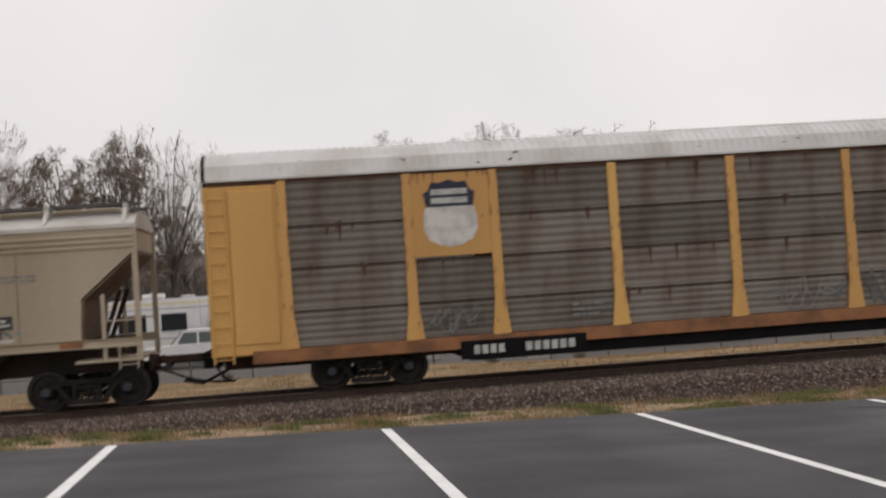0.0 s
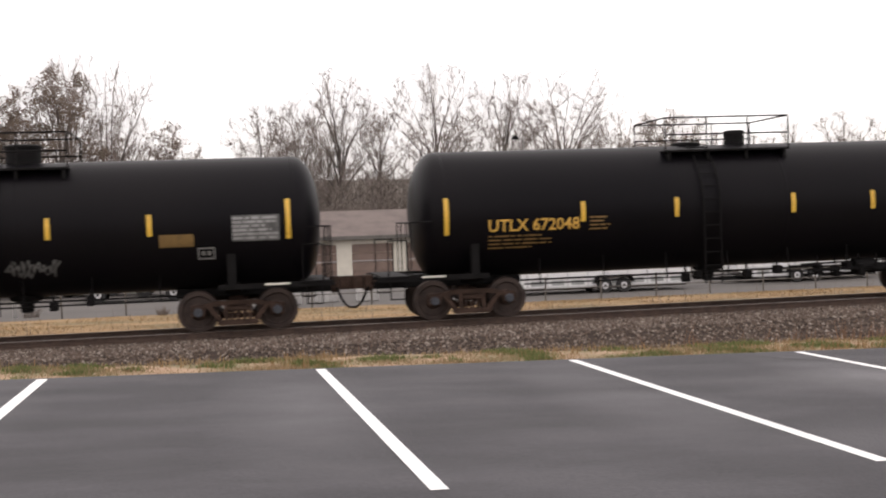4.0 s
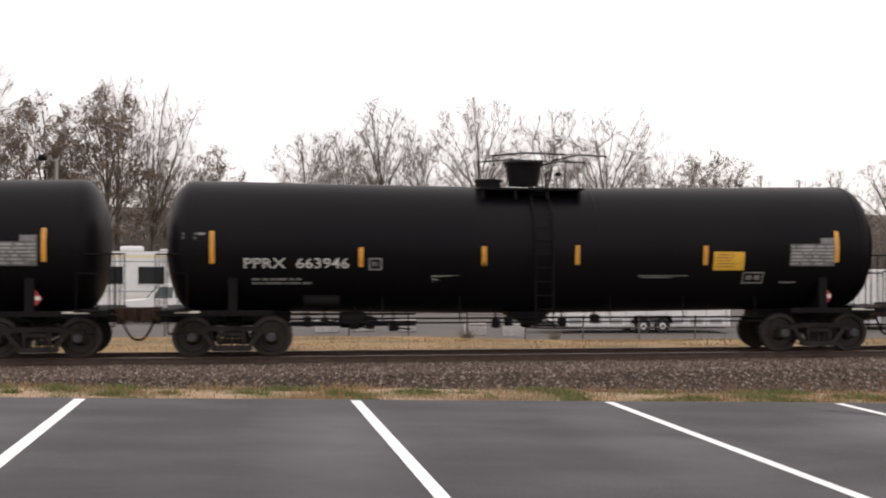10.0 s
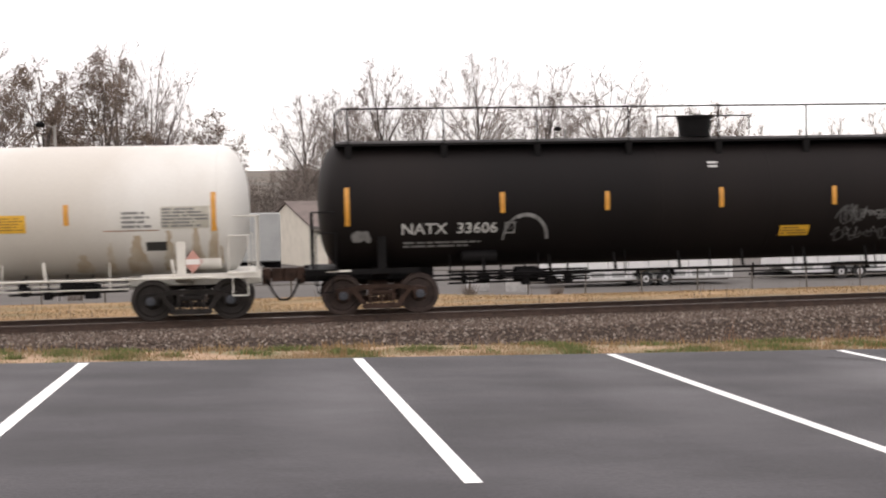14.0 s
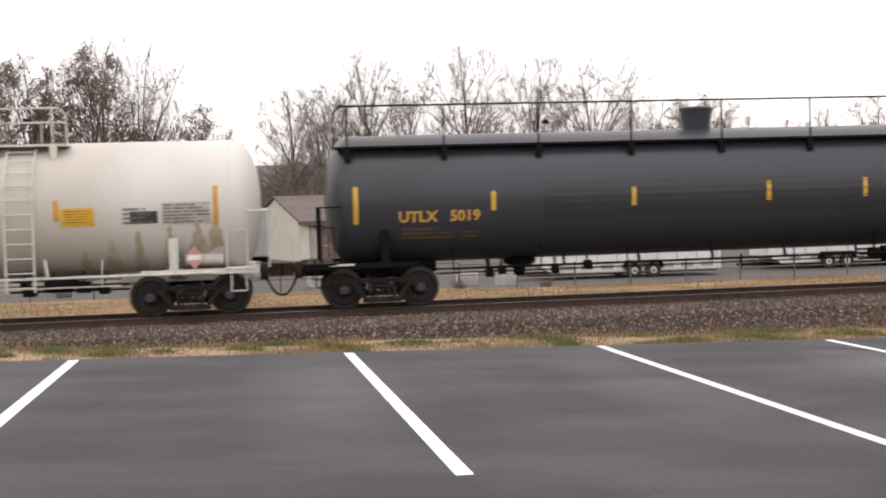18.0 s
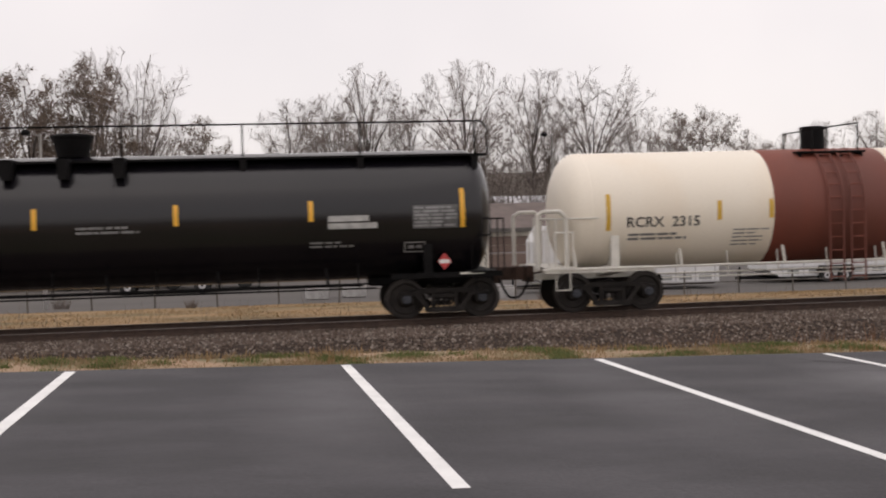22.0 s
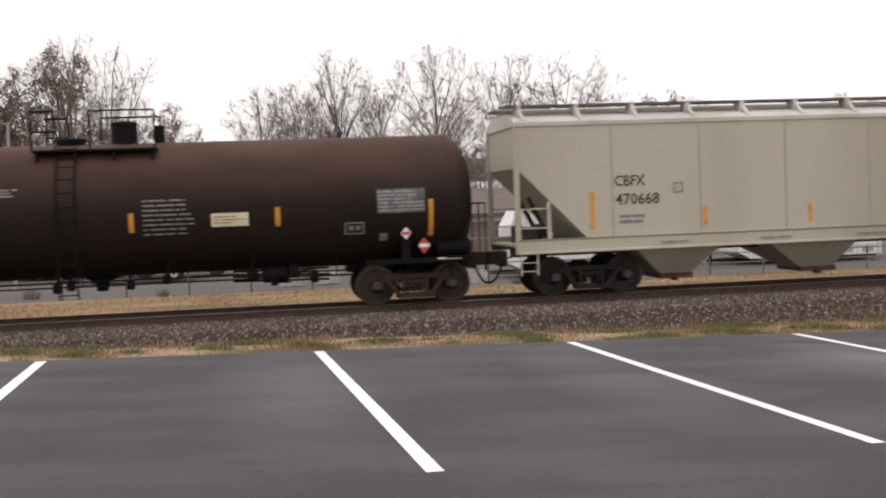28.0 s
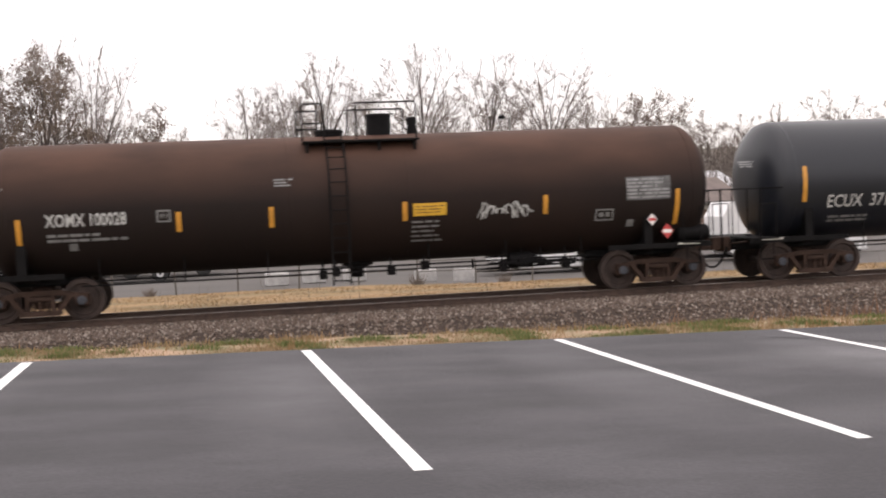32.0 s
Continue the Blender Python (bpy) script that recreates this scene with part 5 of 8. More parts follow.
    # end doors, ladders
    for s, xe in ((-1, x0), (1, x1)):
        bm = bmesh.new()
        a, b = sorted((xe, xe - s * 1.75))
        box(bm, a, -Y - 0.03, 0.9, b, Y + 0.03, 4.72, 0.03)
        part("end_section", bm, M_YELLOW, car, "yellow end section with doors")
        bm = bmesh.new()
        a, b = sorted((xe - s * 0.55, xe - s * 1.55))
        box(bm, a, -Y - 0.06, 1.15, b, -Y - 0.03, 4.6, 0.015)
        part("end_door", bm, M_YELLOW, car, "yellow flush end door")
        ladder(car, [(xe - s * 0.28, -Y - 0.08, 0.75), (xe - s * 0.28, -Y - 0.08, 4.65)], 0.42, M_YELLOW, 0.36)
        bm = bmesh.new()
        a, b = sorted((xe - s * 0.1, xe + s * 0.3))
        box(bm, a, -0.3, 0.62, b, 0.3, 1.0, 0.02)
        for k in range(4):
            pipe(bm, [(xe - s * 0.3, -1.3 + k * 0.25, 0.6), (xe + s * 0.25, -1.3 + k * 0.3, 0.35), (xe + s * 0.7, -0.9 + k * 0.2, 0.42)], 0.025)
        part("end_gear", bm, M_FRAME, car, "black hoses and draft gear")
        add_coupler(car, xe + s * 0.2, kn[0] if s < 0 else kn[1])
        add_bogie(car, s * htc, "black")
    # roof: raised eaves and a shallow ribbed arch
    bm = bmesh.new()
    prism(bm, [(-Y - 0.07, 4.83), (-Y - 0.07, 4.88), (-Y + 0.05, 5.2), (-1.1, 5.46), (-0.5, 5.58), (0, 5.62), (0.5, 5.58), (1.1, 5.46), (Y - 0.05, 5.2), (Y + 0.07, 4.88), (Y + 0.07, 4.83)], x0 + 0.08, x1 - 0.08, "x")
    part("roof", bm, M_ROOF, car, "dirty white arched roof")
    bm = bmesh.new()
    for x in np.arange(x0 + 0.2, x1 - 0.1, 0.19):
        prism(bm, [(-Y - 0.06, 4.92), (-Y + 0.02, 5.2), (-1.1, 5.485), (-0.5, 5.605), (-0.5, 5.56), (-1.1, 5.44), (-Y + 0.07, 5.18), (-Y + 0.0, 4.92)], x, x + 0.07, "x")
    part("roof_ribs", bm, M_ROOF, car, "fine roof corrugation")
    bm = bmesh.new()
    rnd = random.Random(4)
    for k in range(26):
        x, z = rnd.uniform(x0 + 1, x1 - 1), rnd.uniform(4.95, 5.4)
        y = np.interp(z, [4.88, 5.2, 5.46], [-Y - 0.08, -Y + 0.03, -1.1]) - 0.012
        vs = [bm.verts.new((x + rnd.uniform(-.09, .09), y - 0.012, z + rnd.uniform(-.06, .06))) for _ in range(3)]
        bm.faces.new(vs)
    tagged(part("roof_scuff", bm, M_RUSTSHADE, car, "rusty scuffs on the roof"), kind="stuff")
    bm = bmesh.new()           # top rail between the panels and the roof, the eave's shade put into its colour
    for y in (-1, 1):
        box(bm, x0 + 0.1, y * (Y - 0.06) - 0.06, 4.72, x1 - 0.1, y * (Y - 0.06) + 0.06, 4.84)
    part("top_rail", bm, M_RUSTSHADE, car, "top rail with the eave's shade put into its dark rust colour")
    for xe, s in ((x0, 1), (x1, -1)):       # the ends: dark gable, white cowl over the doors, latch rods
        bm = bmesh.new()
        a, b = sorted((xe - s * 0.02, xe + s * 0.09))
        prism(bm, [(-Y + 0.02, 4.9), (-Y + 0.12, 5.2), (-1.08, 5.44), (-0.5, 5.56), (0.5, 5.56), (1.08, 5.44), (Y - 0.12, 5.2), (Y - 0.02, 4.9)], a, b, "x")
        part("gable_screen", bm, M_FRAMERUST, car, "dark screen in the roof's end")
        bm = bmesh.new()
        a, b = sorted((xe - s * 0.05, xe + s * 0.02))
        box(bm, a, -Y + 0.06, 4.38, b, Y - 0.06, 4.9, 0.02)
        part("end_cowl", bm, M_ROOF, car, "white painted cowl over the end doors")
        bm = bmesh.new()
        rod(bm, (xe - s * 0.06, -0.05, 1.0), (xe - s * 0.06, -0.05, 4.9), 0.025)
        box(bm, xe - 0.09, -0.12, 2.95, xe + 0.09, 0.02, 3.1, 0.01)
        part("latch_rod", bm, M_RUSTSHADE, car, "rusty latch rod on the end doors")
    rnd = random.Random(12)
    bm = bmesh.new()           # rust that has run from the tier joints
    for z in (2.79, 3.74, 1.81, 4.74):
        for _ in range(15):
            x, w, h = rnd.uniform(-0.2, 24.0) + o, rnd.uniform(0.015, 0.07), rnd.uniform(0.1, 0.5)
            top = z + rnd.uniform(0, 0.07) * (z < 4.7)
            bm.faces.new([bm.verts.new((x + u * w, -Y - 0.019, top - v * h)) for u, v in ((-1, 0), (-0.8, 0.5), (-0.2, 1), (0.15, 0.95), (0.6, 0.4), (1, 0))])
    tagged(part("rust_run", bm, M_RUSTSHADE, car, "rust runs below the panel joints"), kind="stuff")
    bm = bmesh.new()           # rust on the post edges and round the sign
    for x in posts[:-1]:
        for e in (-1, 1):
            for _ in range(7):
                z, h = rnd.uniform(1.2, 4.6), rnd.uniform(0.08, 0.4)
                w = rnd.uniform(0.015, 0.04)
                xe = x + o + e * 0.1
                bm.faces.new([bm.verts.new((xe - e * u, -Y - 0.0735, z + v * h)) for u, v in ((0, 0), (w, 0.25), (w * 0.6, 0.7), (0, 1))][::e])
    for x in (2.5, 2.6, 2.75, 2.95, 3.75, 4.0, 4.12, 4.2):
        h = rnd.uniform(0.1, 0.4)
        bm.faces.new([bm.verts.new((x + o + u, -Y - 0.053, 4.76 - v * h)) for u, v in ((-0.03, 0), (-0.015, 0.6), (0, 1), (0.015, 0.5), (0.03, 0))])
    tagged(part("edge_rust", bm, M_SILLRUST, car, "rust along the posts and sign"), kind="stuff")
    side = flat_side(-Y - 0.055)
    scribble(car, side, 2.6 + o, 3.95 + o, 1.05, 1.75, M_SPRAYG, 61, 0.06, 4)
    scribble(car, side, 2.6 + o, 3.95 + o, 1.05, 1.75, M_GREYTEXT, 62, 0.03, 3)
    scribble(car, side, 10.4 + o, 12.6 + o, 1.0, 1.9, M_GREYTEXT, 63, 0.05, 4)
    scribble(car, side, 12.3 + o, 14.6 + o, 1.0, 1.95, M_SPRAYG, 64, 0.06, 5)
    bars(car, side, 6.0 + o, 6.9 + o, 1.25, 1.6, 3, M_GREYTEXT, 9)


def hopper(k, label, x0, x1, z_sill, z_eave, z_roof, paint, cut, gear, bays, gates, gate_z, frame_mat, ridges, boards):
    c, htc, kn = place_of(k)
    car = thing("hopper_car", label, "hopper car", "freight train", (c, TRACK_Y, 0))
    CARS.append((car, c))
    Y = 1.52
    zs0, zs1 = z_sill
    cx, cz = cut
    bm = bmesh.new()
    if k == "B":               # the sides are cut back steeply, then fall straight to the sill
        prism(bm, [(x0, z_eave), (x0, 3.45), (x0 + 1.2, 2.43), (x0 + 1.25, zs1 - 0.05), (x1 - 1.25, zs1 - 0.05), (x1 - 1.2, 2.43), (x1, 3.45), (x1, z_eave)], -Y, Y)
    else:
        prism(bm, [(x0, z_eave), (x0, cz), (x0 + cx, zs1 - 0.05), (x1 - cx, zs1 - 0.05), (x1, cz), (x1, z_eave)], -Y, Y)
    part("body", bm, paint, car)
    for s, xe in ((-1, x0), (1, x1)) if k == "B" else ():
        bm = bmesh.new()
        prism(bm, [(xe, 3.44), (xe - s * 1.2, 2.42), (xe - s * 1.25, zs1 - 0.1), (xe - s * 1.19, zs1 - 0.1), (xe - s * 1.13, 2.39), (xe, 3.36)], -Y + 0.04, Y - 0.04)
        part("slope_sheet", bm, M_SILLBROWN, car, "rust-brown end slope sheet")
    zd = 1.0 if k == "B" else zs0 + 0.15
    bm = bmesh.new()
    prism(bm, [(-Y - 0.03, z_eave - 0.03), (-Y - 0.03, z_eave + 0.06), (-Y + 0.1, z_eave + 0.14), (-0.75, z_roof - 0.2), (0.75, z_roof - 0.2), (Y - 0.1, z_eave + 0.14), (Y + 0.03, z_eave + 0.06), (Y + 0.03, z_eave - 0.03)], x0 - 0.05, x1 + 0.05, "x")
    part("roof", bm, M_HOPROOF, car, "pale chalky hopper roof")
    bm = bmesh.new()
    for s in (-1, 1):
        box(bm, x0 - 0.1, s * 0.8 - 0.26, z_roof - 0.05, x1 + 0.1, s * 0.8 + 0.26, z_roof)
    part("running_board", bm, M_GALVB, car, "dark grating running boards on the roof")
    bm = bmesh.new()
    for s in (-1, 1):
        for x in np.linspace(x0 + 0.2, x1 - 0.2, boards):
            box(bm, x - 0.05, s * 0.95 - 0.2, z_eave + 0.1, x + 0.05, s * 0.95 + 0.2, z_roof - 0.02)
            prism(bm, [(s * 0.9, z_roof - 0.02), (s * 1.02, z_roof - 0.02), (s * (Y - 0.02), z_eave + 0.12), (s * (Y - 0.15), z_eave + 0.12)], x - 0.04, x + 0.04, "x")
    tagged(part("board_bracket", bm, M_HOPROOF, car, "pale brackets of the running boards"), kind="stuff")
    bm = bmesh.new()
    box(bm, x0 + 0.4, -0.42, z_roof - 0.2, x1 - 0.4, 0.42, z_roof - 0.06, 0.03)
    part("hatch_cover", bm, paint, car, "long roof hatch cover")
    if ridges:
        for z in ridges:
            for s in (-1, 1):
                bm = bmesh.new()
                prism(bm, [(s * Y, z), (s * (Y + 0.035), z + 0.02), (s * (Y + 0.035), z + 0.06), (s * Y, z + 0.08)], x0, x1, "x")
                part("eave_ridge", bm, paint, car, "pressed ridge below the eave")
    for s in (-1, 1):
        bm = bmesh.new()
        prism(bm, [(s * (Y - 0.06), zs0), (s * (Y + 0.05), zs0), (s * (Y + 0.05), zs0 + 0.04), (s * (Y + 0.02), zs0 + 0.06), (s * (Y + 0.02), zs1 - 0.05), (s * (Y + 0.06), zs1), (s * (Y - 0.06), zs1)], x0, x1, "x")
        part("side_sill", bm, frame_mat, car, "side sill channel")
    bm = bmesh.new()           # vertical joints on the sides
    box(bm, -0.02, -Y - 0.008, zs1, 0.02, -Y, z_eave - 0.3 if ridges else z_eave - 0.08)
    seam = to_mesh("side_seam", bm, M_SEAM if k == "B" else paint)
    for x in np.linspace(x0 + cx + 0.6, x1 - cx - 0.6, 8):
        for turn in (0, 180):
            part("side_seam", seam, None, car, at=pose(x, 0, 0, 0, 0, turn))
    # centre sill, coloured as dark as the shade between the bays
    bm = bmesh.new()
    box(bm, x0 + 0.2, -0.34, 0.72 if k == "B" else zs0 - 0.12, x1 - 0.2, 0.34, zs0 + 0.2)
    part("centre_sill", bm, M_HOPDARK, car, "dark centre sill, underside shade put into its colour")
    for (a, b), (g, h) in zip(bays, gates):
        bm = bmesh.new()
        lo, hi = ([bm.verts.new(p) for p in q] for q in (((g, -0.55, gate_z), (h, -0.55, gate_z), (h, 0.55, gate_z), (g, 0.55, gate_z)), ((a, -1.4, zs0 + 0.06), (b, -1.4, zs0 + 0.06), (b, 1.4, zs0 + 0.06), (a, 1.4, zs0 + 0.06))))
        bm.faces.new(lo[::-1]), bm.faces.new(hi)
        for i in range(4):
            j = (i + 1) % 4
            bm.faces.new((lo[i], lo[j], hi[j], hi[i]))
        # the beige car's bays have the underside shade in their colour
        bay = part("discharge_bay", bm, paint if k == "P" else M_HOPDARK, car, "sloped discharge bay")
        bm = bmesh.new()
        box(bm, g - 0.12, -0.68, gate_z - 0.03, h + 0.12, 0.68, gate_z + 0.09, 0.01)
        rod(bm, ((g + h) / 2 - 0.1, -0.95, gate_z - 0.04), ((g + h) / 2 - 0.1, -0.6, gate_z - 0.04), 0.05)
        part("discharge_gate", bm, M_FRAME if k != "P" else M_RUSTSHADE, bay, "sliding discharge gate")
    for s, xe in ((-1, x0), (1, x1)):
        bm = bmesh.new()
        for y in (-1, 1):
            box(bm, xe - 0.06, y * (Y - 0.03) - 0.05, min(zs0, zd), xe + 0.06, y * (Y - 0.03) + 0.05, z_eave)
            box(bm, xe - s * 0.75 - 0.04, y * (Y - 0.03) - 0.035, zd, xe - s * 0.75 + 0.04, y * (Y - 0.03) + 0.035, cz - 0.8)
            for z in (zd + 0.45, zd + 0.9):
                rod(bm, (xe, y * (Y + 0.02), z), (xe - s * 0.75, y * (Y + 0.02), z), 0.018)
        box(bm, min(xe, xe - s * 1.4), -Y, zd, max(xe, xe - s * 1.4), Y, zd + 0.06)
        part("end_post", bm, paint, car, "end posts and end deck")
        bm = bmesh.new()
        for y in (-0.5, 0.5):
            rod(bm, (xe - s * 1.1, y, zd), (xe - s * 0.5, y, cz - 0.7), 0.06)
            box(bm, xe - s * 0.5 - 0.15, y * 1.4 - 0.14, zd + 0.05, xe - s * 0.5 + 0.15, y * 1.4 + 0.14, zd + 0.47, 0.03)
        lathe(bm, [(-0.35, 0.16), (0.35, 0.16)], 12, "y", (xe - s * 0.95, 0.2, zd + 0.35))
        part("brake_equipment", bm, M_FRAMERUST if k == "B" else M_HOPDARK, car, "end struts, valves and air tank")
        ladder(car, [(xe - s * 0.24, -Y - 0.02, zs0 - 0.5), (xe - s * 0.24, -Y - 0.02, zs0 + 0.02)], 0.4, paint, 0.2)
        add_coupler(car, xe, kn[0] if s < 0 else kn[1])
        add_bogie(car, s * htc, gear)
    return car, flat_side(-Y - 0.011)


M_GALVB = mat("grey_grating", (0.11, 0.105, 0.105), 0.6, 0.2, var=0.15, scale=4)
M_SILLBROWN = mat("rust_brown_slope", (0.13, 0.085, 0.06), 0.8, var=0.25, scale=2, grain=15)
M_SEAM = mat("grimy_joint", (0.235, 0.2, 0.16), 0.8, var=0.2, scale=2)


def hopper_beige():
    car, side = hopper("B", "beige covered hopper car with bright graffiti and bays painted shade-dark", -8.8, 8.8, (1.32, 1.52), 3.98, 4.55, M_BEIGE, (1.95, 3.3), "black",
                       [(-6.1, -3.1), (-1.9, 1.35), (2.6, 6.0)], [(-5.25, -3.8), (-1.0, 0.4), (3.35, 4.85)], 0.33, M_BEIGE, (3.5, 3.62, 3.74), 11)
    lettering(car, side, "CHTT", -6.67, -5.81, 2.6, 2.84, M_STENCILK, 0.03)
    lettering(car, side, "720257", -6.65, -5.43, 2.18, 2.43, M_STENCILK, 0.03)
    bars(car, side, -6.6, -5.7, 1.7, 1.95, 2, M_GREYTEXT, 2)
    blobs(car, side, -5.35, -4.7, 1.55, 2.4, 4, M_SPRAYW, 15, 0.22, 0.001)
    blobs(car, side, -5.2, -4.75, 1.7, 2.2, 3, M_MAROON, 18, 0.1, 0.0018)
    blobs(car, side, -4.7, -1.5, 2.6, 2.78, 5, M_SPRAYW, 8, 0.16, 0.001)
    burner(car, side, -4.9, -1.35, 1.5, 2.9, 5, M_BLUE, M_NAVY, 4, 0.002)
    burner(car, side, -1.55, -0.3, 1.5, 2.45, 2, M_BLUE, M_NAVY, 7, 0.0025)
    blobs(car, side, -1.55, -0.9, 2.2, 2.6, 3, M_MAROON, 10, 0.2, 0.0015)
    blobs(car, side, -3.0, -1.9, 1.55, 1.95, 3, M_CARD, 19, 0.07, 0.006)
    for k in range(4):             # brown and white check blocks
        sticker("graffiti", car, flat_side(-1.533), -0.35, 1.98 + k * 0.09, 0.22, 2.03 + k * 0.09, (M_MAROON, M_SPRAYW)[k % 2], "sprayed check bars")
    blobs(car, side, -0.35, 1.2, 1.5, 2.1, 7, M_MAROON, 9, 0.2, 0.003)
    blobs(car, side, -0.2, 1.3, 1.5, 1.85, 8, M_SPRAYW, 12, 0.09, 0.005)
    wild(car, side, 1.65, 4.3, 1.54, 2.1, 6, M_SPRAYK, 11, 0.035, 0.002)
    wild(car, side, 1.65, 4.3, 1.56, 2.06, 6, M_RUSTRED, 11, 0.0, 0.006)
    scribble(car, side, 1.7, 4.25, 1.62, 2.0, M_SPRAYK, 12, 0.03, 6)
    scribble(car, side, 4.6, 6.1, 1.55, 1.95, M_SPRAYK, 13, 0.03, 6)
    blobs(car, side, 4.5, 6.1, 1.5, 1.66, 5, M_SPRAYW, 16, 0.25, 0.001)
    sticker("graffiti", car, flat_side(-1.585), -4.9, 1.34, -0.3, 1.5, M_BLUE, "pale blue spray over the sill")
    bm = bmesh.new()
    for x in (-3.85, -2.65):       # dribbles of pale lading from the hatches
        bm.faces.new([bm.verts.new((x + u, 0, z)) for u, z in ((-0.04, 3.62), (0.05, 3.6), (0.11, 3.5), (0.14, 3.38), (0.1, 3.3), (0.02, 3.27), (-0.08, 3.3), (-0.15, 3.37), (-0.11, 3.5))])
    wrap(bm, side, 0.03)
    for x in (-3.85, -2.65):
        bm.faces.new([bm.verts.new((x + u, 0, z)) for u, z in ((-0.02, 3.0), (0.02, 3.0), (0.06, 2.82), (0.15, 2.7), (-0.14, 2.7), (-0.05, 2.84))])
    wrap(bm, side, 0.03)
    tagged(part("spill_streak", bm, M_SPILL, car, "pale spill streaks"), kind="stuff")
    bars(car, side, 0.0, 1.85, 2.46, 2.53, 1, M_SPRAYR, 5, gaps=0)
    bars(car, side, 0.35, 1.35, 1.95, 2.25, 3, mat("faded_red_spray", (0.36, 0.2, 0.16), 0.7, var=0.2), 6)
    sticker("inspection_panel", car, side, 5.7, 1.85, 6.12, 2.15, M_STENCILK, "small black stencil panel")
    bars(car, lambda x, z: side(x, z) - 0.004, 5.74, 6.08, 1.9, 2.1, 2, M_STENCIL, 3)
    blobs(car, side, 6.0, 6.25, 1.66, 1.82, 2, M_GREENT, 21, 0.08, 0.002)
    bars(car, side, 5.6, 7.1, 2.85, 3.05, 2, M_GREYTEXT, 7)
    bm = bmesh.new()
    for x in np.linspace(-7.3, 7.1, 7):
        patch(bm, x, 1.36, x + 0.5, 1.48, 1, 1)
    wrap(bm, flat_side(-1.592))
    tagged(part("conspicuity_stripe", bm, M_SILLRUST, car, "worn orange stripes on the sill"), kind="stuff")
    brake_gear(car, -7.7)


def hopper_grey():
    car, side = hopper("P", "putty-grey covered hopper car with four discharge bays", -9.95, 9.95, (0.99, 1.33), 4.0, 4.5, M_PUTTY, (1.7, 3.0), "black",
                       [(-7.1, -4.85), (-3.75, -1.3), (1.3, 3.75), (4.85, 7.1)], [(-6.1, -5.5), (-2.4, -1.7), (1.9, 2.6), (5.7, 6.3)], 0.24, M_PUTTY, (), 15)
    lettering(car, side, "CBFX", -7.59, -6.84, 2.5, 2.76, M_STENCILK, 0.012)
    lettering(car, side, "470668", -7.58, -6.5, 2.06, 2.33, M_STENCILK, 0.012)
    bars(car, side, -7.5, -6.6, 1.6, 1.85, 2, M_GREYTEXT, 2)
    frame_box(car, side, -6.15, -5.9, 2.3, 2.55, M_GREYTEXT)
    reflectors(car, side, [(-8.15, 1.5, 2.4), (-5.36, 1.5, 1.94), (-2.67, 1.5, 1.94), (0.14, 1.5, 1.94), (2.95, 1.52, 1.95), (5.67, 1.54, 1.95), (8.62, 1.52, 2.42)], M_REFL)
    bars(car, side, 1.0, 2.9, 1.62, 1.72, 1, M_SPRAYR, 4, gaps=0)
    bars(car, side, 6.6, 7.7, 2.15, 2.6, 5, M_GREYTEXT, 6)
    bars(car, side, 6.6, 7.2, 2.85, 3.05, 3, M_GREYTEXT, 7)
    sticker("inspection_panel", car, side, 5.95, 1.7, 6.35, 1.95, M_STENCILK, "small black stencil panel")
    frame_box(car, lambda x, z: side(x, z) - 0.004, 5.98, 6.32, 1.73, 1.92, M_STENCIL)
    for x in (-6.5, -4.0, -1.5, 2.0, 5.5, 7.2):
        bars(car, flat_side(-1.585), x, x + 0.8, 1.1, 1.18, 1, M_GREYTEXT, 8)


def small_marks(car, side, x, z, n=2):
    bars(car, side, x, x + 0.5, z, z + 0.18, n, M_GREYTEXT, int(x * 7))


def utlx(k, label, text, tank, marks, text_box, plat, valve, man, lad, extra):
    c, htc, kn = place_of(k)
    car, side = tank_car(label, c, htc, tank, kn, M_BLACK, "rust" if k in "CD" else "black")
    reflectors(car, side, marks, M_REFL2)
    a, b, z0, z1 = text_box
    lettering(car, side, text, a, b, z0, z1, M_STENCILY, 0.012)
    bars(car, side, a, a + 1.5, z0 - 0.42, z0 - 0.06, 4, M_DIMTEXT, 3, fill=0.4)
    bars(car, side, b + 0.25, b + 0.75, z0 - 0.05, z1 + 0.02, 4, M_DIMTEXT, 4, fill=0.45)
    top_platform(car, plat[0], plat[1], 3.72, 4.55, M_FRAME)
    can(car, "valve_housing", (valve[0] + valve[1]) / 2, 0, 3.8, valve[2], (valve[1] - valve[0]) / 2, M_FRAME, label="round black valve housing")
    can(car, "manway", man, 0, 3.8, 3.98, 0.34, M_FRAME, label="bolted manway cover")
    side_ladder(car, lad, 1.53, 2.4, 0.55, 0.42, M_FRAME)
    under_valve(car, lad + 0.5)
    for f in extra:
        f(car, side)
    return car, side


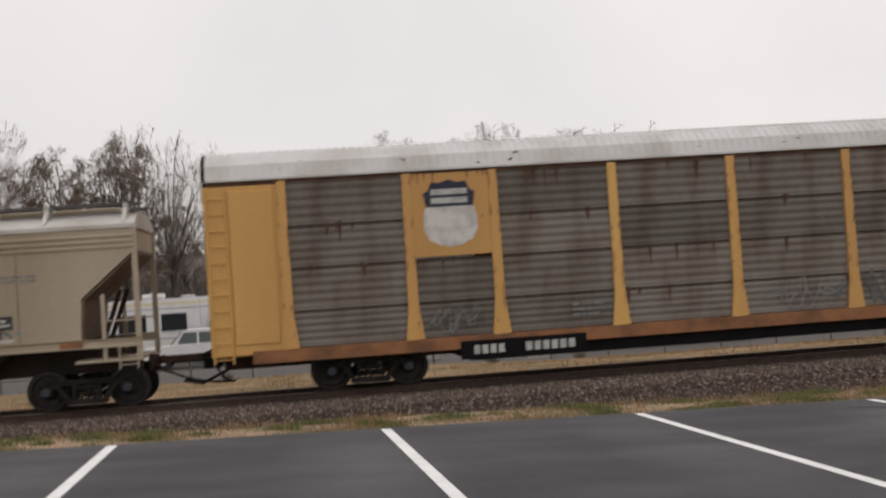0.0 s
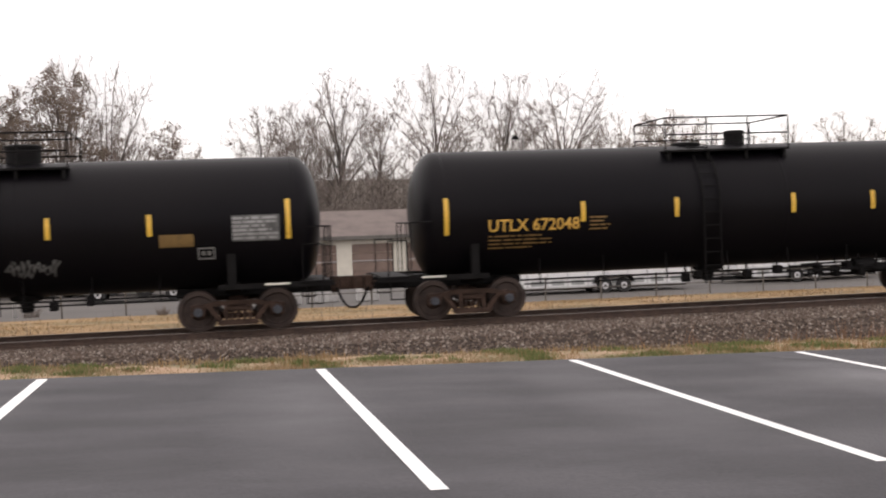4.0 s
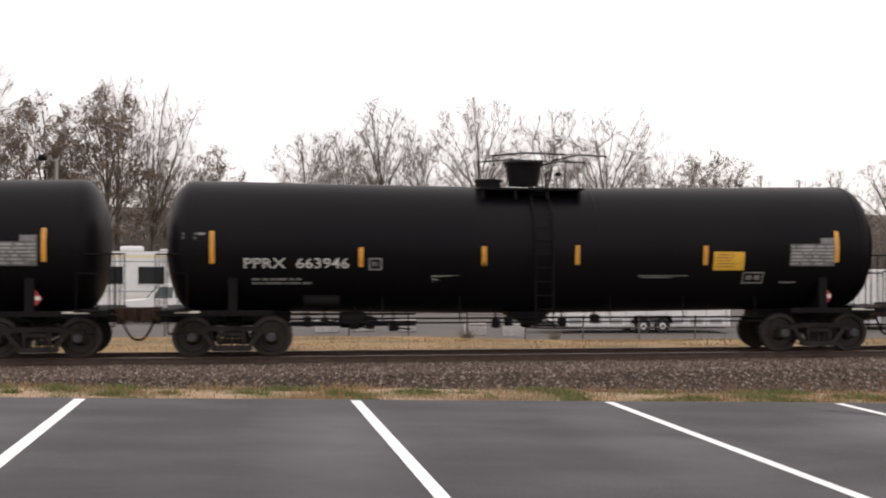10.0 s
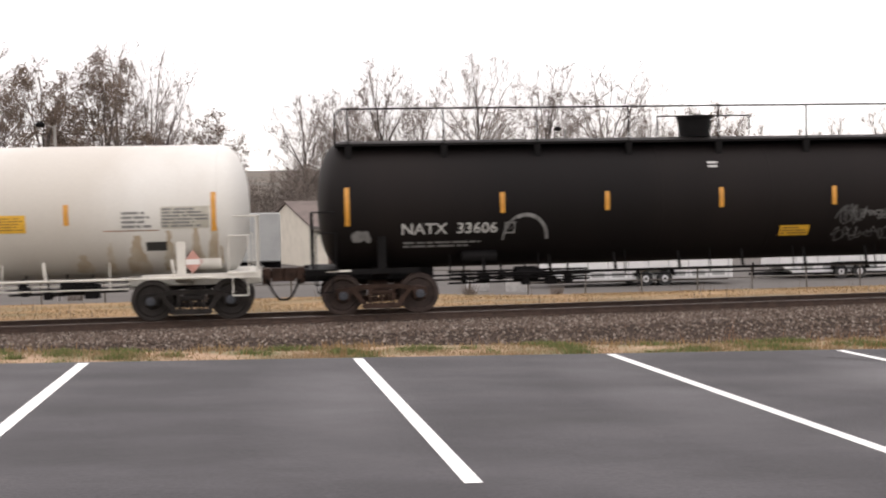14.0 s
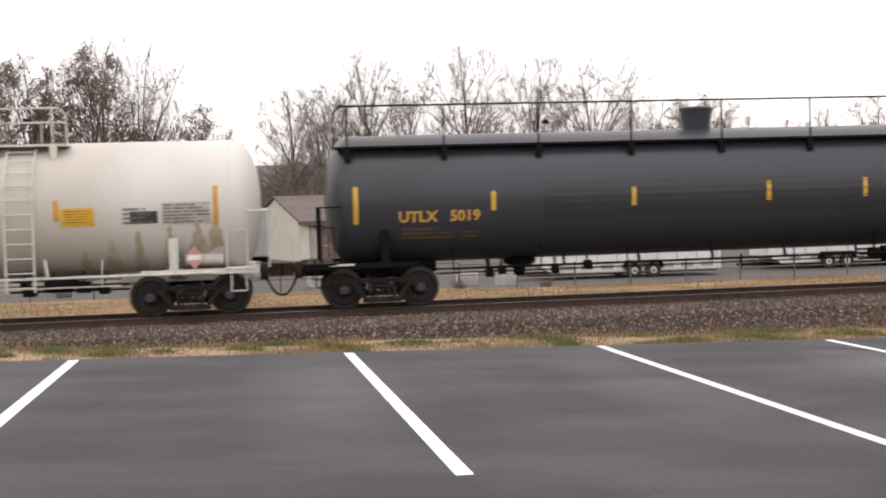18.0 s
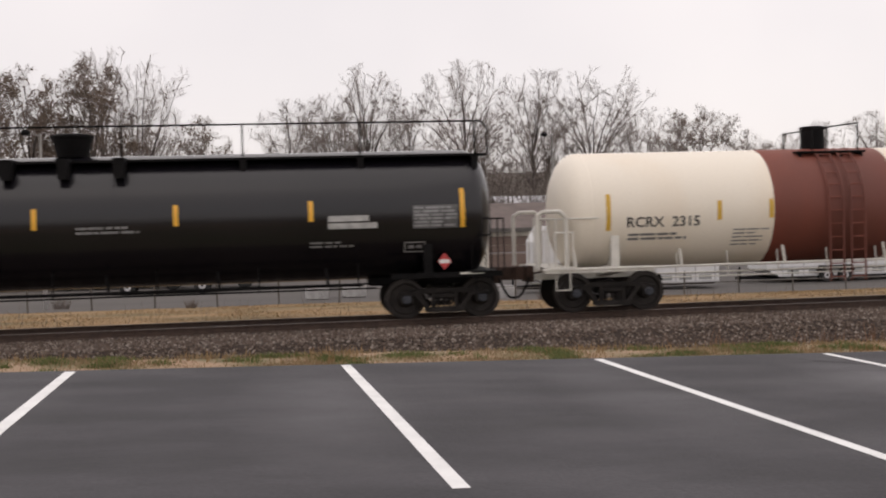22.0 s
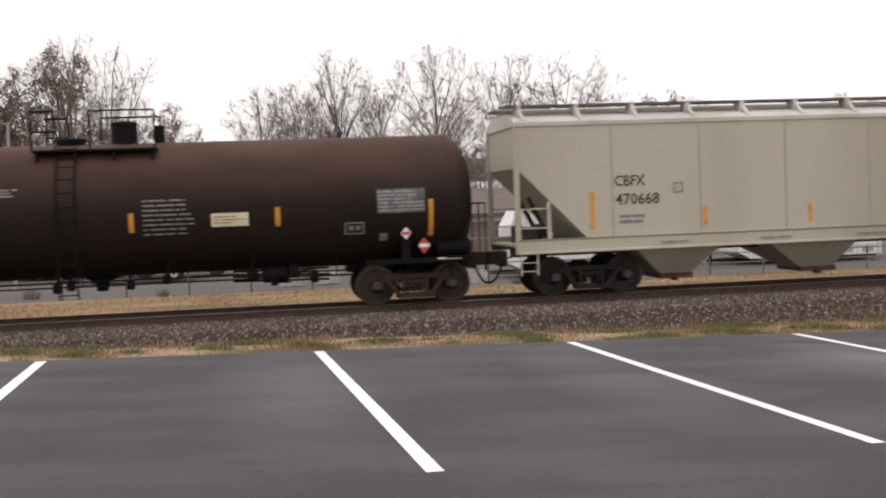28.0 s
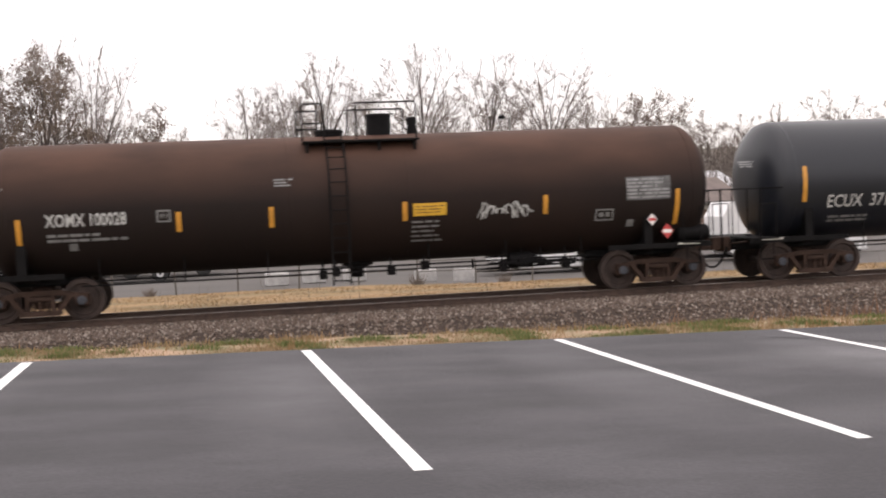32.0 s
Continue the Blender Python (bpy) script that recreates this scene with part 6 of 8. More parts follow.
def pprx(k, text, seed):
    c, htc, kn = place_of(k)
    car, side = tank_car("plain black tank car with white stencils and a flared valve bucket", c, htc, (-8.55, 8.55), kn, M_BLACK, "black", zc=2.43, bend=0.05)
    old = k == "G"             # the middle one is laid out a little differently
    reflectors(car, side, [(x, a, b) for x, (a, b) in zip((-7.45, -4.13, -1.3, 0.9, 4.0, 7.27) if old else (-7.33, -4.3, -1.0, 1.42, 3.93, 7.36), ((2.07, 2.94), (2.0, 2.44), (2.03, 2.47), (2.05, 2.5), (2.05, 2.5), (2.11, 2.98)))], M_REFL)
    lettering(car, side, text, -6.75 if old else -6.65, -4.4, 1.96, 2.2, M_STENCIL, 0.014)
    bars(car, side, -6.57, -5.0, 1.58, 1.76, 2, M_GREYTEXT, seed)
    frame_box(car, side, *((-3.95, -3.65) if old else (-4.15, -3.85)), 1.92, 2.2, M_GREYTEXT)
    bars(car, side, -2.5, -1.5, 1.6, 1.82, 3, M_GREYTEXT, seed + 1, gaps=0)
    bars(car, side, 1.1, 1.9, 1.78, 1.81, 1, M_GREYTEXT, seed + 2, gaps=0)
    bars(car, side, 2.4, 3.6, 1.73, 1.81, 2, M_GREYTEXT, seed + 3, gaps=0)
    sticker("warning_label", car, side, 4.2, 1.92, 4.96, 2.36, M_LABEL, "yellow warning label with unreadable lines")
    bars(car, lambda x, z: side(x, z) - 0.004, 4.27, 4.9, 1.97, 2.32, 5, M_DIMTEXT, seed, fill=0.3)
    frame_box(car, side, 4.95, 5.48, 1.6, 1.88, M_GREYTEXT)
    if k != "F":
        bars(car, side, 5.9, 6.5, 1.6, 1.66, 1, M_GREYTEXT, seed, gaps=0)
    data_panel(car, side, 6.1, 7.22, 2.02, 2.55)
    data_panel(car, side, 6.85, 7.22, 2.55, 2.7)
    placard(car, side, 7.12, 1.3, 0.2)
    sh = -0.3 if old else 0.0
    top_platform(car, -1.05 + sh, 1.45 + sh, 3.8, 4.62, M_FRAME, cage=False)
    z = 4.6
    for y in (-1.0, 1.0):
        bm = bmesh.new()
        for a, b in (((-1.1, z), (0.75, z + 0.05)), ((0.4, z - 0.1), (1.75, z + 0.02))):
            pipe(bm, [(a[0], y, a[1]), ((a[0] + b[0]) / 2, y, b[1] + 0.03), (b[0], y, b[1])], 0.02)
        for x in (-1.0, 0.72, 1.7):
            rod(bm, (x, y, 3.85), (x, y, z), 0.018)
        part("top_railing", bm, M_FRAME, car, "thin pipe railing beside the fittings")
    flip = -1 if k == "G" else 1
    can(car, "valve_bucket", 0.05 * flip + sh * 0.1, 0, 3.95, 4.53, 0.46, M_FRAME, 1.25, "flared black valve bucket")
    can(car, "manway", 0.95 * flip, 0, 3.88, 4.08, 0.32, M_FRAME, label="bolted manway cover")
    side_ladder(car, 0.1, 1.53, 2.43, 0.6, 0.42, M_FRAME)
    bm = bmesh.new()
    prism(bm, [(-0.7, 0.92), (-0.1, 0.6), (0.2, 0.6), (0.5, 0.92)], -0.55, 0.55)
    part("sump", bm, M_BLACK, car, "sloped bottom sump")
    under_valve(car, 0.0)
    brake_gear(car, -5.0)
    brake_rigging(car, -5.4, -3.1, seed)
    small_marks(car, side, -8.1, 2.6)


def stains(car, side, k):
    """Brown run-off on a white barrel: a wide band at one head and ragged smears low on the other end."""
    rnd = random.Random(ord(k))
    rows = [(-8.75 + rnd.uniform(-.05, .05), 1.2, 3.55, 0.5)] if k == "L" else []
    rows += [(u, 0.98 + rnd.uniform(0, .1), z1, rnd.uniform(0.2, 0.6)) for u, z1 in ((6.4, 1.5), (7.0, 1.75), (7.6, 1.9), (8.3, 2.0), (8.9, 2.05), (9.3, 2.3), (-9.2, 1.7), (-8.4, 1.5))]
    for x, z0, z1, w in rows:
        bm = bmesh.new()
        n = 12
        left, right = [], []
        for q in range(n + 1):
            u = q / n
            ww = w * (0.55 + 0.45 * math.sin(math.pi * min(1, u + 0.2))) * rnd.uniform(0.8, 1.15) * (1 - 0.55 * u)
            left.append(bm.verts.new((x - ww / 2 + rnd.uniform(-.03, .03), 0, z0 + (z1 - z0) * u)))
            right.append(bm.verts.new((x + ww / 2 + rnd.uniform(-.03, .03), 0, z0 + (z1 - z0) * u)))
        for q in range(n):
            bm.faces.new((left[q], right[q], right[q + 1], left[q + 1]))
        wrap(bm, side, rnd.uniform(0.0, 0.003))
        part("rust_stain", bm, M_STAIN, car, "brown run-off stain")


def build_train():
    autorack()
    hopper_beige()
    # three tank cars with yellow stencils
    car, side = utlx("C", "black tank car with yellow stencilled number", "UTLX 672048", (-7.65, 8.0), [(-7.0, 1.92, 2.78), (-3.74, 2.13, 2.6), (-1.43, 2.16, 2.62), (1.54, 2.16, 2.63), (3.62, 2.18, 2.63), (7.08, 2.0, 2.91)],
                     (-6.01, -3.83, 1.96, 2.25), (-1.51, 1.66), (0.47, 0.99, 4.25), -0.56, -0.58, [])
    data_panel(car, side, 5.65, 6.75, 2.02, 2.56)
    frame_box(car, side, 4.81, 5.25, 1.58, 1.85, M_GREYTEXT)
    bars(car, side, 4.2, 4.75, 1.65, 1.75, 1, M_DIMTEXT, 2)
    brake_gear(car, 7.1, 0.2)
    brake_rigging(car, 2.4, 4.7, 8)
    car, side = utlx("D", "black tank car with yellow number and chalky graffiti tags", "UTLX 672053", (-7.2, 8.1), [(-6.55, 2.04, 2.92), (-3.2, 2.18, 2.65), (-0.87, 2.18, 2.66), (2.1, 2.17, 2.64), (4.26, 2.16, 2.64), (7.3, 2.0, 2.9)],
                     (-5.51, -3.33, 2.0, 2.3), (-0.68, 2.53), (1.01, 1.81, 4.32), 0.3, 0.85, [])
    data_panel(car, side, 6.05, 7.1, 1.98, 2.56)
    sticker("warning_label", car, side, 4.46, 1.9, 5.21, 2.18, M_DIMTEXT, "faded yellow label")
    frame_box(car, side, 5.28, 5.66, 1.6, 1.87, M_GREYTEXT)
    scribble(car, side, -6.4, -5.5, 1.56, 2.05, M_STENCIL, 21, 0.05, 3)
    scribble(car, side, -3.0, -1.0, 1.3, 1.75, M_SPRAYW, 22, 0.045, 7)
    scribble(car, side, 1.1, 2.35, 1.3, 1.78, M_SPRAYG, 23, 0.045, 5)
    car, side = utlx("E", "black tank car with yellow number and a caged top platform", "UTLX 681850", (-6.75, 7.05), [(-6.0, 1.92, 2.79), (-2.83, 2.11, 2.57), (-0.74, 2.11, 2.57), (2.67, 2.12, 2.58), (5.99, 1.9, 2.79)],
                     (-5.2, -3.07, 1.87, 2.13), (-1.98, 1.23), (-1.36, -0.6, 4.3), 0.15, 0.05, [])
    bm = bmesh.new()
    for a, b, z in ((-2.1, -0.4, 4.5), (0.05, 1.0, 4.45)):
        for zz in (z, z - 0.25, z - 0.5):
            for y in (-1.15, 1.15):
                pipe(bm, [(a, y, zz), (b, y, zz)], 0.025)
    part("top_cage", bm, M_FRAME, car, "black bars of the top cage")
    data_panel(car, side, 4.69, 5.8, 1.93, 2.48)
    sticker("warning_label", car, side, 1.49, 1.55, 2.23, 1.9, M_LABEL, "yellow warning label with unreadable lines")
    bars(car, lambda x, z: side(x, z) - 0.004, 1.56, 2.16, 1.6, 1.86, 4, M_DIMTEXT, 5, fill=0.3)
    bars(car, side, -1.5, -0.8, 1.35, 1.6, 3, M_DIMTEXT, 6, fill=0.4)
    bars(car, side, 0.95, 1.25, 1.5, 1.65, 2, M_DIMTEXT, 8, fill=0.4)
    bars(car, side, 4.7, 5.5, 1.72, 1.82, 2, M_DIMTEXT, 7, fill=0.4)
    placard(car, side, 5.55, 1.32, 0.21, red=False)
    brake_gear(car, -5.0, 0.15)
    small_marks(car, side, -6.5, 2.85)
    # three alike cars
    pprx("F", "PPRX  663852", 1)
    pprx("G", "PPRX  663946", 2)
    pprx("H", "PPRX  663856", 3)
    # worn black car with a full-length walkway
    c, htc, kn = place_of("I")
    car, side = tank_car("worn black tank car with a full-length top walkway", c, htc, (-9.3, 9.75), kn, M_BLACK2, "rust", zc=2.48)
    reflectors(car, side, [(-8.68, 2.0, 2.87), (-5.11, 2.23, 2.7), (-2.63, 2.24, 2.68), (0.14, 2.25, 2.72), (2.95, 2.26, 2.7), (5.8, 2.25, 2.71), (8.85, 2.07, 2.97)], M_REFL)
    lettering(car, side, "NATX  33606", -7.44, -5.22, 1.77, 2.03, M_STENCIL, 0.015)
    bars(car, side, -7.4, -5.6, 1.45, 1.62, 2, M_GREYTEXT, 3)
    frame_box(car, side, -5.05, -4.8, 1.75, 2.02, M_GREYTEXT)
    bm = bmesh.new()
    for k in range(14):
        a, b = (math.pi * (1 - q / 14) for q in (k, k + 1))
        w = 0.07 if k > 4 else 0.04
        vs = [bm.verts.new((-4.55 + rr * 0.55 * math.cos(t), 0, 1.6 + rr * 0.62 * math.sin(t))) for t, rr in ((a, 1), (b, 1), (b, 1 - w * 2), (a, 1 - w * 2))]
        bm.faces.new(vs)
    wrap(bm, side)
    part("graffiti", bm, M_GREYTEXT, car, "chalky white arc")
    scribble(car, side, 2.95, 4.85, 1.75, 2.3, M_SPRAYG, 31, 0.04, 7)
    scribble(car, side, 2.9, 4.6, 1.35, 1.75, M_SPRAYG, 32, 0.03, 5)
    blobs(car, side, -8.55, -8.05, 1.5, 1.95, 3, M_GREYTEXT, 33, 0.16)
    bars(car, side, -0.11, 0.25, 3.18, 3.36, 2, M_STENCIL, 4)
    sticker("warning_label", car, side, 1.66, 1.53, 2.4, 1.78, M_LABEL, "weathered orange label")
    bars(car, lambda x, z: side(x, z) - 0.004, 1.72, 2.35, 1.56, 1.75, 3, M_DIMTEXT, 5, fill=0.4)
    frame_box(car, side, 6.3, 6.85, 1.5, 1.75, M_GREYTEXT)
    bars(car, side, 6.75, 7.6, 2.1, 2.55, 4, M_GREYTEXT, 6)
    blobs(car, side, 6.95, 7.55, 1.6, 1.95, 3, M_GREENT, 34, 0.2)
    data_panel(car, side, 7.78, 8.77, 2.1, 2.62)
    placard(car, side, 8.1, 1.48, 0.22)
    long_walk(car, -8.9, 9.4, 3.83, 4.68, M_FRAME, 9, -0.8)
    can(car, "valve_housing", 0.05, 0, 4.0, 4.5, 0.42, M_FRAME, 1.1, label="flared black valve housing")
    pipes = bmesh.new()
    pipe(pipes, [(-1.2, -0.9, 4.0), (-1.2, -0.9, 4.45), (1.1, -0.9, 4.45), (1.1, -0.9, 4.0)], 0.02)
    part("top_guard", pipes, M_FRAME, car, "pipe guard at the valve housing")
    lower_pipe(car, -6.3, 6.3, M_FRAME, 0.82, -1.2, 8)
    brake_rigging(car, -6.0, -3.2, 9)
    brake_gear(car, -5.6)
    # two white cars and the slate grey car between them
    for k, text, grime in (("J", "TILX 303509", 0), ("L", "TILX 303504", 1)):
        c, htc, kn = place_of(k)
        car, side = tank_car("dirty white tank car with " + ("teal and red graffiti tags" if grime else "black graffiti scrawls"), c, htc, (-9.75, 10.05) if not grime else (-9.6, 10.3), kn, M_WHITE, "black", zc=2.44, trim=M_SAFETY, white_strip=False)
        lettering(car, side, text, -8.06, -6.0, 2.0, 2.32, M_STENCILK, 0.01)
        bars(car, side, -7.9, -6.5, 1.68, 1.85, 2, M_GREYTEXT, 3)
        frame_box(car, side, -5.75, -5.45, 1.95, 2.25, M_GREYTEXT)
        lower_pipe(car, -9.0, 9.2, M_SAFETY, 0.93, -1.42, 7)
        placard(car, side, 8.8, 1.28, 0.27, faded=True)
        data_panel(car, side, 8.15, 9.2, 2.04, 2.53, step=False)
        sticker("warning_label", car, side, *((5.97, 2.06, 6.69, 2.46) if grime else (4.58, 2.01, 5.26, 2.4)), M_LABEL, "yellow warning label")
        bars(car, lambda x, z: side(x, z) - 0.004, *((6.05, 6.6, 2.12, 2.42) if grime else (4.65, 5.2, 2.05, 2.36)), 5, M_DIMTEXT, 4, fill=0.3)
        bars(car, side, 7.3, 8.0, 2.05, 2.45, 4, M_GREYTEXT, 5)
        sticker("inspection_panel", car, side, *((7.45, 2.08, 8.05, 2.35) if grime else (7.8, 1.55, 8.25, 1.75)), M_STENCILK, "small black stencil panel")
        stains(car, tank_side(1.53, 2.44, 0.004, (-9.6, 10.05)), k)
        under_valve(car, 3.5)
        if grime:
            reflectors(car, side, [(-8.86, 1.92, 2.79), (-5.83, 2.09, 2.53), (-3.06, 2.14, 2.6), (-0.41, 2.16, 2.61), (2.92, 2.17, 2.64), (5.88, 2.18, 2.64), (9.32, 2.0, 2.88)], M_REFL)
            long_walk(car, -0.8, 6.1, 3.86, 4.7, M_SAFETY, 6, -0.75, True)
            can(car, "valve_dome", 0.2, 0, 3.9, 4.5, 0.42, M_WHITE, label="white valve dome")
            ladder(car, [(5.1, -1.62, 0.65), (5.1, -1.62, 2.44)] + [(5.1, -1.62 * math.cos(a), 2.44 + 1.62 * math.sin(a)) for a in np.linspace(0.2, 1.1, 6)], 0.6, M_SAFETY)
            scribble(car, side, -3.1, -1.65, 1.8, 2.2, M_GREENT, 41, 0.05, 5)
            scribble(car, side, -0.66, 0.66, 1.64, 1.95, M_SPRAYR, 42, 0.04, 6)
            blobs(car, side, 1.0, 1.95, 2.02, 2.42, 5, M_SPRAYT, 43, 0.17)
            scribble(car, side, 0.95, 2.0, 2.0, 2.45, M_GREENT, 44, 0.04, 4)
            scribble(car, side, 3.05, 4.6, 1.62, 1.95, M_SPRAYK, 45, 0.05, 7)
            blobs(car, tank_side(1.53, 2.44, 0.006), -6.9, -6.5, 3.35, 3.6, 2, M_SILLRUST, 46, 0.16)
            blobs(car, tank_side(1.53, 2.44, 0.006), -5.1, -3.9, 3.55, 3.75, 4, M_CREAM, 47, 0.25)
        else:
            reflectors(car, side, [(-8.99, 1.97, 2.85), (-5.85, 2.21, 2.68), (-2.35, 2.18, 2.64), (0.72, 2.14, 2.57), (3.59, 2.13, 2.58), (6.12, 2.15, 2.61), (9.3, 1.97, 2.84)], M_REFL)
            long_walk(car, -5.1, 1.3, 3.86, 4.7, M_SAFETY, 6, -0.75, True)
            can(car, "valve_dome", 0.1, 0, 3.9, 4.55, 0.42, M_WHITE, label="white valve dome")
            ladder(car, [(-4.8, -1.62, 0.65), (-4.8, -1.62, 2.44)] + [(-4.8, -1.62 * math.cos(a), 2.44 + 1.62 * math.sin(a)) for a in np.linspace(0.2, 1.1, 6)], 0.6, M_SAFETY)
            scribble(car, side, -4.1, -3.1, 1.7, 2.35, M_SPRAYK, 48, 0.035, 5)
            scribble(car, side, 1.9, 4.2, 1.42, 2.1, M_SPRAYK, 49, 0.055, 6)
            sticker("rust_patch", car, side, 6.9, 2.0, 8.1, 2.02, M_SILLRUST, "thin rusty streak")
        brake_gear(car, 9.0, 0.15, M_SAFETY)
        brake_rigging(car, 5.0, 7.0, ord(k))
    c, htc, kn = place_of("K")
    car, side = tank_car("dark slate-grey tank car with a full-length top walkway", c, htc, (-9.2, 9.75), kn, M_SLATEB, "black", zc=2.46)
    reflectors(car, side, [(-8.56, 1.9, 2.75), (-5.38, 2.13, 2.57), (-2.03, 2.15, 2.58), (1.3, 2.17, 2.63), (3.75, 2.19, 2.64), (5.95, 2.2, 2.65), (8.85, 2.0, 2.88)], M_REFL2)
    lettering(car, side, "UTLX   5019", -7.58, -5.69, 1.9, 2.17, M_STENCILY, 0.03)
    bars(car, side, -7.5, -6.3, 1.5, 1.8, 3, M_DIMTEXT, 2, fill=0.4)
    bars(car, side, -6.1, -5.6, 1.5, 1.7, 2, M_DIMTEXT, 3, fill=0.4)
    # horizontal band reflected in the glossy barrel, painted on as a darker sheet
    sticker("repaint_patch", car, side, -4.2, 1.9, 4.5, 2.75, mat("slate_band_reflection", (0.029, 0.0305, 0.037), 0.36, var=0.1, scale=1), "slightly darker patch, a band reflection put into the colour")
    data_panel(car, side, 7.04, 8.12, 2.07, 2.6)
    sticker("inspection_panel", car, side, 6.1, 2.02, 6.95, 2.42, M_STENCILK, "small black stencil panel")
    bars(car, lambda x, z: side(x, z) - 0.004, 5.75, 7.0, 2.3, 2.6, 3, M_STENCIL, 5)
    sticker("warning_label", car, side, 5.19, 1.56, 5.86, 1.88, mat("dull_yellow_label", (0.4, 0.27, 0.04), 0.5, var=0.1), "dull yellow label")
    frame_box(car, side, 7.05, 7.55, 1.62, 1.88, M_GREYTEXT)
    placard(car, side, 8.3, 1.33, 0.21)
    long_walk(car, -9.0, 9.5, 3.63, 4.6, M_FRAME, 9, -0.98)
    can(car, "valve_housing", 0.1, 0, 3.9, 4.5, 0.4, M_SLATEB, 1.25, label="dark grey flared valve housing")
    lower_pipe(car, -6.3, 6.3, M_FRAME, 0.8, -1.2, 7)
    brake_gear(car, 8.8)
    brake_rigging(car, 4.2, 6.4, 5)
    under_valve(car, -4.5)
    # cream car with a red-brown band
    c, htc, kn = place_of("M")
    car, side = tank_car("cream tank car with a wide red-brown middle band", c, htc, (-6.65, 6.95), kn, M_CREAM, "black", r=1.44, zc=2.32, trim=M_SAFETY, white_strip=False)
    bm = bmesh.new()
    lathe(bm, [(-1.48, 1.441), (-1.47, 1.447), (1.67, 1.447), (1.68, 1.441)], 56, "x", (0, 0, 2.32))
    part("band", bm, M_OXIDE, car, "red-brown painted band", smooth=40)
    reflectors(car, side, [(-5.59, 1.86, 2.72), (-2.86, 2.05, 2.51), (-1.56, 2.07, 2.52), (2.22, 2.09, 2.55), (5.9, 1.9, 2.76)], M_REFL2)
    lettering(car, side, "RCRX  2315", -5.14, -3.35, 1.92, 2.17, M_STENCILK, 0.015)
    bars(car, side, -5.1, -3.4, 1.6, 1.8, 2, M_GREYTEXT, 3)
    bars(car, side, -2.5, -1.6, 1.4, 1.85, 5, M_GREYTEXT, 4, fill=0.35)
    sticker("warning_label", car, side, 2.4, 2.02, 3.15, 2.26, M_LABEL, "yellow warning label")
    bars(car, lambda x, z: side(x, z) - 0.004, 2.46, 3.1, 2.06, 2.22, 3, M_STENCILK, 4, fill=0.35)
    bars(car, side, 2.2, 3.0, 1.6, 1.75, 2, M_GREYTEXT, 5, fill=0.4)
    data_panel(car, side, 4.77, 5.77, 1.92, 2.48, step=False)
    bars(car, side, 3.4, 4.6, 1.75, 1.95, 2, M_GREYTEXT, 6)
    sticker("inspection_panel", car, side, 4.2, 1.5, 4.6, 1.72, M_STENCILK, "small black stencil panel")
    placard(car, side, 5.1, 1.55, 0.14, red=False)
    can(car, "pressure_dome", 0.2, 0, 3.65, 4.3, 0.3, M_FRAME, label="black pressure dome")
    top_platform(car, -0.6, 1.2, 3.62, 4.3, M_FRAME, 0.55, cage=False)
    for y in (-0.8, 0.8):
        bm = bmesh.new()
        pipe(bm, [(-0.2, y, 3.65), (-0.2, y, 4.2), (1.0, y, 4.35), (1.0, y, 3.65)], 0.02)
        part("top_railing", bm, M_FRAME, car, "thin pipe railing at the dome")
    for x in (0.05, 0.6):
        ladder(car, [(x, -1.53, 0.5), (x, -1.53, 2.3)] + [(x, -1.53 * math.cos(a), 2.32 + 1.53 * math.sin(a)) for a in np.linspace(0.2, 1.15, 6)], 0.35, M_OXIDE)
    lower_pipe(car, -7.2, 7.3, M_SAFETY, 0.98, -1.42, 6)
    bm = bmesh.new()
    lathe(bm, [(5.75, 0.07), (5.82, 0.08), (5.9, 0.17), (6.6, 0.17), (6.68, 0.08), (6.75, 0.07)], 16, "x", (0, -1.2, 1.2))
    part("air_reservoir", bm, M_SAFETY, car, "white cylindrical air reservoir", smooth=40)
    for s in (-1, 1):
        bm = bmesh.new()
        e = 7.35 if s > 0 else -7.3
        for y in (-1.35, 1.35):
            pipe(bm, [(e, y, 1.0), (e, y, 2.25), (e - s * 0.15, y, 2.35), (e - s * 0.55, y, 2.35), (e - s * 0.7, y, 2.2), (e - s * 0.7, y, 1.0)], 0.05)
        part("end_guard", bm, M_SAFETY, car, "thick white end guard rail")
    # two alike black cars with walkways
    for k, text in (("N", "TILX  309757"), ("O", "TILX  309777")):
        c, htc, kn = place_of(k)
        car, side = tank_car("glossy black tank car with a full-length walkway and white number", c, htc, (-9.6, 10.05), kn, M_BLACKG, "black", zc=2.38)
        reflectors(car, side, [(-8.93, 2.0, 2.45), (-3.3, 2.23, 2.69), (-0.27, 2.24, 2.71), (2.76, 2.25, 2.72), (5.74, 2.27, 2.73), (9.2, 2.05, 2.95)], mat("gold_reflector", (0.8, 0.42, 0.04), 0.35, var=0.08))
        lettering(car, side, text, -8.12, -6.09, 2.05, 2.33, M_STENCIL, 0.02)
        bars(car, side, -8.05, -6.4, 1.7, 1.92, 2, M_GREYTEXT, 3)
        frame_box(car, side, -5.85, -5.55, 2.08, 2.35, M_GREYTEXT)
        bars(car, side, 0.6, 2.2, 2.1, 2.3, 2, M_GREYTEXT, 4)
        bars(car, side, 6.12, 7.43, 2.07, 2.4, 2, M_STENCIL, 5, gaps=0, fill=0.8)
        bars(car, side, 5.7, 6.7, 1.65, 1.82, 2, M_GREYTEXT, 6)
        data_panel(car, side, 8.05, 9.1, 2.05, 2.58)
        frame_box(car, side, 7.85, 8.35, 1.5, 1.75, M_GREYTEXT)
        placard(car, side, 8.79, 1.27, 0.2)
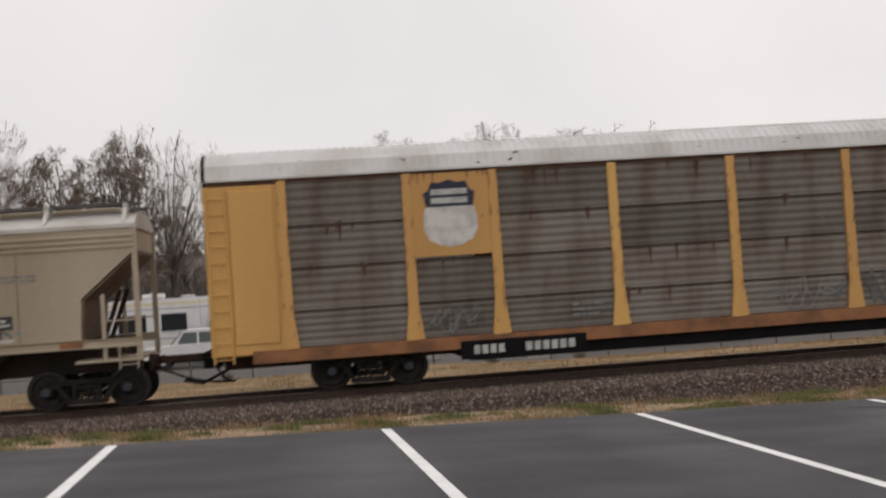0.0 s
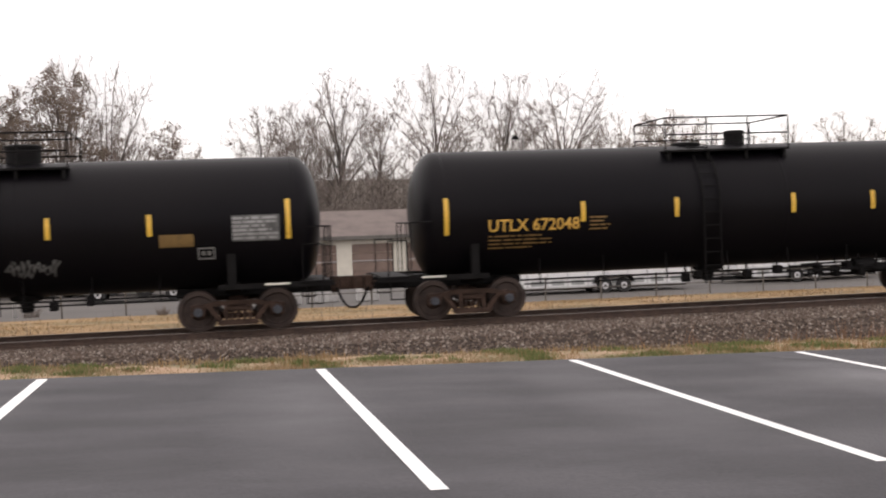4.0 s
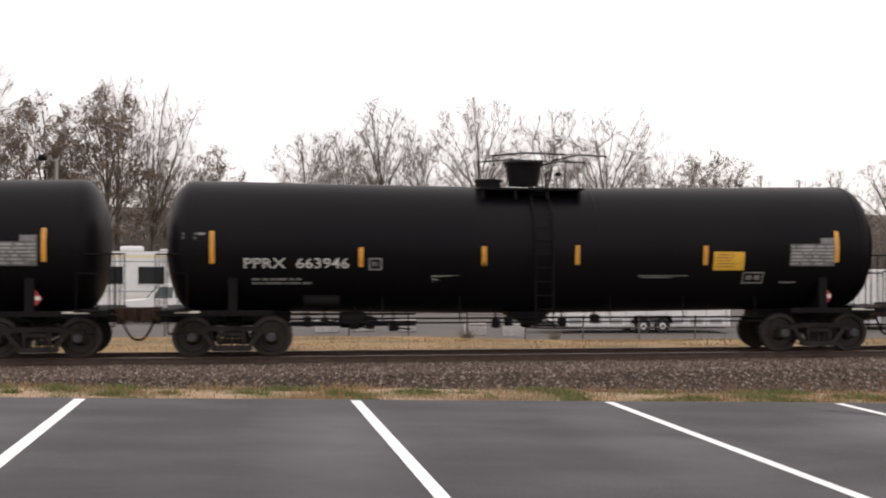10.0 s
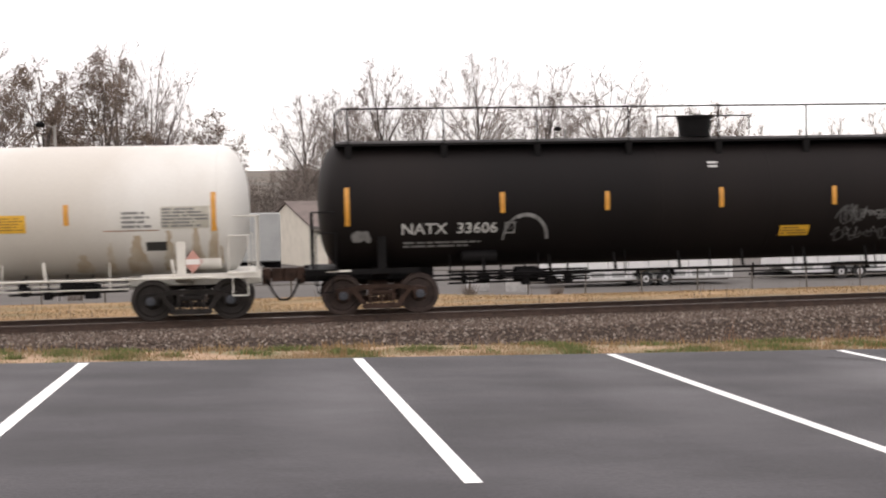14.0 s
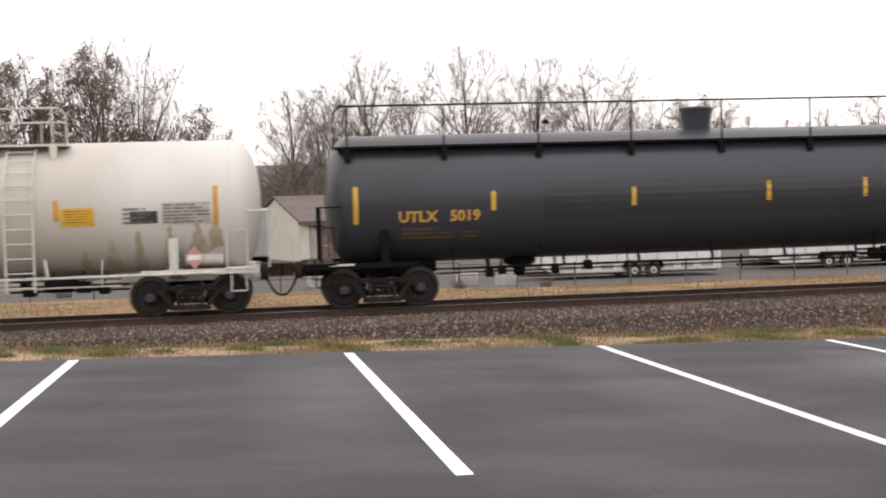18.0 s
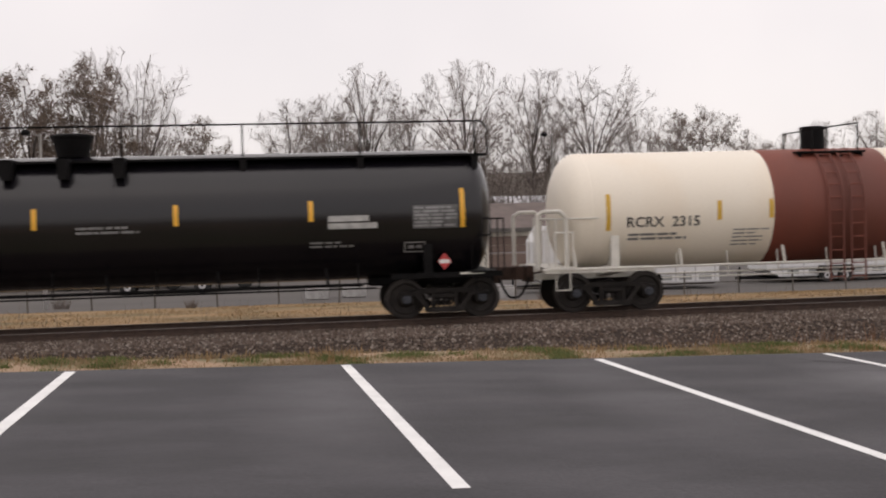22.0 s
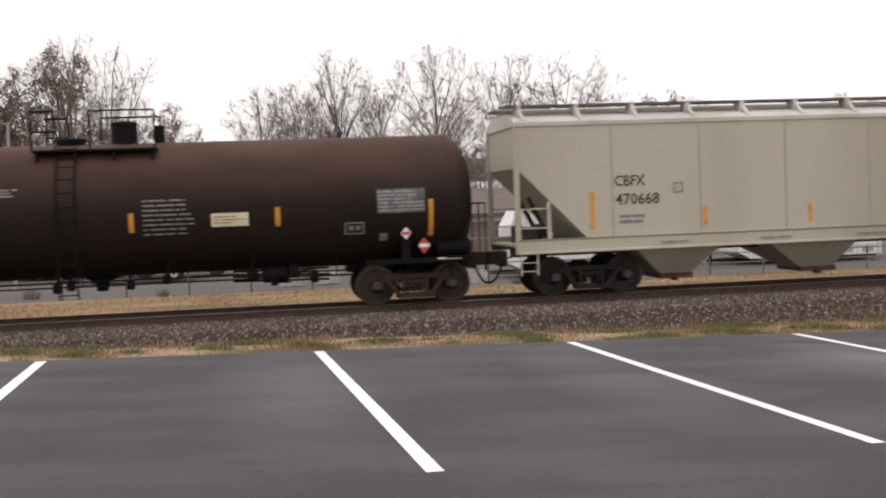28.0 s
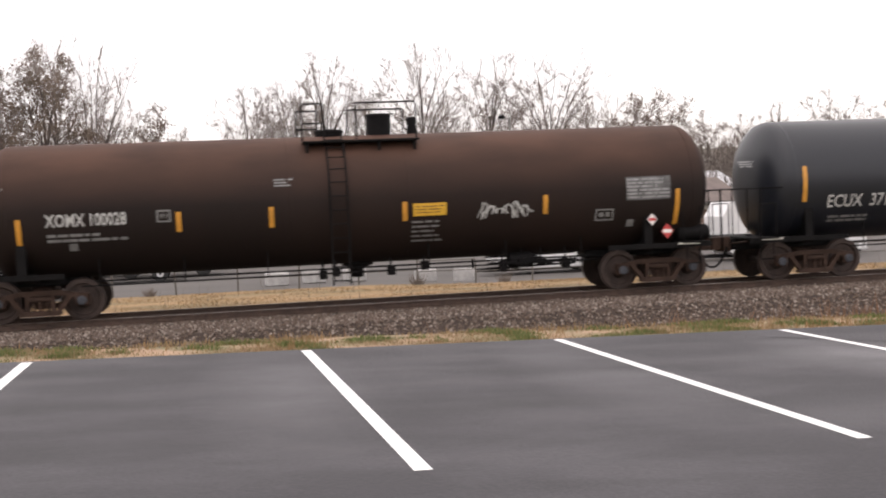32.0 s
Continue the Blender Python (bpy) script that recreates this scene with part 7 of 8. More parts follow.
        long_walk(car, -9.4, 9.9, 3.72, 4.52, M_FRAME, 8, -0.76)
        can(car, "valve_housing", 0.36, 0, 3.9, 4.4, 0.47, M_FRAME, 1.3, label="flared black valve housing")
        for x in (-0.85, 0.35, 1.55):
            bm = bmesh.new()
            prism(bm, [(x - 0.13, 3.8), (x + 0.13, 3.8), (x + 0.1, 3.35), (x - 0.1, 3.35)], -1.42, -0.75)
            part("walkway_bracket", bm, M_FRAME, car, "black walkway bracket")
        lower_pipe(car, -6.9, 6.9, M_FRAME, 0.78, -1.2, 6)
        under_valve(car, -5.2)
        brake_gear(car, -7.0, 0.12)
        brake_rigging(car, -6.7, -4.2, ord(k))
        small_marks(car, side, -9.3, 2.7, 3)
    hopper_grey()
    # brown-black cars with the dark grey one between them
    for k, text in (("Q", "XOMX 100012"), ("R", "ECUX  371065"), ("S", "XOMX 100028")):
        c, htc, kn = place_of(k)
        brown = k != "R"
        car, side = tank_car("rust-dusted brown-black tank car with white number" if brown else "dark grey tank car with white number", c, htc, {"Q": (-8.2, 9.0), "R": (-7.5, 8.3), "S": (-8.1, 8.95)}[k], kn, M_BROWN if brown else M_SLATE, "rust", zc=2.38)
        if k == "R":
            reflectors(car, side, [(-6.63, 1.85, 2.72), (-3.98, 2.03, 2.49), (-1.17, 2.03, 2.48), (2.5, 2.05, 2.5), (4.86, 2.09, 2.54), (7.22, 1.86, 2.76)], M_REFL)
            lettering(car, side, text, -6.0, -3.8, 1.68, 2.0, M_STENCIL, 0.012)
            bars(car, side, -5.9, -4.4, 1.3, 1.5, 2, M_GREYTEXT, 3)
            frame_box(car, side, -3.5, -3.2, 1.75, 2.02, M_GREYTEXT)
            bars(car, side, -2.5, -2.0, 1.45, 1.65, 2, M_GREYTEXT, 4, gaps=0)
            bars(car, side, 2.8, 3.9, 1.5, 2.1, 5, M_GREYTEXT, 5, fill=0.35)
            sticker("warning_label", car, side, 4.19, 1.78, 4.95, 2.06, M_REFL, "orange warning label")
            for u, z0 in ((0.5, 2.7), (0.62, 2.9), (0.74, 2.55)):
                sticker("spill_streak", car, side, u, z0, u + 0.07, 3.72, mat("pale_lading_streak", (0.06, 0.06, 0.062), 0.6, var=0.3), "pale streak of spilled lading")
            bars(car, lambda x, z: side(x, z) - 0.004, 4.25, 4.9, 1.82, 2.02, 3, M_DIMTEXT, 4, fill=0.35)
            bars(car, side, 4.95, 5.4, 1.5, 1.7, 3, M_GREYTEXT, 6)
            data_panel(car, side, 5.53, 6.61, 1.6, 2.12)
            placard(car, side, 6.85, 1.45, 0.2, red=False)
            placard(car, side, 7.3, 1.75, 0.13, red=False)
        else:
            reflectors(car, side, {"Q": [(-7.28, 1.5, 2.28), (-3.9, 1.85, 2.28), (-1.8, 1.85, 2.29), (1.15, 1.86, 2.29), (4.35, 1.88, 2.31), (7.84, 1.52, 2.37)],
                                   "S": [(-7.18, 1.47, 2.23), (-3.78, 1.82, 2.26), (-1.74, 1.82, 2.28), (1.29, 1.83, 2.27), (4.62, 1.84, 2.29), (7.88, 1.46, 2.31)]}[k], M_REFL)
            lettering(car, side, text, -6.62, -4.9, 2.03, 2.32, M_STENCIL, 0.02)
            bars(car, side, -6.6, -4.9, 1.68, 1.9, 2, M_GREYTEXT, 3)
            frame_box(car, side, -4.25, -3.95, 2.05, 2.32, M_GREYTEXT)
            sticker("inspection_panel", car, side, -6.15, 1.5, -5.97, 1.66, M_GREYTEXT, "small pale stencil panel")
            bars(car, side, -1.65, -1.15, 2.72, 2.92, 3, M_GREYTEXT, 4)
            if k == "Q":
                bars(car, side, 1.4, 2.5, 1.75, 2.6, 8, M_GREYTEXT, 5, fill=0.35)
                sticker("warning_label", car, side, 2.88, 1.92, 3.7, 2.22, M_VEHCREAM, "pale yellow label")
                bars(car, lambda x, z: side(x, z) - 0.004, 2.95, 3.62, 1.97, 2.17, 3, M_DIMTEXT, 4, fill=0.35)
            else:
                sticker("warning_label", car, side, 1.48, 1.93, 2.26, 2.22, M_LABEL, "yellow warning label")
                bars(car, lambda x, z: side(x, z) - 0.004, 1.54, 2.2, 1.97, 2.18, 3, M_DIMTEXT, 4, fill=0.35)
                bars(car, side, 1.45, 2.2, 1.3, 1.85, 5, M_GREYTEXT, 5, fill=0.4)
                scribble(car, side, 2.95, 4.35, 1.75, 2.2, M_STENCIL, 51, 0.04, 5)
            frame_box(car, side, 5.85, 6.3, 1.62, 1.9, M_GREYTEXT)
            data_panel(car, side, 6.6, 7.7, 2.08, 2.63)
            sticker("inspection_panel", car, side, 6.65, 1.45, 6.83, 1.62, M_GREYTEXT, "small pale stencil panel")
            placard(car, side, 7.25, 1.6, 0.15, red=False)
            placard(car, side, 7.68, 1.3, 0.19, red=True)
        top_platform(car, -0.95, 1.75, 3.7, 4.6, M_FRAME, cage=False)
        for y in (-1.05, 1.05):
            bm = bmesh.new()
            pipe(bm, [(-0.95, y, 3.75), (-0.95, y, 4.6), (-0.45, y, 4.6), (-0.45, y, 3.75)], 0.022)
            pipe(bm, [(-0.95, y, 4.15), (-0.45, y, 4.15)], 0.02)
            part("top_railing", bm, M_FRAME, car, "open pipe railing beside the manway")
            bm = bmesh.new()
            pipe(bm, [(0.3, y, 3.75), (0.3, y, 4.6), (1.7, y, 4.6), (1.7, y, 3.75)], 0.022)
            part("top_railing", bm, M_FRAME, car, "open pipe railing beside the valve housing")
        can(car, "valve_housing", 0.95, 0, 3.8, 4.38, 0.3, M_FRAME, label="round black valve housing")
        can(car, "safety_valve", 1.75, 0, 3.85, 4.28, 0.12, M_FRAME, label="slim safety valve")
        can(car, "manway", -0.25, 0, 3.8, 4.03, 0.33, M_FRAME, label="bolted manway cover")
        side_ladder(car, -0.22, 1.53, 2.38, 0.45, 0.4, M_FRAME)
        under_valve(car, 0.3)
        brake_rigging(car, 3.6, 5.2, ord(k))
        brake_gear(car, {"Q": 8.4, "R": 7.9, "S": 8.4}[k], 0.2)
        small_marks(car, side, -7.9, 2.75, 3)


M_BLACKG = mat("glossy_black_tank_paint", (0.0038, 0.0034, 0.0052), 0.22, var=0.12, scale=0.9, grain=25, bump=0.02, second=(0.008, 0.007, 0.0088), mix=0.6, streak=SIDE, spec=0.5)
build_train()


# ---- beyond the track: yard, buildings, vehicles, trees ----
def garage_row():
    """A long low row of garages with a shingle roof and brown sectional doors."""
    b = thing("garage_building", "long low cream garage row with brown doors and shingle roof", "building", at=(0, 75, 0))
    x0, x1, z0, ze, zr = 1.35, 34.5, -1.45, 1.38, 3.1
    doors = [(2.4, 5.6, 0), (6.6, 9.3, 0), (10.2, 12.95, 0), (13.8, 16.55, 0), (17.4, 20.1, 0), (21.0, 23.7, 0), (24.4, 27.0, 0), (27.5, 29.3, 1), (29.7, 32.2, 0)]
    zt = 0.92
    bm = bmesh.new()
    edges = [x0] + [v for d in doors for v in d[:2]] + [x1]
    for a, c in zip(edges[::2], edges[1::2]):
        box(bm, a, 0, z0, c, 0.2, zt)
    box(bm, x0, 0, zt, x1, 0.2, ze)
    part("front_wall", bm, M_SIDING, b, "cream front wall with piers")
    for x in (x0, x1 - 0.2):
        bm = bmesh.new()
        prism(bm, [(0.2, z0), (0.2, ze), (5.0, zr - 0.1), (9.8, ze), (9.8, z0)], x, x + 0.2, "x")
        if x == x0:                # the end wall stands askew
            for v in bm.verts:
                v.co.x -= 0.31 * v.co.y
        part("gable_wall", bm, M_SIDING, b)
    bm = bmesh.new()
    box(bm, x0, 9.8, z0, x1, 10.0, ze)
    part("back_wall", bm, M_SIDING, b)
    for s in (0, 1):
        bm = bmesh.new()
        ya, yb = ((-0.45, 5.0), (10.45, 5.0))[s]
        prism(bm, [(ya, ze - 0.06), (ya, ze + 0.06), (yb, zr + 0.06), (yb, zr - 0.06)], x0 - 0.15, x1 + 0.4, "x")
        for v in bm.verts:
            if v.co.x < x0 + 1:
                v.co.x -= 0.31 * v.co.y
        part("roof_slope", bm, M_SHINGLE, b, "brown shingle roof slope")
    bm = bmesh.new()
    box(bm, x0 - 0.1, -0.5, ze - 0.16, x1 + 0.4, -0.45, ze + 0.08)
    part("fascia", bm, M_POST, b, "dark fascia board")
    for a, c, w in doors:
        bm = bmesh.new()
        n = 4
        for k in range(n):
            h = (zt - z0) / n
            box(bm, a, 0.1, z0 + k * h + 0.012, c, 0.15, z0 + (k + 1) * h - 0.012)
        d = part("garage_door", bm, M_SIDING if w else M_DOORB, b, "white door" if w else "brown sectional garage door")
        bm = bmesh.new()
        box(bm, a, 0.085, z0 + 1.25, c, 0.1, z0 + 1.29)
        part("door_trim", bm, M_HUB, d)
    bm = bmesh.new()
    box(bm, 33.0, -0.02, 0.1, 33.6, 0.0, 0.7)
    part("window", bm, M_GLASS, b, "small dark window")


def gable_house(name, label, x0, x1, y, ze, zr, wall, roof, depth=8):
    b = thing(name, label, "building", at=(0, y, 0))
    z0 = ground_z((x0 + x1) / 2, y) - 0.6
    bm = bmesh.new()
    box(bm, x0, 0, z0, x1, 0.2, ze), box(bm, x0, depth - 0.2, z0, x1, depth, ze)
    for x in (x0, x1 - 0.2):
        prism(bm, [(0.2, z0), (0.2, ze), (depth / 2, zr - 0.1), (depth - 0.2, ze), (depth - 0.2, z0)], x, x + 0.2, "x")
    part("wall", bm, wall, b)
    for s in (0, 1):
        bm = bmesh.new()
        ya, yb = ((-0.5, depth / 2), (depth + 0.5, depth / 2))[s]
        prism(bm, [(ya, ze - 0.1), (ya, ze + 0.02), (yb, zr), (yb, zr - 0.12)], x0 - 0.4, x1 + 0.4, "x")
        part("roof_slope", bm, roof, b)
    for k, f in enumerate((0.25, 0.7)):
        xm = x0 + (x1 - x0) * f
        bm = bmesh.new()
        box(bm, xm - 0.5, -0.03, z0 + 1.5, xm + 0.5, 0.0, z0 + 2.5)
        w = part("window", bm, M_GLASS, b, "dark window")
        bm = bmesh.new()
        pipe(bm, [(xm - 0.52, -0.03, z0 + 1.48), (xm + 0.52, -0.03, z0 + 1.48), (xm + 0.52, -0.03, z0 + 2.52), (xm - 0.52, -0.03, z0 + 2.52), (xm - 0.52, -0.03, z0 + 1.48)], 0.04, 4)
        part("window_frame", bm, M_VEHWHITE, w)
    return b


def wheel(parent, x, y, z, r, w=0.22):
    bm = bmesh.new()
    lathe(bm, [(y - w / 2, r * 0.62), (y - w / 2, r * 0.93), (y - w / 2 + 0.04, r), (y + w / 2 - 0.04, r), (y + w / 2, r * 0.93), (y + w / 2, r * 0.62)], 20, "y", (x, 0, z))
    t = part("wheel", bm, M_TYRE, parent, "black tyre", smooth=40)
    bm = bmesh.new()
    lathe(bm, [(y - w / 2 + 0.01, r * 0.1), (y - w / 2 - 0.02, r * 0.3), (y - w / 2 + 0.02, r * 0.6), (y + w / 2, r * 0.6)], 16, "y", (x, 0, z))
    part("wheel_disc", bm, M_HUB, t, "pale wheel disc", smooth=40)


def cargo_trailer(label, x0, x1, y, top, wheels, ribs, nose=True, group=""):
    """A white enclosed trailer: body with ribs and rails, fenders, tandem wheels, coupling tongue."""
    z = ground_z((x0 + x1) / 2, y)
    t = thing("cargo_trailer", label, "trailer", group, (0, y, z))
    bm = bmesh.new()
    lo, hi = 0.32, top - z
    if nose:
        prism(bm, [(x0 + 0.7, lo), (x1, lo), (x1, hi), (x0 + 0.4, hi), (x0, hi - 0.7), (x0, lo + 0.35)], 0, 2.3)
    else:
        box(bm, x0, 0, lo, x1, 2.3, hi, 0.06)
    part("body", bm, M_VEHWHITE, t)
    bm = bmesh.new()
    for k in range(ribs):
        x = x0 + 0.8 + (x1 - x0 - 1.0) * k / max(1, ribs - 1)
        box(bm, x - 0.03, -0.03, lo, x + 0.03, 0.0, hi - 0.05)
    for zz in (lo, lo + 0.42, hi - 0.12):
        box(bm, x0 + 0.6, -0.035, zz, x1, -0.002, zz + 0.07)
    part("trim_rail", bm, M_HUB, t, "pale metal trim rails")
    for k in range(ribs - 1):
        x = x0 + 0.8 + (x1 - x0 - 1.0) * (k + 0.5) / max(1, ribs - 1)
        bm = bmesh.new()
        box(bm, x - 0.3, -0.012, lo + 0.12, x + 0.3, -0.001, lo + 0.34)
        part("side_vent", bm, M_BOXGREY, t, "grey side slot")
    bm = bmesh.new()
    a, b = min(wheels) - 0.5, max(wheels) + 0.5
    prism(bm, [(a, 0.5), (a + 0.15, 0.82), (b - 0.15, 0.82), (b, 0.5), (b - 0.1, 0.5), (b - 0.22, 0.74), (a + 0.22, 0.74), (a + 0.1, 0.5)], -0.28, 0.02)
    part("fender", bm, M_FRAME, t, "dark wheel fender")
    for x in wheels:
        wheel(t, x, -0.12, 0.35, 0.35)
        wheel(t, x, 2.42, 0.35, 0.35)
    bm = bmesh.new()
    for yy in (0.4, 1.9):
        pipe(bm, [(x1 - 0.1, yy, lo - 0.06), (x0, yy, lo - 0.06), (x0 - 1.1, 1.15, lo - 0.06)], 0.06)
    rod(bm, (x0 - 0.9, 1.15, 0.05), (x0 - 0.9, 1.15, 0.8), 0.05)
    part("tongue_frame", bm, M_FRAME, t, "black chassis and tongue")
    return t


def box_truck(label, x0, x1, y, top, body_mat, cab_x, fairing=True):
    """A straight truck: box body, cab with windows, roof fairing, wheels. The cab looks towards cab_x."""
    z = ground_z((x0 + x1) / 2, y)
    t = thing("box_truck", label, "truck", "parked vehicles", (0, y, z))
    hi, lo = top - z, 0.95
    bm = bmesh.new()
    box(bm, x0, 0, lo, x1, 2.4, hi, 0.06)
    part("box_body", bm, body_mat, t)
    bm = bmesh.new()
    for k in range(8):
        x = x0 + 0.25 + (x1 - x0 - 0.5) * k / 7
        box(bm, x - 0.025, -0.02, lo + 0.1, x + 0.025, 0.0, hi - 0.1)
    part("body_rib", bm, body_mat, t)
    s = -1 if cab_x < x0 else 1
    xe = x0 if s < 0 else x1
    c0 = xe + s * 0.08
    q = s * abs(cab_x - c0) / 2.42
    bm = bmesh.new()
    prism(bm, [(c0, 0.6), (c0, 2.35), (c0 + q * 1.2, 2.35), (c0 + q * 1.65, 1.6), (cab_x, 1.45), (cab_x, 0.6)], 0.15, 2.25)
    part("cab", bm, M_VEHWHITE, t, "white cab")
    bm = bmesh.new()
    prism(bm, [(c0 + q * 0.25, 1.6), (c0 + q * 0.25, 2.2), (c0 + q * 1.1, 2.2), (c0 + q * 1.45, 1.6)], 0.12, 0.149)
    part("cab_window", bm, M_GLASS2, t, "side window")
    bm = bmesh.new()
    prism(bm, [(c0 + q * 1.25, 2.33), (c0 + q * 1.3, 2.33), (c0 + q * 1.72, 1.62), (c0 + q * 1.66, 1.62)], 0.3, 2.1)
    part("windscreen", bm, M_GLASS, t, "dark windscreen")
    if fairing:
        bm = bmesh.new()
        prism(bm, [(c0 + q * 0.05, 2.36), (c0 + q * 0.05, hi - 0.02), (c0 + q * 0.35, hi - 0.05), (c0 + q * 1.15, 2.45), (c0 + q * 1.2, 2.36)], 0.3, 2.1)
        part("roof_fairing", bm, M_VEHWHITE, t, "white wind deflector")
    bm = bmesh.new()
    a, b = sorted((x1 if s < 0 else x0, cab_x))
    box(bm, a, 0.6, 0.55, b, 1.8, 0.92)
    box(bm, cab_x - 0.12, 0.1, 0.45, cab_x + 0.05, 2.3, 0.75)
    part("chassis", bm, M_FRAME, t, "black chassis")
    for x in (c0 + q * 1.5, (x1 - 1.2) if s < 0 else (x0 + 1.2)):
        wheel(t, x, 0.12, 0.45, 0.45, 0.28)
        wheel(t, x, 2.28, 0.45, 0.45, 0.28)


def motorhome():
    y, x0, x1 = 62, -12.1, -5.2
    z = ground_z(-8, y)
    t = thing("motorhome", "boxy white motorhome with a cream roof band and dark windows", "motorhome", "parked vehicles", (0, y, z))
    bm = bmesh.new()
    prism(bm, [(x0 + 0.1, 0.45), (x1, 0.45), (x1, 3.28), (x1 - 0.15, 3.42), (x0 + 0.35, 3.42), (x0, 3.05)], 0, 2.4)
    part("body", bm, M_VEHWHITE, t)
    for za, zb, m, words in ((3.08, 3.24, M_VEHCREAM, "cream roof band"), (2.86, 2.92, M_BOXGREY, "grey line under the roof band"), (1.3, 1.36, M_BOXGREY, "grey waistline stripe"), (1.06, 1.1, M_VEHCREAM, "cream waistline stripe")):
        bm = bmesh.new()
        box(bm, x0 + 0.12, -0.012, za, x1 - 0.05, -0.001, zb)
        part("side_stripe", bm, m, t, words)
    for a, b, za, zb in ((-11.7, -10.8, 1.75, 2.5), (-10.0, -8.55, 1.72, 2.62), (-7.8, -6.45, 1.72, 2.62)):
        bm = bmesh.new()
        box(bm, a, -0.025, za, b, -0.002, zb)
        w = part("window", bm, M_GLASS, t, "dark tinted window")
        bm = bmesh.new()
        pipe(bm, [(a, -0.02, za - 0.02), (b, -0.02, za - 0.02), (b, -0.02, zb + 0.02), (a, -0.02, zb + 0.02), (a, -0.02, za - 0.02)], 0.035, 4)
        part("window_frame", bm, M_HUB, w)
    bm = bmesh.new()
    box(bm, -8.75, 0.2, 3.43, -7.65, 1.3, 3.7, 0.06)
    part("roof_unit", bm, M_VEHWHITE, t, "white roof air conditioner")
    bm = bmesh.new()
    box(bm, x1 - 1.6, 0.9, 3.43, x1 - 0.9, 1.5, 3.55, 0.04)
    part("roof_vent", bm, M_HUB, t, "white roof vent")
    bm = bmesh.new()
    for yy in (-0.05, 0.05):
        rod(bm, (x1 - 0.35 + yy * 4, -0.05, 0.9), (x1 - 0.35 + yy * 4, -0.05, 3.4), 0.018)
    part("ladder_rail", bm, M_HUB, t, "thin side ladder")
    for x in (x0 + 1.3, x1 - 1.9):
        wheel(t, x, 0.12, 0.4, 0.4)
        wheel(t, x, 2.28, 0.4, 0.4)


def pickup(label, x0, x1, y, s=-1, paint=None):
    """A crew-cab pickup, its bonnet towards -x when s is -1."""
    z = ground_z(x0, y)
    t = thing("pickup_truck", label, "truck", "parked vehicles", (0, y, z))
    L = x1 - x0
    f = (lambda u: x0 + u * L) if s < 0 else (lambda u: x1 - u * L)
    bm = bmesh.new()
    prism(bm, [(f(0), 0.5), (f(0.01), 1.0), (f(0.24), 1.12), (f(1), 1.12), (f(1), 0.5)], 0, 1.9)
    part("body", bm, paint or M_VEHWHITE, t)
    bm = bmesh.new()
    prism(bm, [(f(0.24), 1.12), (f(0.34), 1.76), (f(0.37), 1.82), (f(0.6), 1.82), (f(0.64), 1.76), (f(0.66), 1.12)], 0.1, 1.8)
    part("cab", bm, paint or M_VEHWHITE, t, "white cab")
    for a, b, c, d in ((0.3, 0.355, 0.465, 0.465), (0.485, 0.485, 0.6, 0.625)):
        bm = bmesh.new()
        prism(bm, [(f(a), 1.18), (f(b), 1.7), (f(c), 1.7), (f(d), 1.18)], 0.08, 0.099)
        part("side_window", bm, M_GLASS2, t, "side window")
    bm = bmesh.new()
    prism(bm, [(f(0.245), 1.16), (f(0.335), 1.74), (f(0.325), 1.74), (f(0.235), 1.16)], 0.25, 1.65)
    part("windscreen", bm, M_GLASS, t, "dark windscreen")
    bm = bmesh.new()
    box(bm, f(0.415) - 0.06, 0.07, 1.0, f(0.415) + 0.06, 0.099, 1.05)
    box(bm, min(f(0), f(0.03)) - 0.03, 0.1, 0.5, max(f(0), f(0.03)), 1.8, 0.68)
    part("trim", bm, M_FRAME, t, "black handle and bumper")
    for u in (0.17, 0.8):
        wheel(t, f(u), 0.1, 0.38, 0.38)
        wheel(t, f(u), 1.8, 0.38, 0.38)


def fence():
    """A low pipe fence between the grass and the yard."""
    fn = thing("fence", "low weathered two-rail pipe fence", "fence", at=(0, 46.3, 0))
    bm = bmesh.new()
    rod(bm, (0, 0, -0.1), (0, 0, 1.0), 0.04, 8)
    post = to_mesh("post", bm, M_POST)
    bm = bmesh.new()
    rod(bm, (0, 0, 0), (2.4, 0, 0), 0.022, 6)
    rail = to_mesh("fence_rail", bm, M_POST)
    for k in range(-10, 17):
        x = k * 2.4
        z = ground_z(x, 46.3)
        part("post", post, None, fn, at=pose(x, 0, z, random.uniform(-2, 2), random.uniform(-2, 2), 0))
        for h in (0.5, 0.92):
            part("fence_rail", rail, None, fn, at=pose(x, 0, z + h))


def lamp_pole(label, x, y, top, lit=False, arm=0.5):
    z = ground_z(x, y)
    t = thing("light_pole", label, "light pole", "light poles", (x, y, z))
    bm = bmesh.new()
    rod(bm, (0, 0, -0.2), (0, 0, top - z), 0.09, 8, 0.06)
    part("pole", bm, M_POLE, t)
    bm = bmesh.new()
    rod(bm, (0, 0, top - z - 0.1), (-arm, -0.3, top - z + 0.05), 0.03)
    part("arm", bm, M_POLE, t)
    bm = bmesh.new()
    lathe(bm, [(top - z - 0.08, 0.16), (top - z + 0.02, 0.2), (top - z + 0.14, 0.1)], 12, "z", (-arm, -0.3, 0))
    part("lamp_head", bm, M_LAMP if lit else M_FRAME, t, "glowing lamp head" if lit else "dark lamp head", smooth=40)


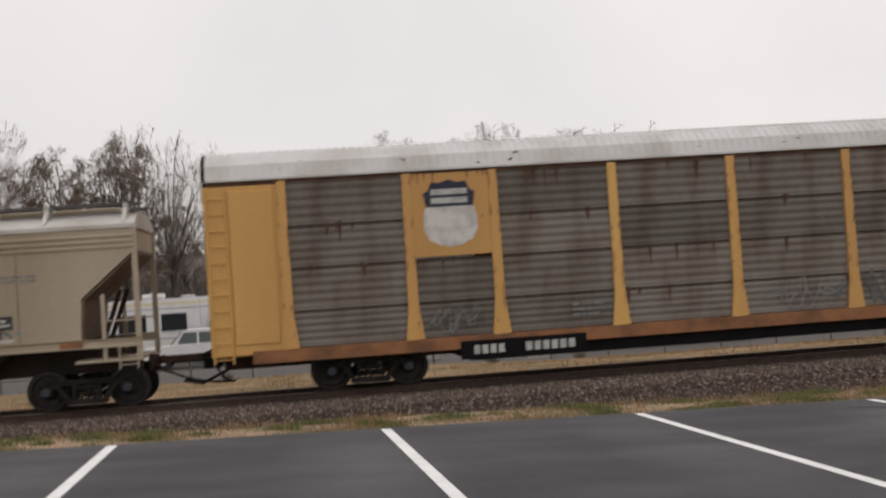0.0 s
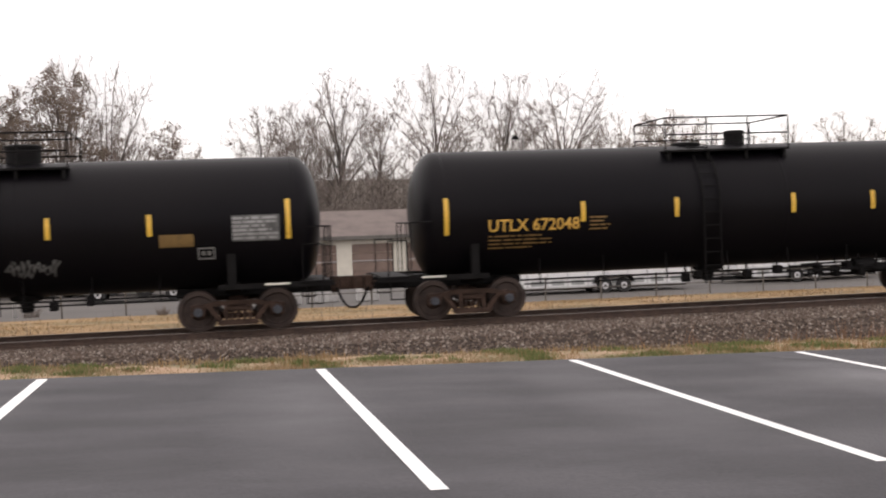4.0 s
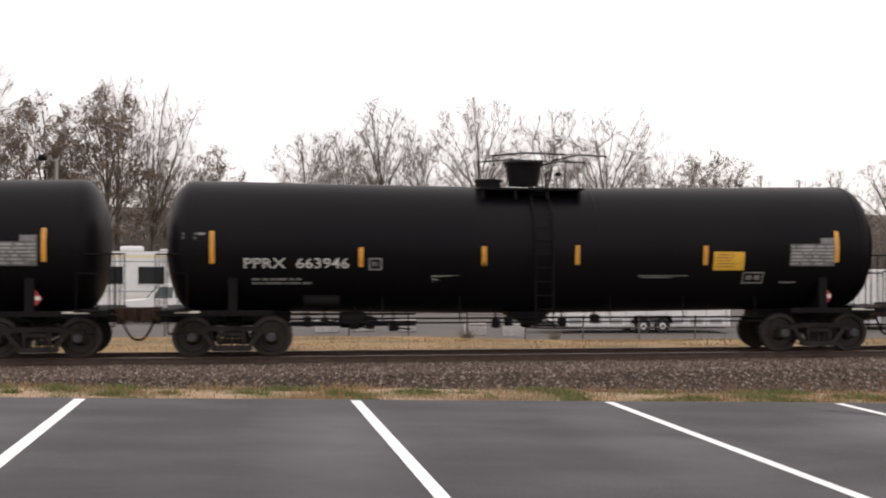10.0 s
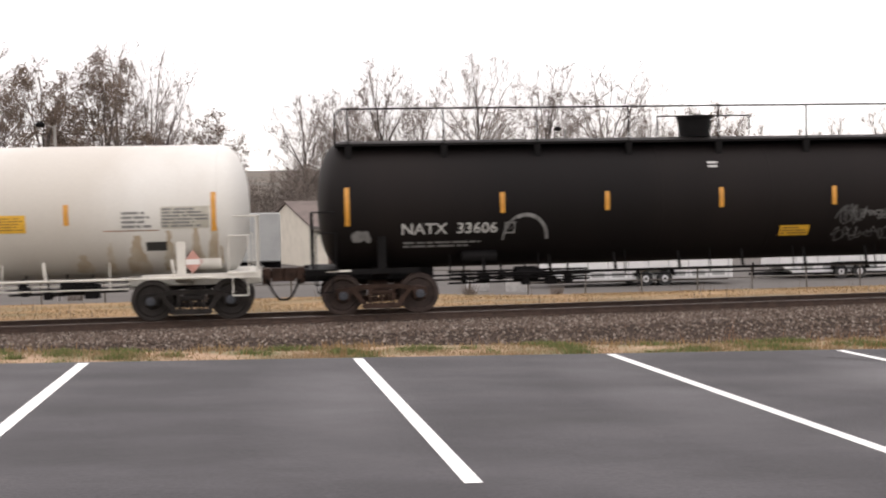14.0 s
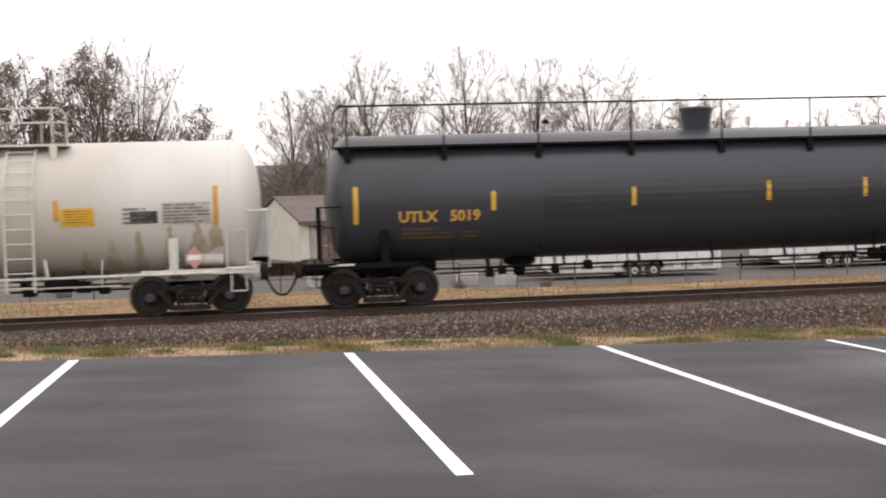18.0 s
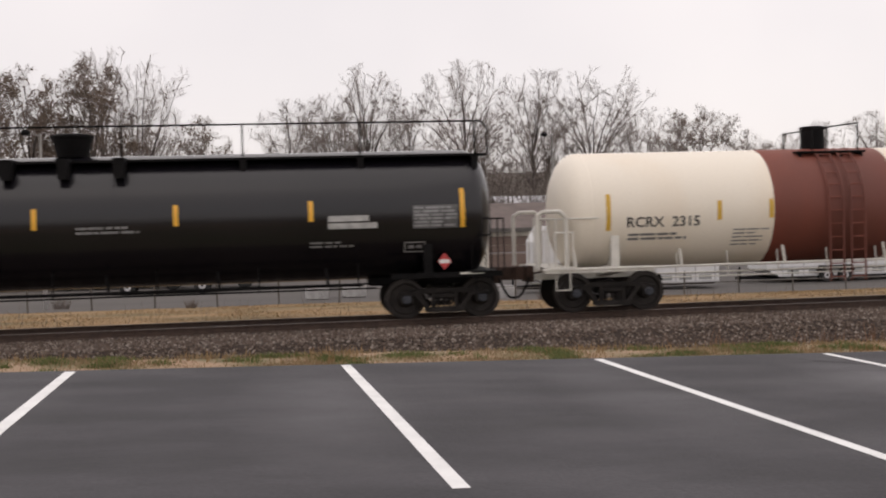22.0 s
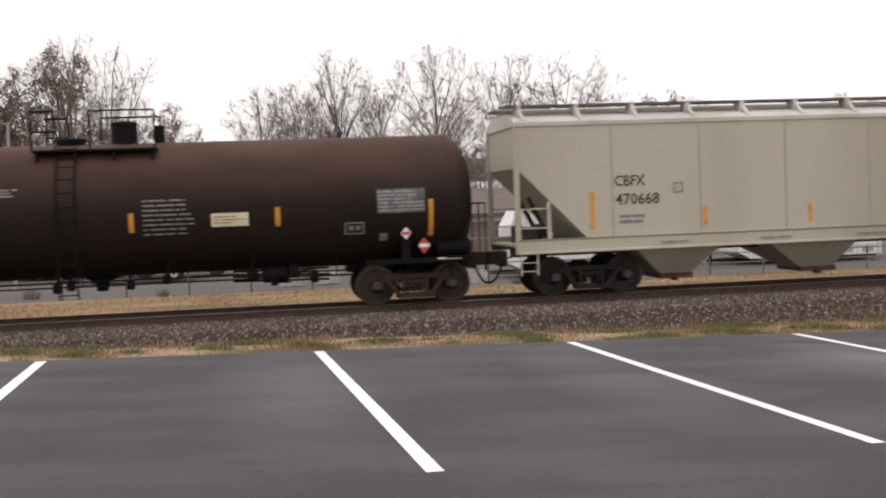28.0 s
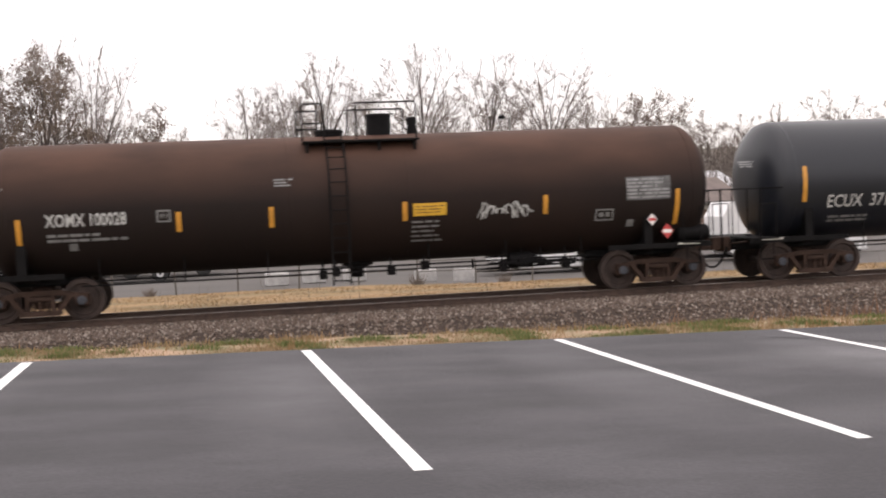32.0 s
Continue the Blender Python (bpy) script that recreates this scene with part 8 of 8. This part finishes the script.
def yard_clutter():
    """Pale concrete blocks and a dark machine at the yard's edge."""
    bm = bmesh.new()
    box(bm, -0.45, -0.3, 0, 0.45, 0.3, 0.55, 0.04)
    me = to_mesh("concrete_block", bm, mat("pale_concrete", (0.42, 0.41, 0.4), 0.9, var=0.15))
    for x in (1.6, 3.2, 4.9, 7.9, 9.6):
        ob = new("concrete_block", me)
        ob.matrix_basis = pose(x, 49.0 + random.uniform(-.5, .5), ground_z(x, 49), 0, 0, random.uniform(-15, 15))
        tagged(ob, "pale concrete barrier block on gravel", "block", "barrier blocks")
    for x, y, s in ((-8.6, 47.8, 1), (7.1, 45.6, 0.8), (-3.4, 45.8, 0.6), (10.7, 45.9, 0.7)):
        z = ground_z(x, y)
        rnd = random.Random(int(x * 10))
        vs, fs = [], []
        for k in range(70):
            a, h = rnd.uniform(0, math.tau), rnd.uniform(0.3, 0.75) * s
            p = Vector((rnd.uniform(-.3, .3) * s, rnd.uniform(-.2, .2), 0))
            q = p + Vector((math.cos(a) * 0.35 * s, math.sin(a) * 0.3 * s, h))
            n = len(vs)
            vs += [tuple(p), tuple(p + Vector((0.02, 0, 0))), tuple(q)]
            fs.append((n, n + 1, n + 2))
        me = bpy.data.meshes.new("dead_bush")
        me.from_pydata(vs, [], fs)
        me.materials.append(M_BRUSH)
        ob = new("dead_bush", me)
        ob.matrix_basis = pose(x, y, z)
        tagged(ob, "small leafless brown bush by the fence", "bush", "dead bushes")


# -- trees: bare winter crowns grown branch by branch --
def limbs_to_mesh(name, segs, sides, material):
    """segs: rows of start, end, start radius, end radius."""
    p, q = np.array([s[0] for s in segs]), np.array([s[1] for s in segs])
    r0, r1 = np.array([s[2] for s in segs]), np.array([s[3] for s in segs])
    a = q - p
    a /= np.linalg.norm(a, axis=1, keepdims=True)
    ref = np.where(np.abs(a[:, 2:3]) > 0.9, np.array([[1.0, 0, 0]]), np.array([[0, 0, 1.0]]))
    u = np.cross(a, ref)
    u /= np.linalg.norm(u, axis=1, keepdims=True)
    w = np.cross(a, u)
    th = np.arange(sides) * math.tau / sides
    ring = u[:, None] * np.cos(th)[None, :, None] + w[:, None] * np.sin(th)[None, :, None]
    v = np.concatenate([p[:, None] + ring * r0[:, None, None], q[:, None] + ring * r1[:, None, None]], 1).reshape(-1, 3)
    k = np.arange(sides)
    j = (k + 1) % sides
    f = np.stack([k, j, j + sides, k + sides], -1)
    f = (f[None] + (np.arange(len(segs)) * 2 * sides)[:, None, None]).reshape(-1, 4)
    me = bpy.data.meshes.new(name)
    me.from_pydata(v.tolist(), [], f.tolist())
    me.materials.append(material)
    return me


def crown_width(shape, u):
    """Half width of a crown, as a share of its largest, at the share u of its height."""
    if shape == "vase":
        return 0.3 + 0.7 * (u / 0.7) ** 0.9 if u < 0.7 else math.sqrt(max(0, 1 - ((u - 0.7) / 0.3) ** 2)) * 0.95 + 0.05
    if shape == "spray":
        return 0.5 + 0.5 * math.sin(math.pi * min(1, u * 1.1)) if u < 0.8 else 0.75 * math.sqrt(max(0, 1 - ((u - 0.8) / 0.22) ** 2)) + 0.1
    return math.sqrt(max(0, 1 - (2 * u - 0.85) ** 2 / 1.33))


def branch_out(seed, height, half, base, shape, lean):
    """A leafless tree in metres: limbs that curve from the trunk to the crown's outline, boughs, branches and fine twigs that fill it."""
    rng = np.random.default_rng(seed)
    thick, fine, tips = [], [], []
    foot = base * height
    size = half * (height - foot)

    def middle(z):
        return np.array((lean * half * (z / height) ** 2, 0.0, z))

    def bow(p, q, rise, n, wob):
        flat = np.array((q[0] - p[0], q[1] - p[1], 0.0))
        m = p + flat * 0.32 + np.array((0, 0, (q[2] - p[2]) * rise))
        us = np.linspace(0, 1, n + 1)[:, None]
        pts = p * (1 - us) ** 2 + 2 * m * us * (1 - us) + q * us ** 2
        pts[1:-1] += rng.normal(0, wob, (n - 1, 3))
        return pts

    def limb(pts, r0, r1):
        rs = r0 + (r1 - r0) * np.linspace(0, 1, len(pts)) ** 0.8
        for k in range(len(pts) - 1):
            (thick if rs[k] > 0.035 else fine).append((tuple(pts[k]), tuple(pts[k + 1]), rs[k], rs[k + 1]))

    def inside(p):
        u = (p[2] - foot) / (height - foot)
        if u > 1.0:
            return False
        w = crown_width(shape, max(0.0, u)) * half * (1.0 + 0.18 * noise.noise((p[0] * 0.6, p[1] * 0.6, p[2] * 0.6 + seed)))
        c = middle(p[2])
        return math.hypot(p[0] - c[0], p[1] - c[1]) < w + 0.25

    trunk_r = 0.012 * height + 0.035
    lead = height * (base + (1 - base) * (0.12 if shape == "vase" else 0.45))
    zs = np.linspace(-0.3, lead, 9)
    stem = np.array([middle(z) + (0 if z < 0 else rng.normal(0, 0.05), rng.normal(0, 0.05), 0) for z in zs])
    limb(stem, trunk_r, trunk_r * 0.4)
    n1 = int(10 + size * 0.15)
    boughs = []
    for k in range(n1):
        u = 0.12 + 0.86 * ((k + rng.uniform(0, 0.9)) / n1)
        a = k * 2.4 + rng.uniform(-0.4, 0.4)
        z = foot + u * (height - foot)
        w = crown_width(shape, u) * half * rng.uniform(0.8, 1.0)
        q = middle(z) + (w * math.cos(a), w * math.sin(a), 0)
        zp = foot * 0.8 + (min(lead, z * 0.8) - foot * 0.8) * u * rng.uniform(0.5, 1.0)
        zp = max(zp, foot * 0.7)
        at = min(7, max(0, int(np.searchsorted(zs, zp)) - 1))
        p = stem[at] + (stem[at + 1] - stem[at]) * (zp - zs[at]) / (zs[at + 1] - zs[at])
        pts = bow(p, q, 0.62 if shape != "vase" else 0.5, 7, 0.07)
        r = trunk_r * rng.uniform(0.3, 0.46)
        limb(pts, r, 0.014)
        boughs.append((pts, r))
    goal = int(220 + size * 108)             # how many twigs fill the crown
    n2 = 7
    per = goal / (n1 * n2 * 6)
    for pts, r in boughs:
        reach = np.linalg.norm(pts[-1] - pts[0])
        for j in range(n2):
            u = 0.22 + 0.76 * (j + rng.uniform(0, 1)) / n2
            i = min(6, int(u * 7))
            p = pts[i] + (pts[i + 1] - pts[i]) * (u * 7 - i)
            d = (pts[i + 1] - pts[i]) / (np.linalg.norm(pts[i + 1] - pts[i]) + 1e-6)
            v = d * 0.75 + rng.normal(0, 0.52, 3) + (0, 0, 0.22)
            v /= np.linalg.norm(v)
            ln = reach * rng.uniform(0.25, 0.5) * (1.15 - 0.55 * u)
            while ln > 0.4 and not inside(p + v * ln):
                ln *= 0.8
            sub = bow(p, p + v * ln + (0, 0, 0.08 * ln), 0.55, 4, 0.05)
            limb(sub, max(0.013, r * 0.38 * (1.1 - 0.6 * u)), 0.009)
            for m in range(6):
                u3 = 0.15 + 0.85 * (m + rng.uniform(0, 1)) / 6
                i3 = min(3, int(u3 * 4))
                p3 = sub[i3] + (sub[i3 + 1] - sub[i3]) * (u3 * 4 - i3)
                v3 = v * 0.7 + rng.normal(0, 0.55, 3) + (0, 0, 0.2)
                v3 /= np.linalg.norm(v3)
                l3 = min(1.5, 0.35 + ln * rng.uniform(0.2, 0.42))
                while l3 > 0.25 and not inside(p3 + v3 * l3):
                    l3 *= 0.75
                q3 = p3 + v3 * l3 * 0.55 + rng.normal(0, 0.03, 3)
                e3 = p3 + v3 * l3 + (0, 0, 0.06)
                fine += [(tuple(p3), tuple(q3), 0.0115, 0.0095), (tuple(q3), tuple(e3), 0.0095, 0.007)]
                for _ in range(int(per + rng.uniform(0, 1))):
                    w4 = rng.uniform(0.25, 1)
                    p4 = p3 + (e3 - p3) * w4
                    v4 = v3 * 0.8 + rng.normal(0, 0.5, 3) + (0, 0, 0.15)
                    l4 = rng.uniform(0.25, 0.6)
                    e4 = p4 + v4 / np.linalg.norm(v4) * l4
                    if inside(e4):
                        fine.append((tuple(p4), tuple(e4), 0.0088, 0.0058))
                        tips.append(e4)
    return thick, fine, tips


def leaf_cluster(seed, tips, much, size):
    """Dead leaves that still cling in ragged clumps to a part of the twigs."""
    rng = np.random.default_rng(seed)
    tips = np.array([p for p in tips if noise.noise((p[0] * 0.7, p[1] * 0.7, p[2] * 0.7 + seed)) > 0.3 - much])
    c = np.repeat(tips, 5, axis=0) + rng.normal(0, 0.14, (len(tips) * 5, 3))
    e, g = (rng.normal(0, 1, c.shape) for _ in range(2))
    e, g = (v / np.linalg.norm(v, axis=1, keepdims=True) * size * rng.uniform(0.6, 1.3, (len(c), 1)) for v in (e, g))
    me = bpy.data.meshes.new("clinging_leaves")
    me.from_pydata(np.stack([c, c + e, c + e + g, c + g], 1).reshape(-1, 3).tolist(), [], np.arange(4 * len(c)).reshape(-1, 4).tolist())
    me.materials.append(M_CLING)
    return me


def build_trees():
    # bearing of the crown's middle (degrees), the top's height over the rails, distance, the crown's half width, its foot as a share of the height, shape, lean, leaves
    rows = [(22.4, 16.1, 92, 3.4, 0.25, "round", 0, 0), (18.7, 16.2, 90, 3.7, 0.25, "round", 0, 0), (14.8, 17.3, 92, 4.5, 0.22, "round", 0, 0),
            (13.5, 12.2, 88, 2.4, 0.20, "round", 0, 0.22), (11.4, 14.0, 90, 2.8, 0.22, "round", 0, 0.3), (8.6, 14.6, 92, 3.0, 0.25, "round", 0, 0.36),
            (8.1, 17.4, 100, 2.4, 0.30, "spray", 0, 0), (6.0, 15.8, 94, 2.8, 0.25, "vase", 0.55, 0), (10.5, 10.9, 97, 2.7, 0.10, "round", 0, 0.2),
            (5.9, 11.2, 112, 1.9, 0.20, "round", 0, 0.1), (3.7, 11.3, 104, 2.7, 0.20, "round", 0, 0.3), (-0.8, 13.3, 108, 3.0, 0.22, "round", 0, 0),
            (-2.9, 14.1, 110, 2.5, 0.20, "spray", 0, 0), (-4.6, 16.4, 108, 2.9, 0.18, "round", 0, 0), (-2.1, 13.1, 114, 2.6, 0.20, "round", 0, 0),
            (-6.6, 14.0, 112, 2.3, 0.22, "spray", 0, 0), (-9.4, 16.6, 108, 4.2, 0.22, "round", 0, 0), (-12.7, 16.2, 112, 2.7, 0.25, "spray", 0, 0),
            (-15.6, 16.3, 109, 4.2, 0.30, "vase", 0, 0), (-17.6, 12.3, 118, 2.1, 0.20, "round", 0, 0), (-18.8, 12.4, 109, 2.6, 0.20, "vase", 0, 0),
            (-20.8, 12.5, 111, 3.5, 0.18, "round", 0, 0.12), (-23.2, 11.0, 122, 2.4, 0.20, "round", 0, 0), (-25.0, 10.7, 124, 2.5, 0.20, "round", 0, 0),
            (-26.4, 11.6, 118, 0.9, 0.20, "spray", 0, 0), (-28.8, 11.9, 112, 3.6, 0.20, "round", 0, 0), (-32.1, 11.0, 112, 4.7, 0.20, "round", 0, 0),
            (-36.0, 11.9, 108, 5.6, 0.20, "round", 0, 0), (-10.3, 12.9, 116, 2.6, 0.20, "spray", 0, 0), (-13.5, 13.1, 118, 2.4, 0.20, "round", 0, 0),
            (-4.0, 12.4, 116, 2.3, 0.20, "spray", 0, 0)]
    rnd = random.Random(77)
    for k, (az, top, y, half, base, shape, lean, leafy) in enumerate(rows):
        x = -y * math.tan(radians(az)) - lean * half * 0.6
        z = ground_z(x, y)
        words = "with brown leaves still clinging in clumps" if leafy else {"round": "with a rounded crown of fine twigs", "vase": "with limbs that fan out like a vase", "spray": "with upright sprays of twigs"}[shape]
        t = thing("tree", "bare grey winter tree " + words, "tree", "winter trees", (x, y, z))
        thick, fine, tips = branch_out(100 + k, (top - z) * (1.0 if 5 < k < 8 else 1.03), half * (1.2 if k < 11 else 1.45), base, shape, lean)
        part("trunk", limbs_to_mesh("trunk", thick, 6, M_BARK), None, t)
        part("crown", limbs_to_mesh("crown", fine, 3, M_TWIG), None, t, "fine bare twigs")
        if leafy:
            part("clinging_leaves", leaf_cluster(k, tips, leafy, 0.11), None, t, "clumps of dead brown leaves")
    # dense brush and saplings below the crowns
    segs = []
    for k in range(4200):
        y = rnd.uniform(88, 128)
        az = rnd.uniform(-36, 30)
        x = -y * math.tan(radians(az))
        z = ground_z(x, y)
        h = rnd.uniform(2.5, 6.5) * (0.5 if az > 0 else 1.0)
        lean = Vector((rnd.gauss(0, .1), rnd.gauss(0, .1), 1))
        p0 = Vector((x, y, z))
        p1 = p0 + lean * h
        segs.append((tuple(p0), tuple(p1), 0.05, 0.012))
        for _ in range(10):
            u = rnd.uniform(0.1, 1)
            p = p0 + (p1 - p0) * u
            d = Vector((rnd.gauss(0, .7), rnd.gauss(0, .7), rnd.uniform(0.1, 1.1)))
            segs.append((tuple(p), tuple(p + d * rnd.uniform(0.6, 1.8)), 0.024, 0.01))
    ob = new("far_woods", limbs_to_mesh("far_woods", segs, 3, M_BRUSH))
    tagged(ob, "dense leafless brush and saplings on the rise", kind="stuff")


garage_row()
gable_house("shed_building", "white-walled building with a pale metal roof behind the garages", 19.5, 44, 97, 2.6, 4.0, M_VEHWHITE, M_TIN, 9)
gable_house("office_building", "small beige building with a grey gable roof", -27, -17.4, 80, 1.3, 3.9, M_SIDING, M_SHINGLE, 9)
motorhome()
box_truck("grey box truck with a white cab and wind deflector", -4.5, -0.5, 60, 2.37, M_BOXGREY, -5.75)
box_truck("yellow box truck with a white cab parked in the yard", -15.5, -11.2, 63, 2.25, M_VEHYEL, -8.4, False)
pickup("white extended-cab pickup parked on gravel", -8.0, -2.5, 56)
cargo_trailer("long white enclosed trailer with tandem wheels", 11.6, 20.2, 51, 1.75, (16.0, 16.9), 9)
cargo_trailer("white enclosed trailer with a raked nose and tandem wheels", 23.4, 31.0, 53, 1.6, (26.4, 27.35), 7)
fence()
lamp_pole("tall slim light pole with a dark lamp head", 14.6, 60, 6.5)
lamp_pole("slim light pole beside the parked vehicles", -9.25, 48, 6.0)
lamp_pole("thin pole with a small glowing lamp", -11.0, 70, 4.45, True, 0.1)
yard_clutter()
build_trees()


# ---- what moves: every car of the train, and its rolling wheels ----
def motions():
    stops = [(t, SPEED * t) for t in (0.0, 4.0, 8.0, 12.0, 16.0, 20.0, 24.0, 28.0, 32.0)]
    for car, x in CARS:
        walk(car, [(t, pose(x + s, TRACK_Y, track_z(x + s), 0, -math.degrees(GRADE), 0)) for t, s in stops])
    times = [k / FPS for k in range(32 * FPS + 1)]
    for ws, dx in WHEELSETS:
        walk(ws, [(t, pose(dx, 0, WHEEL_R + RAIL_Z + 0.05, 0, math.degrees(SPEED * t / WHEEL_R) % 360, 0)) for t in times])


motions()
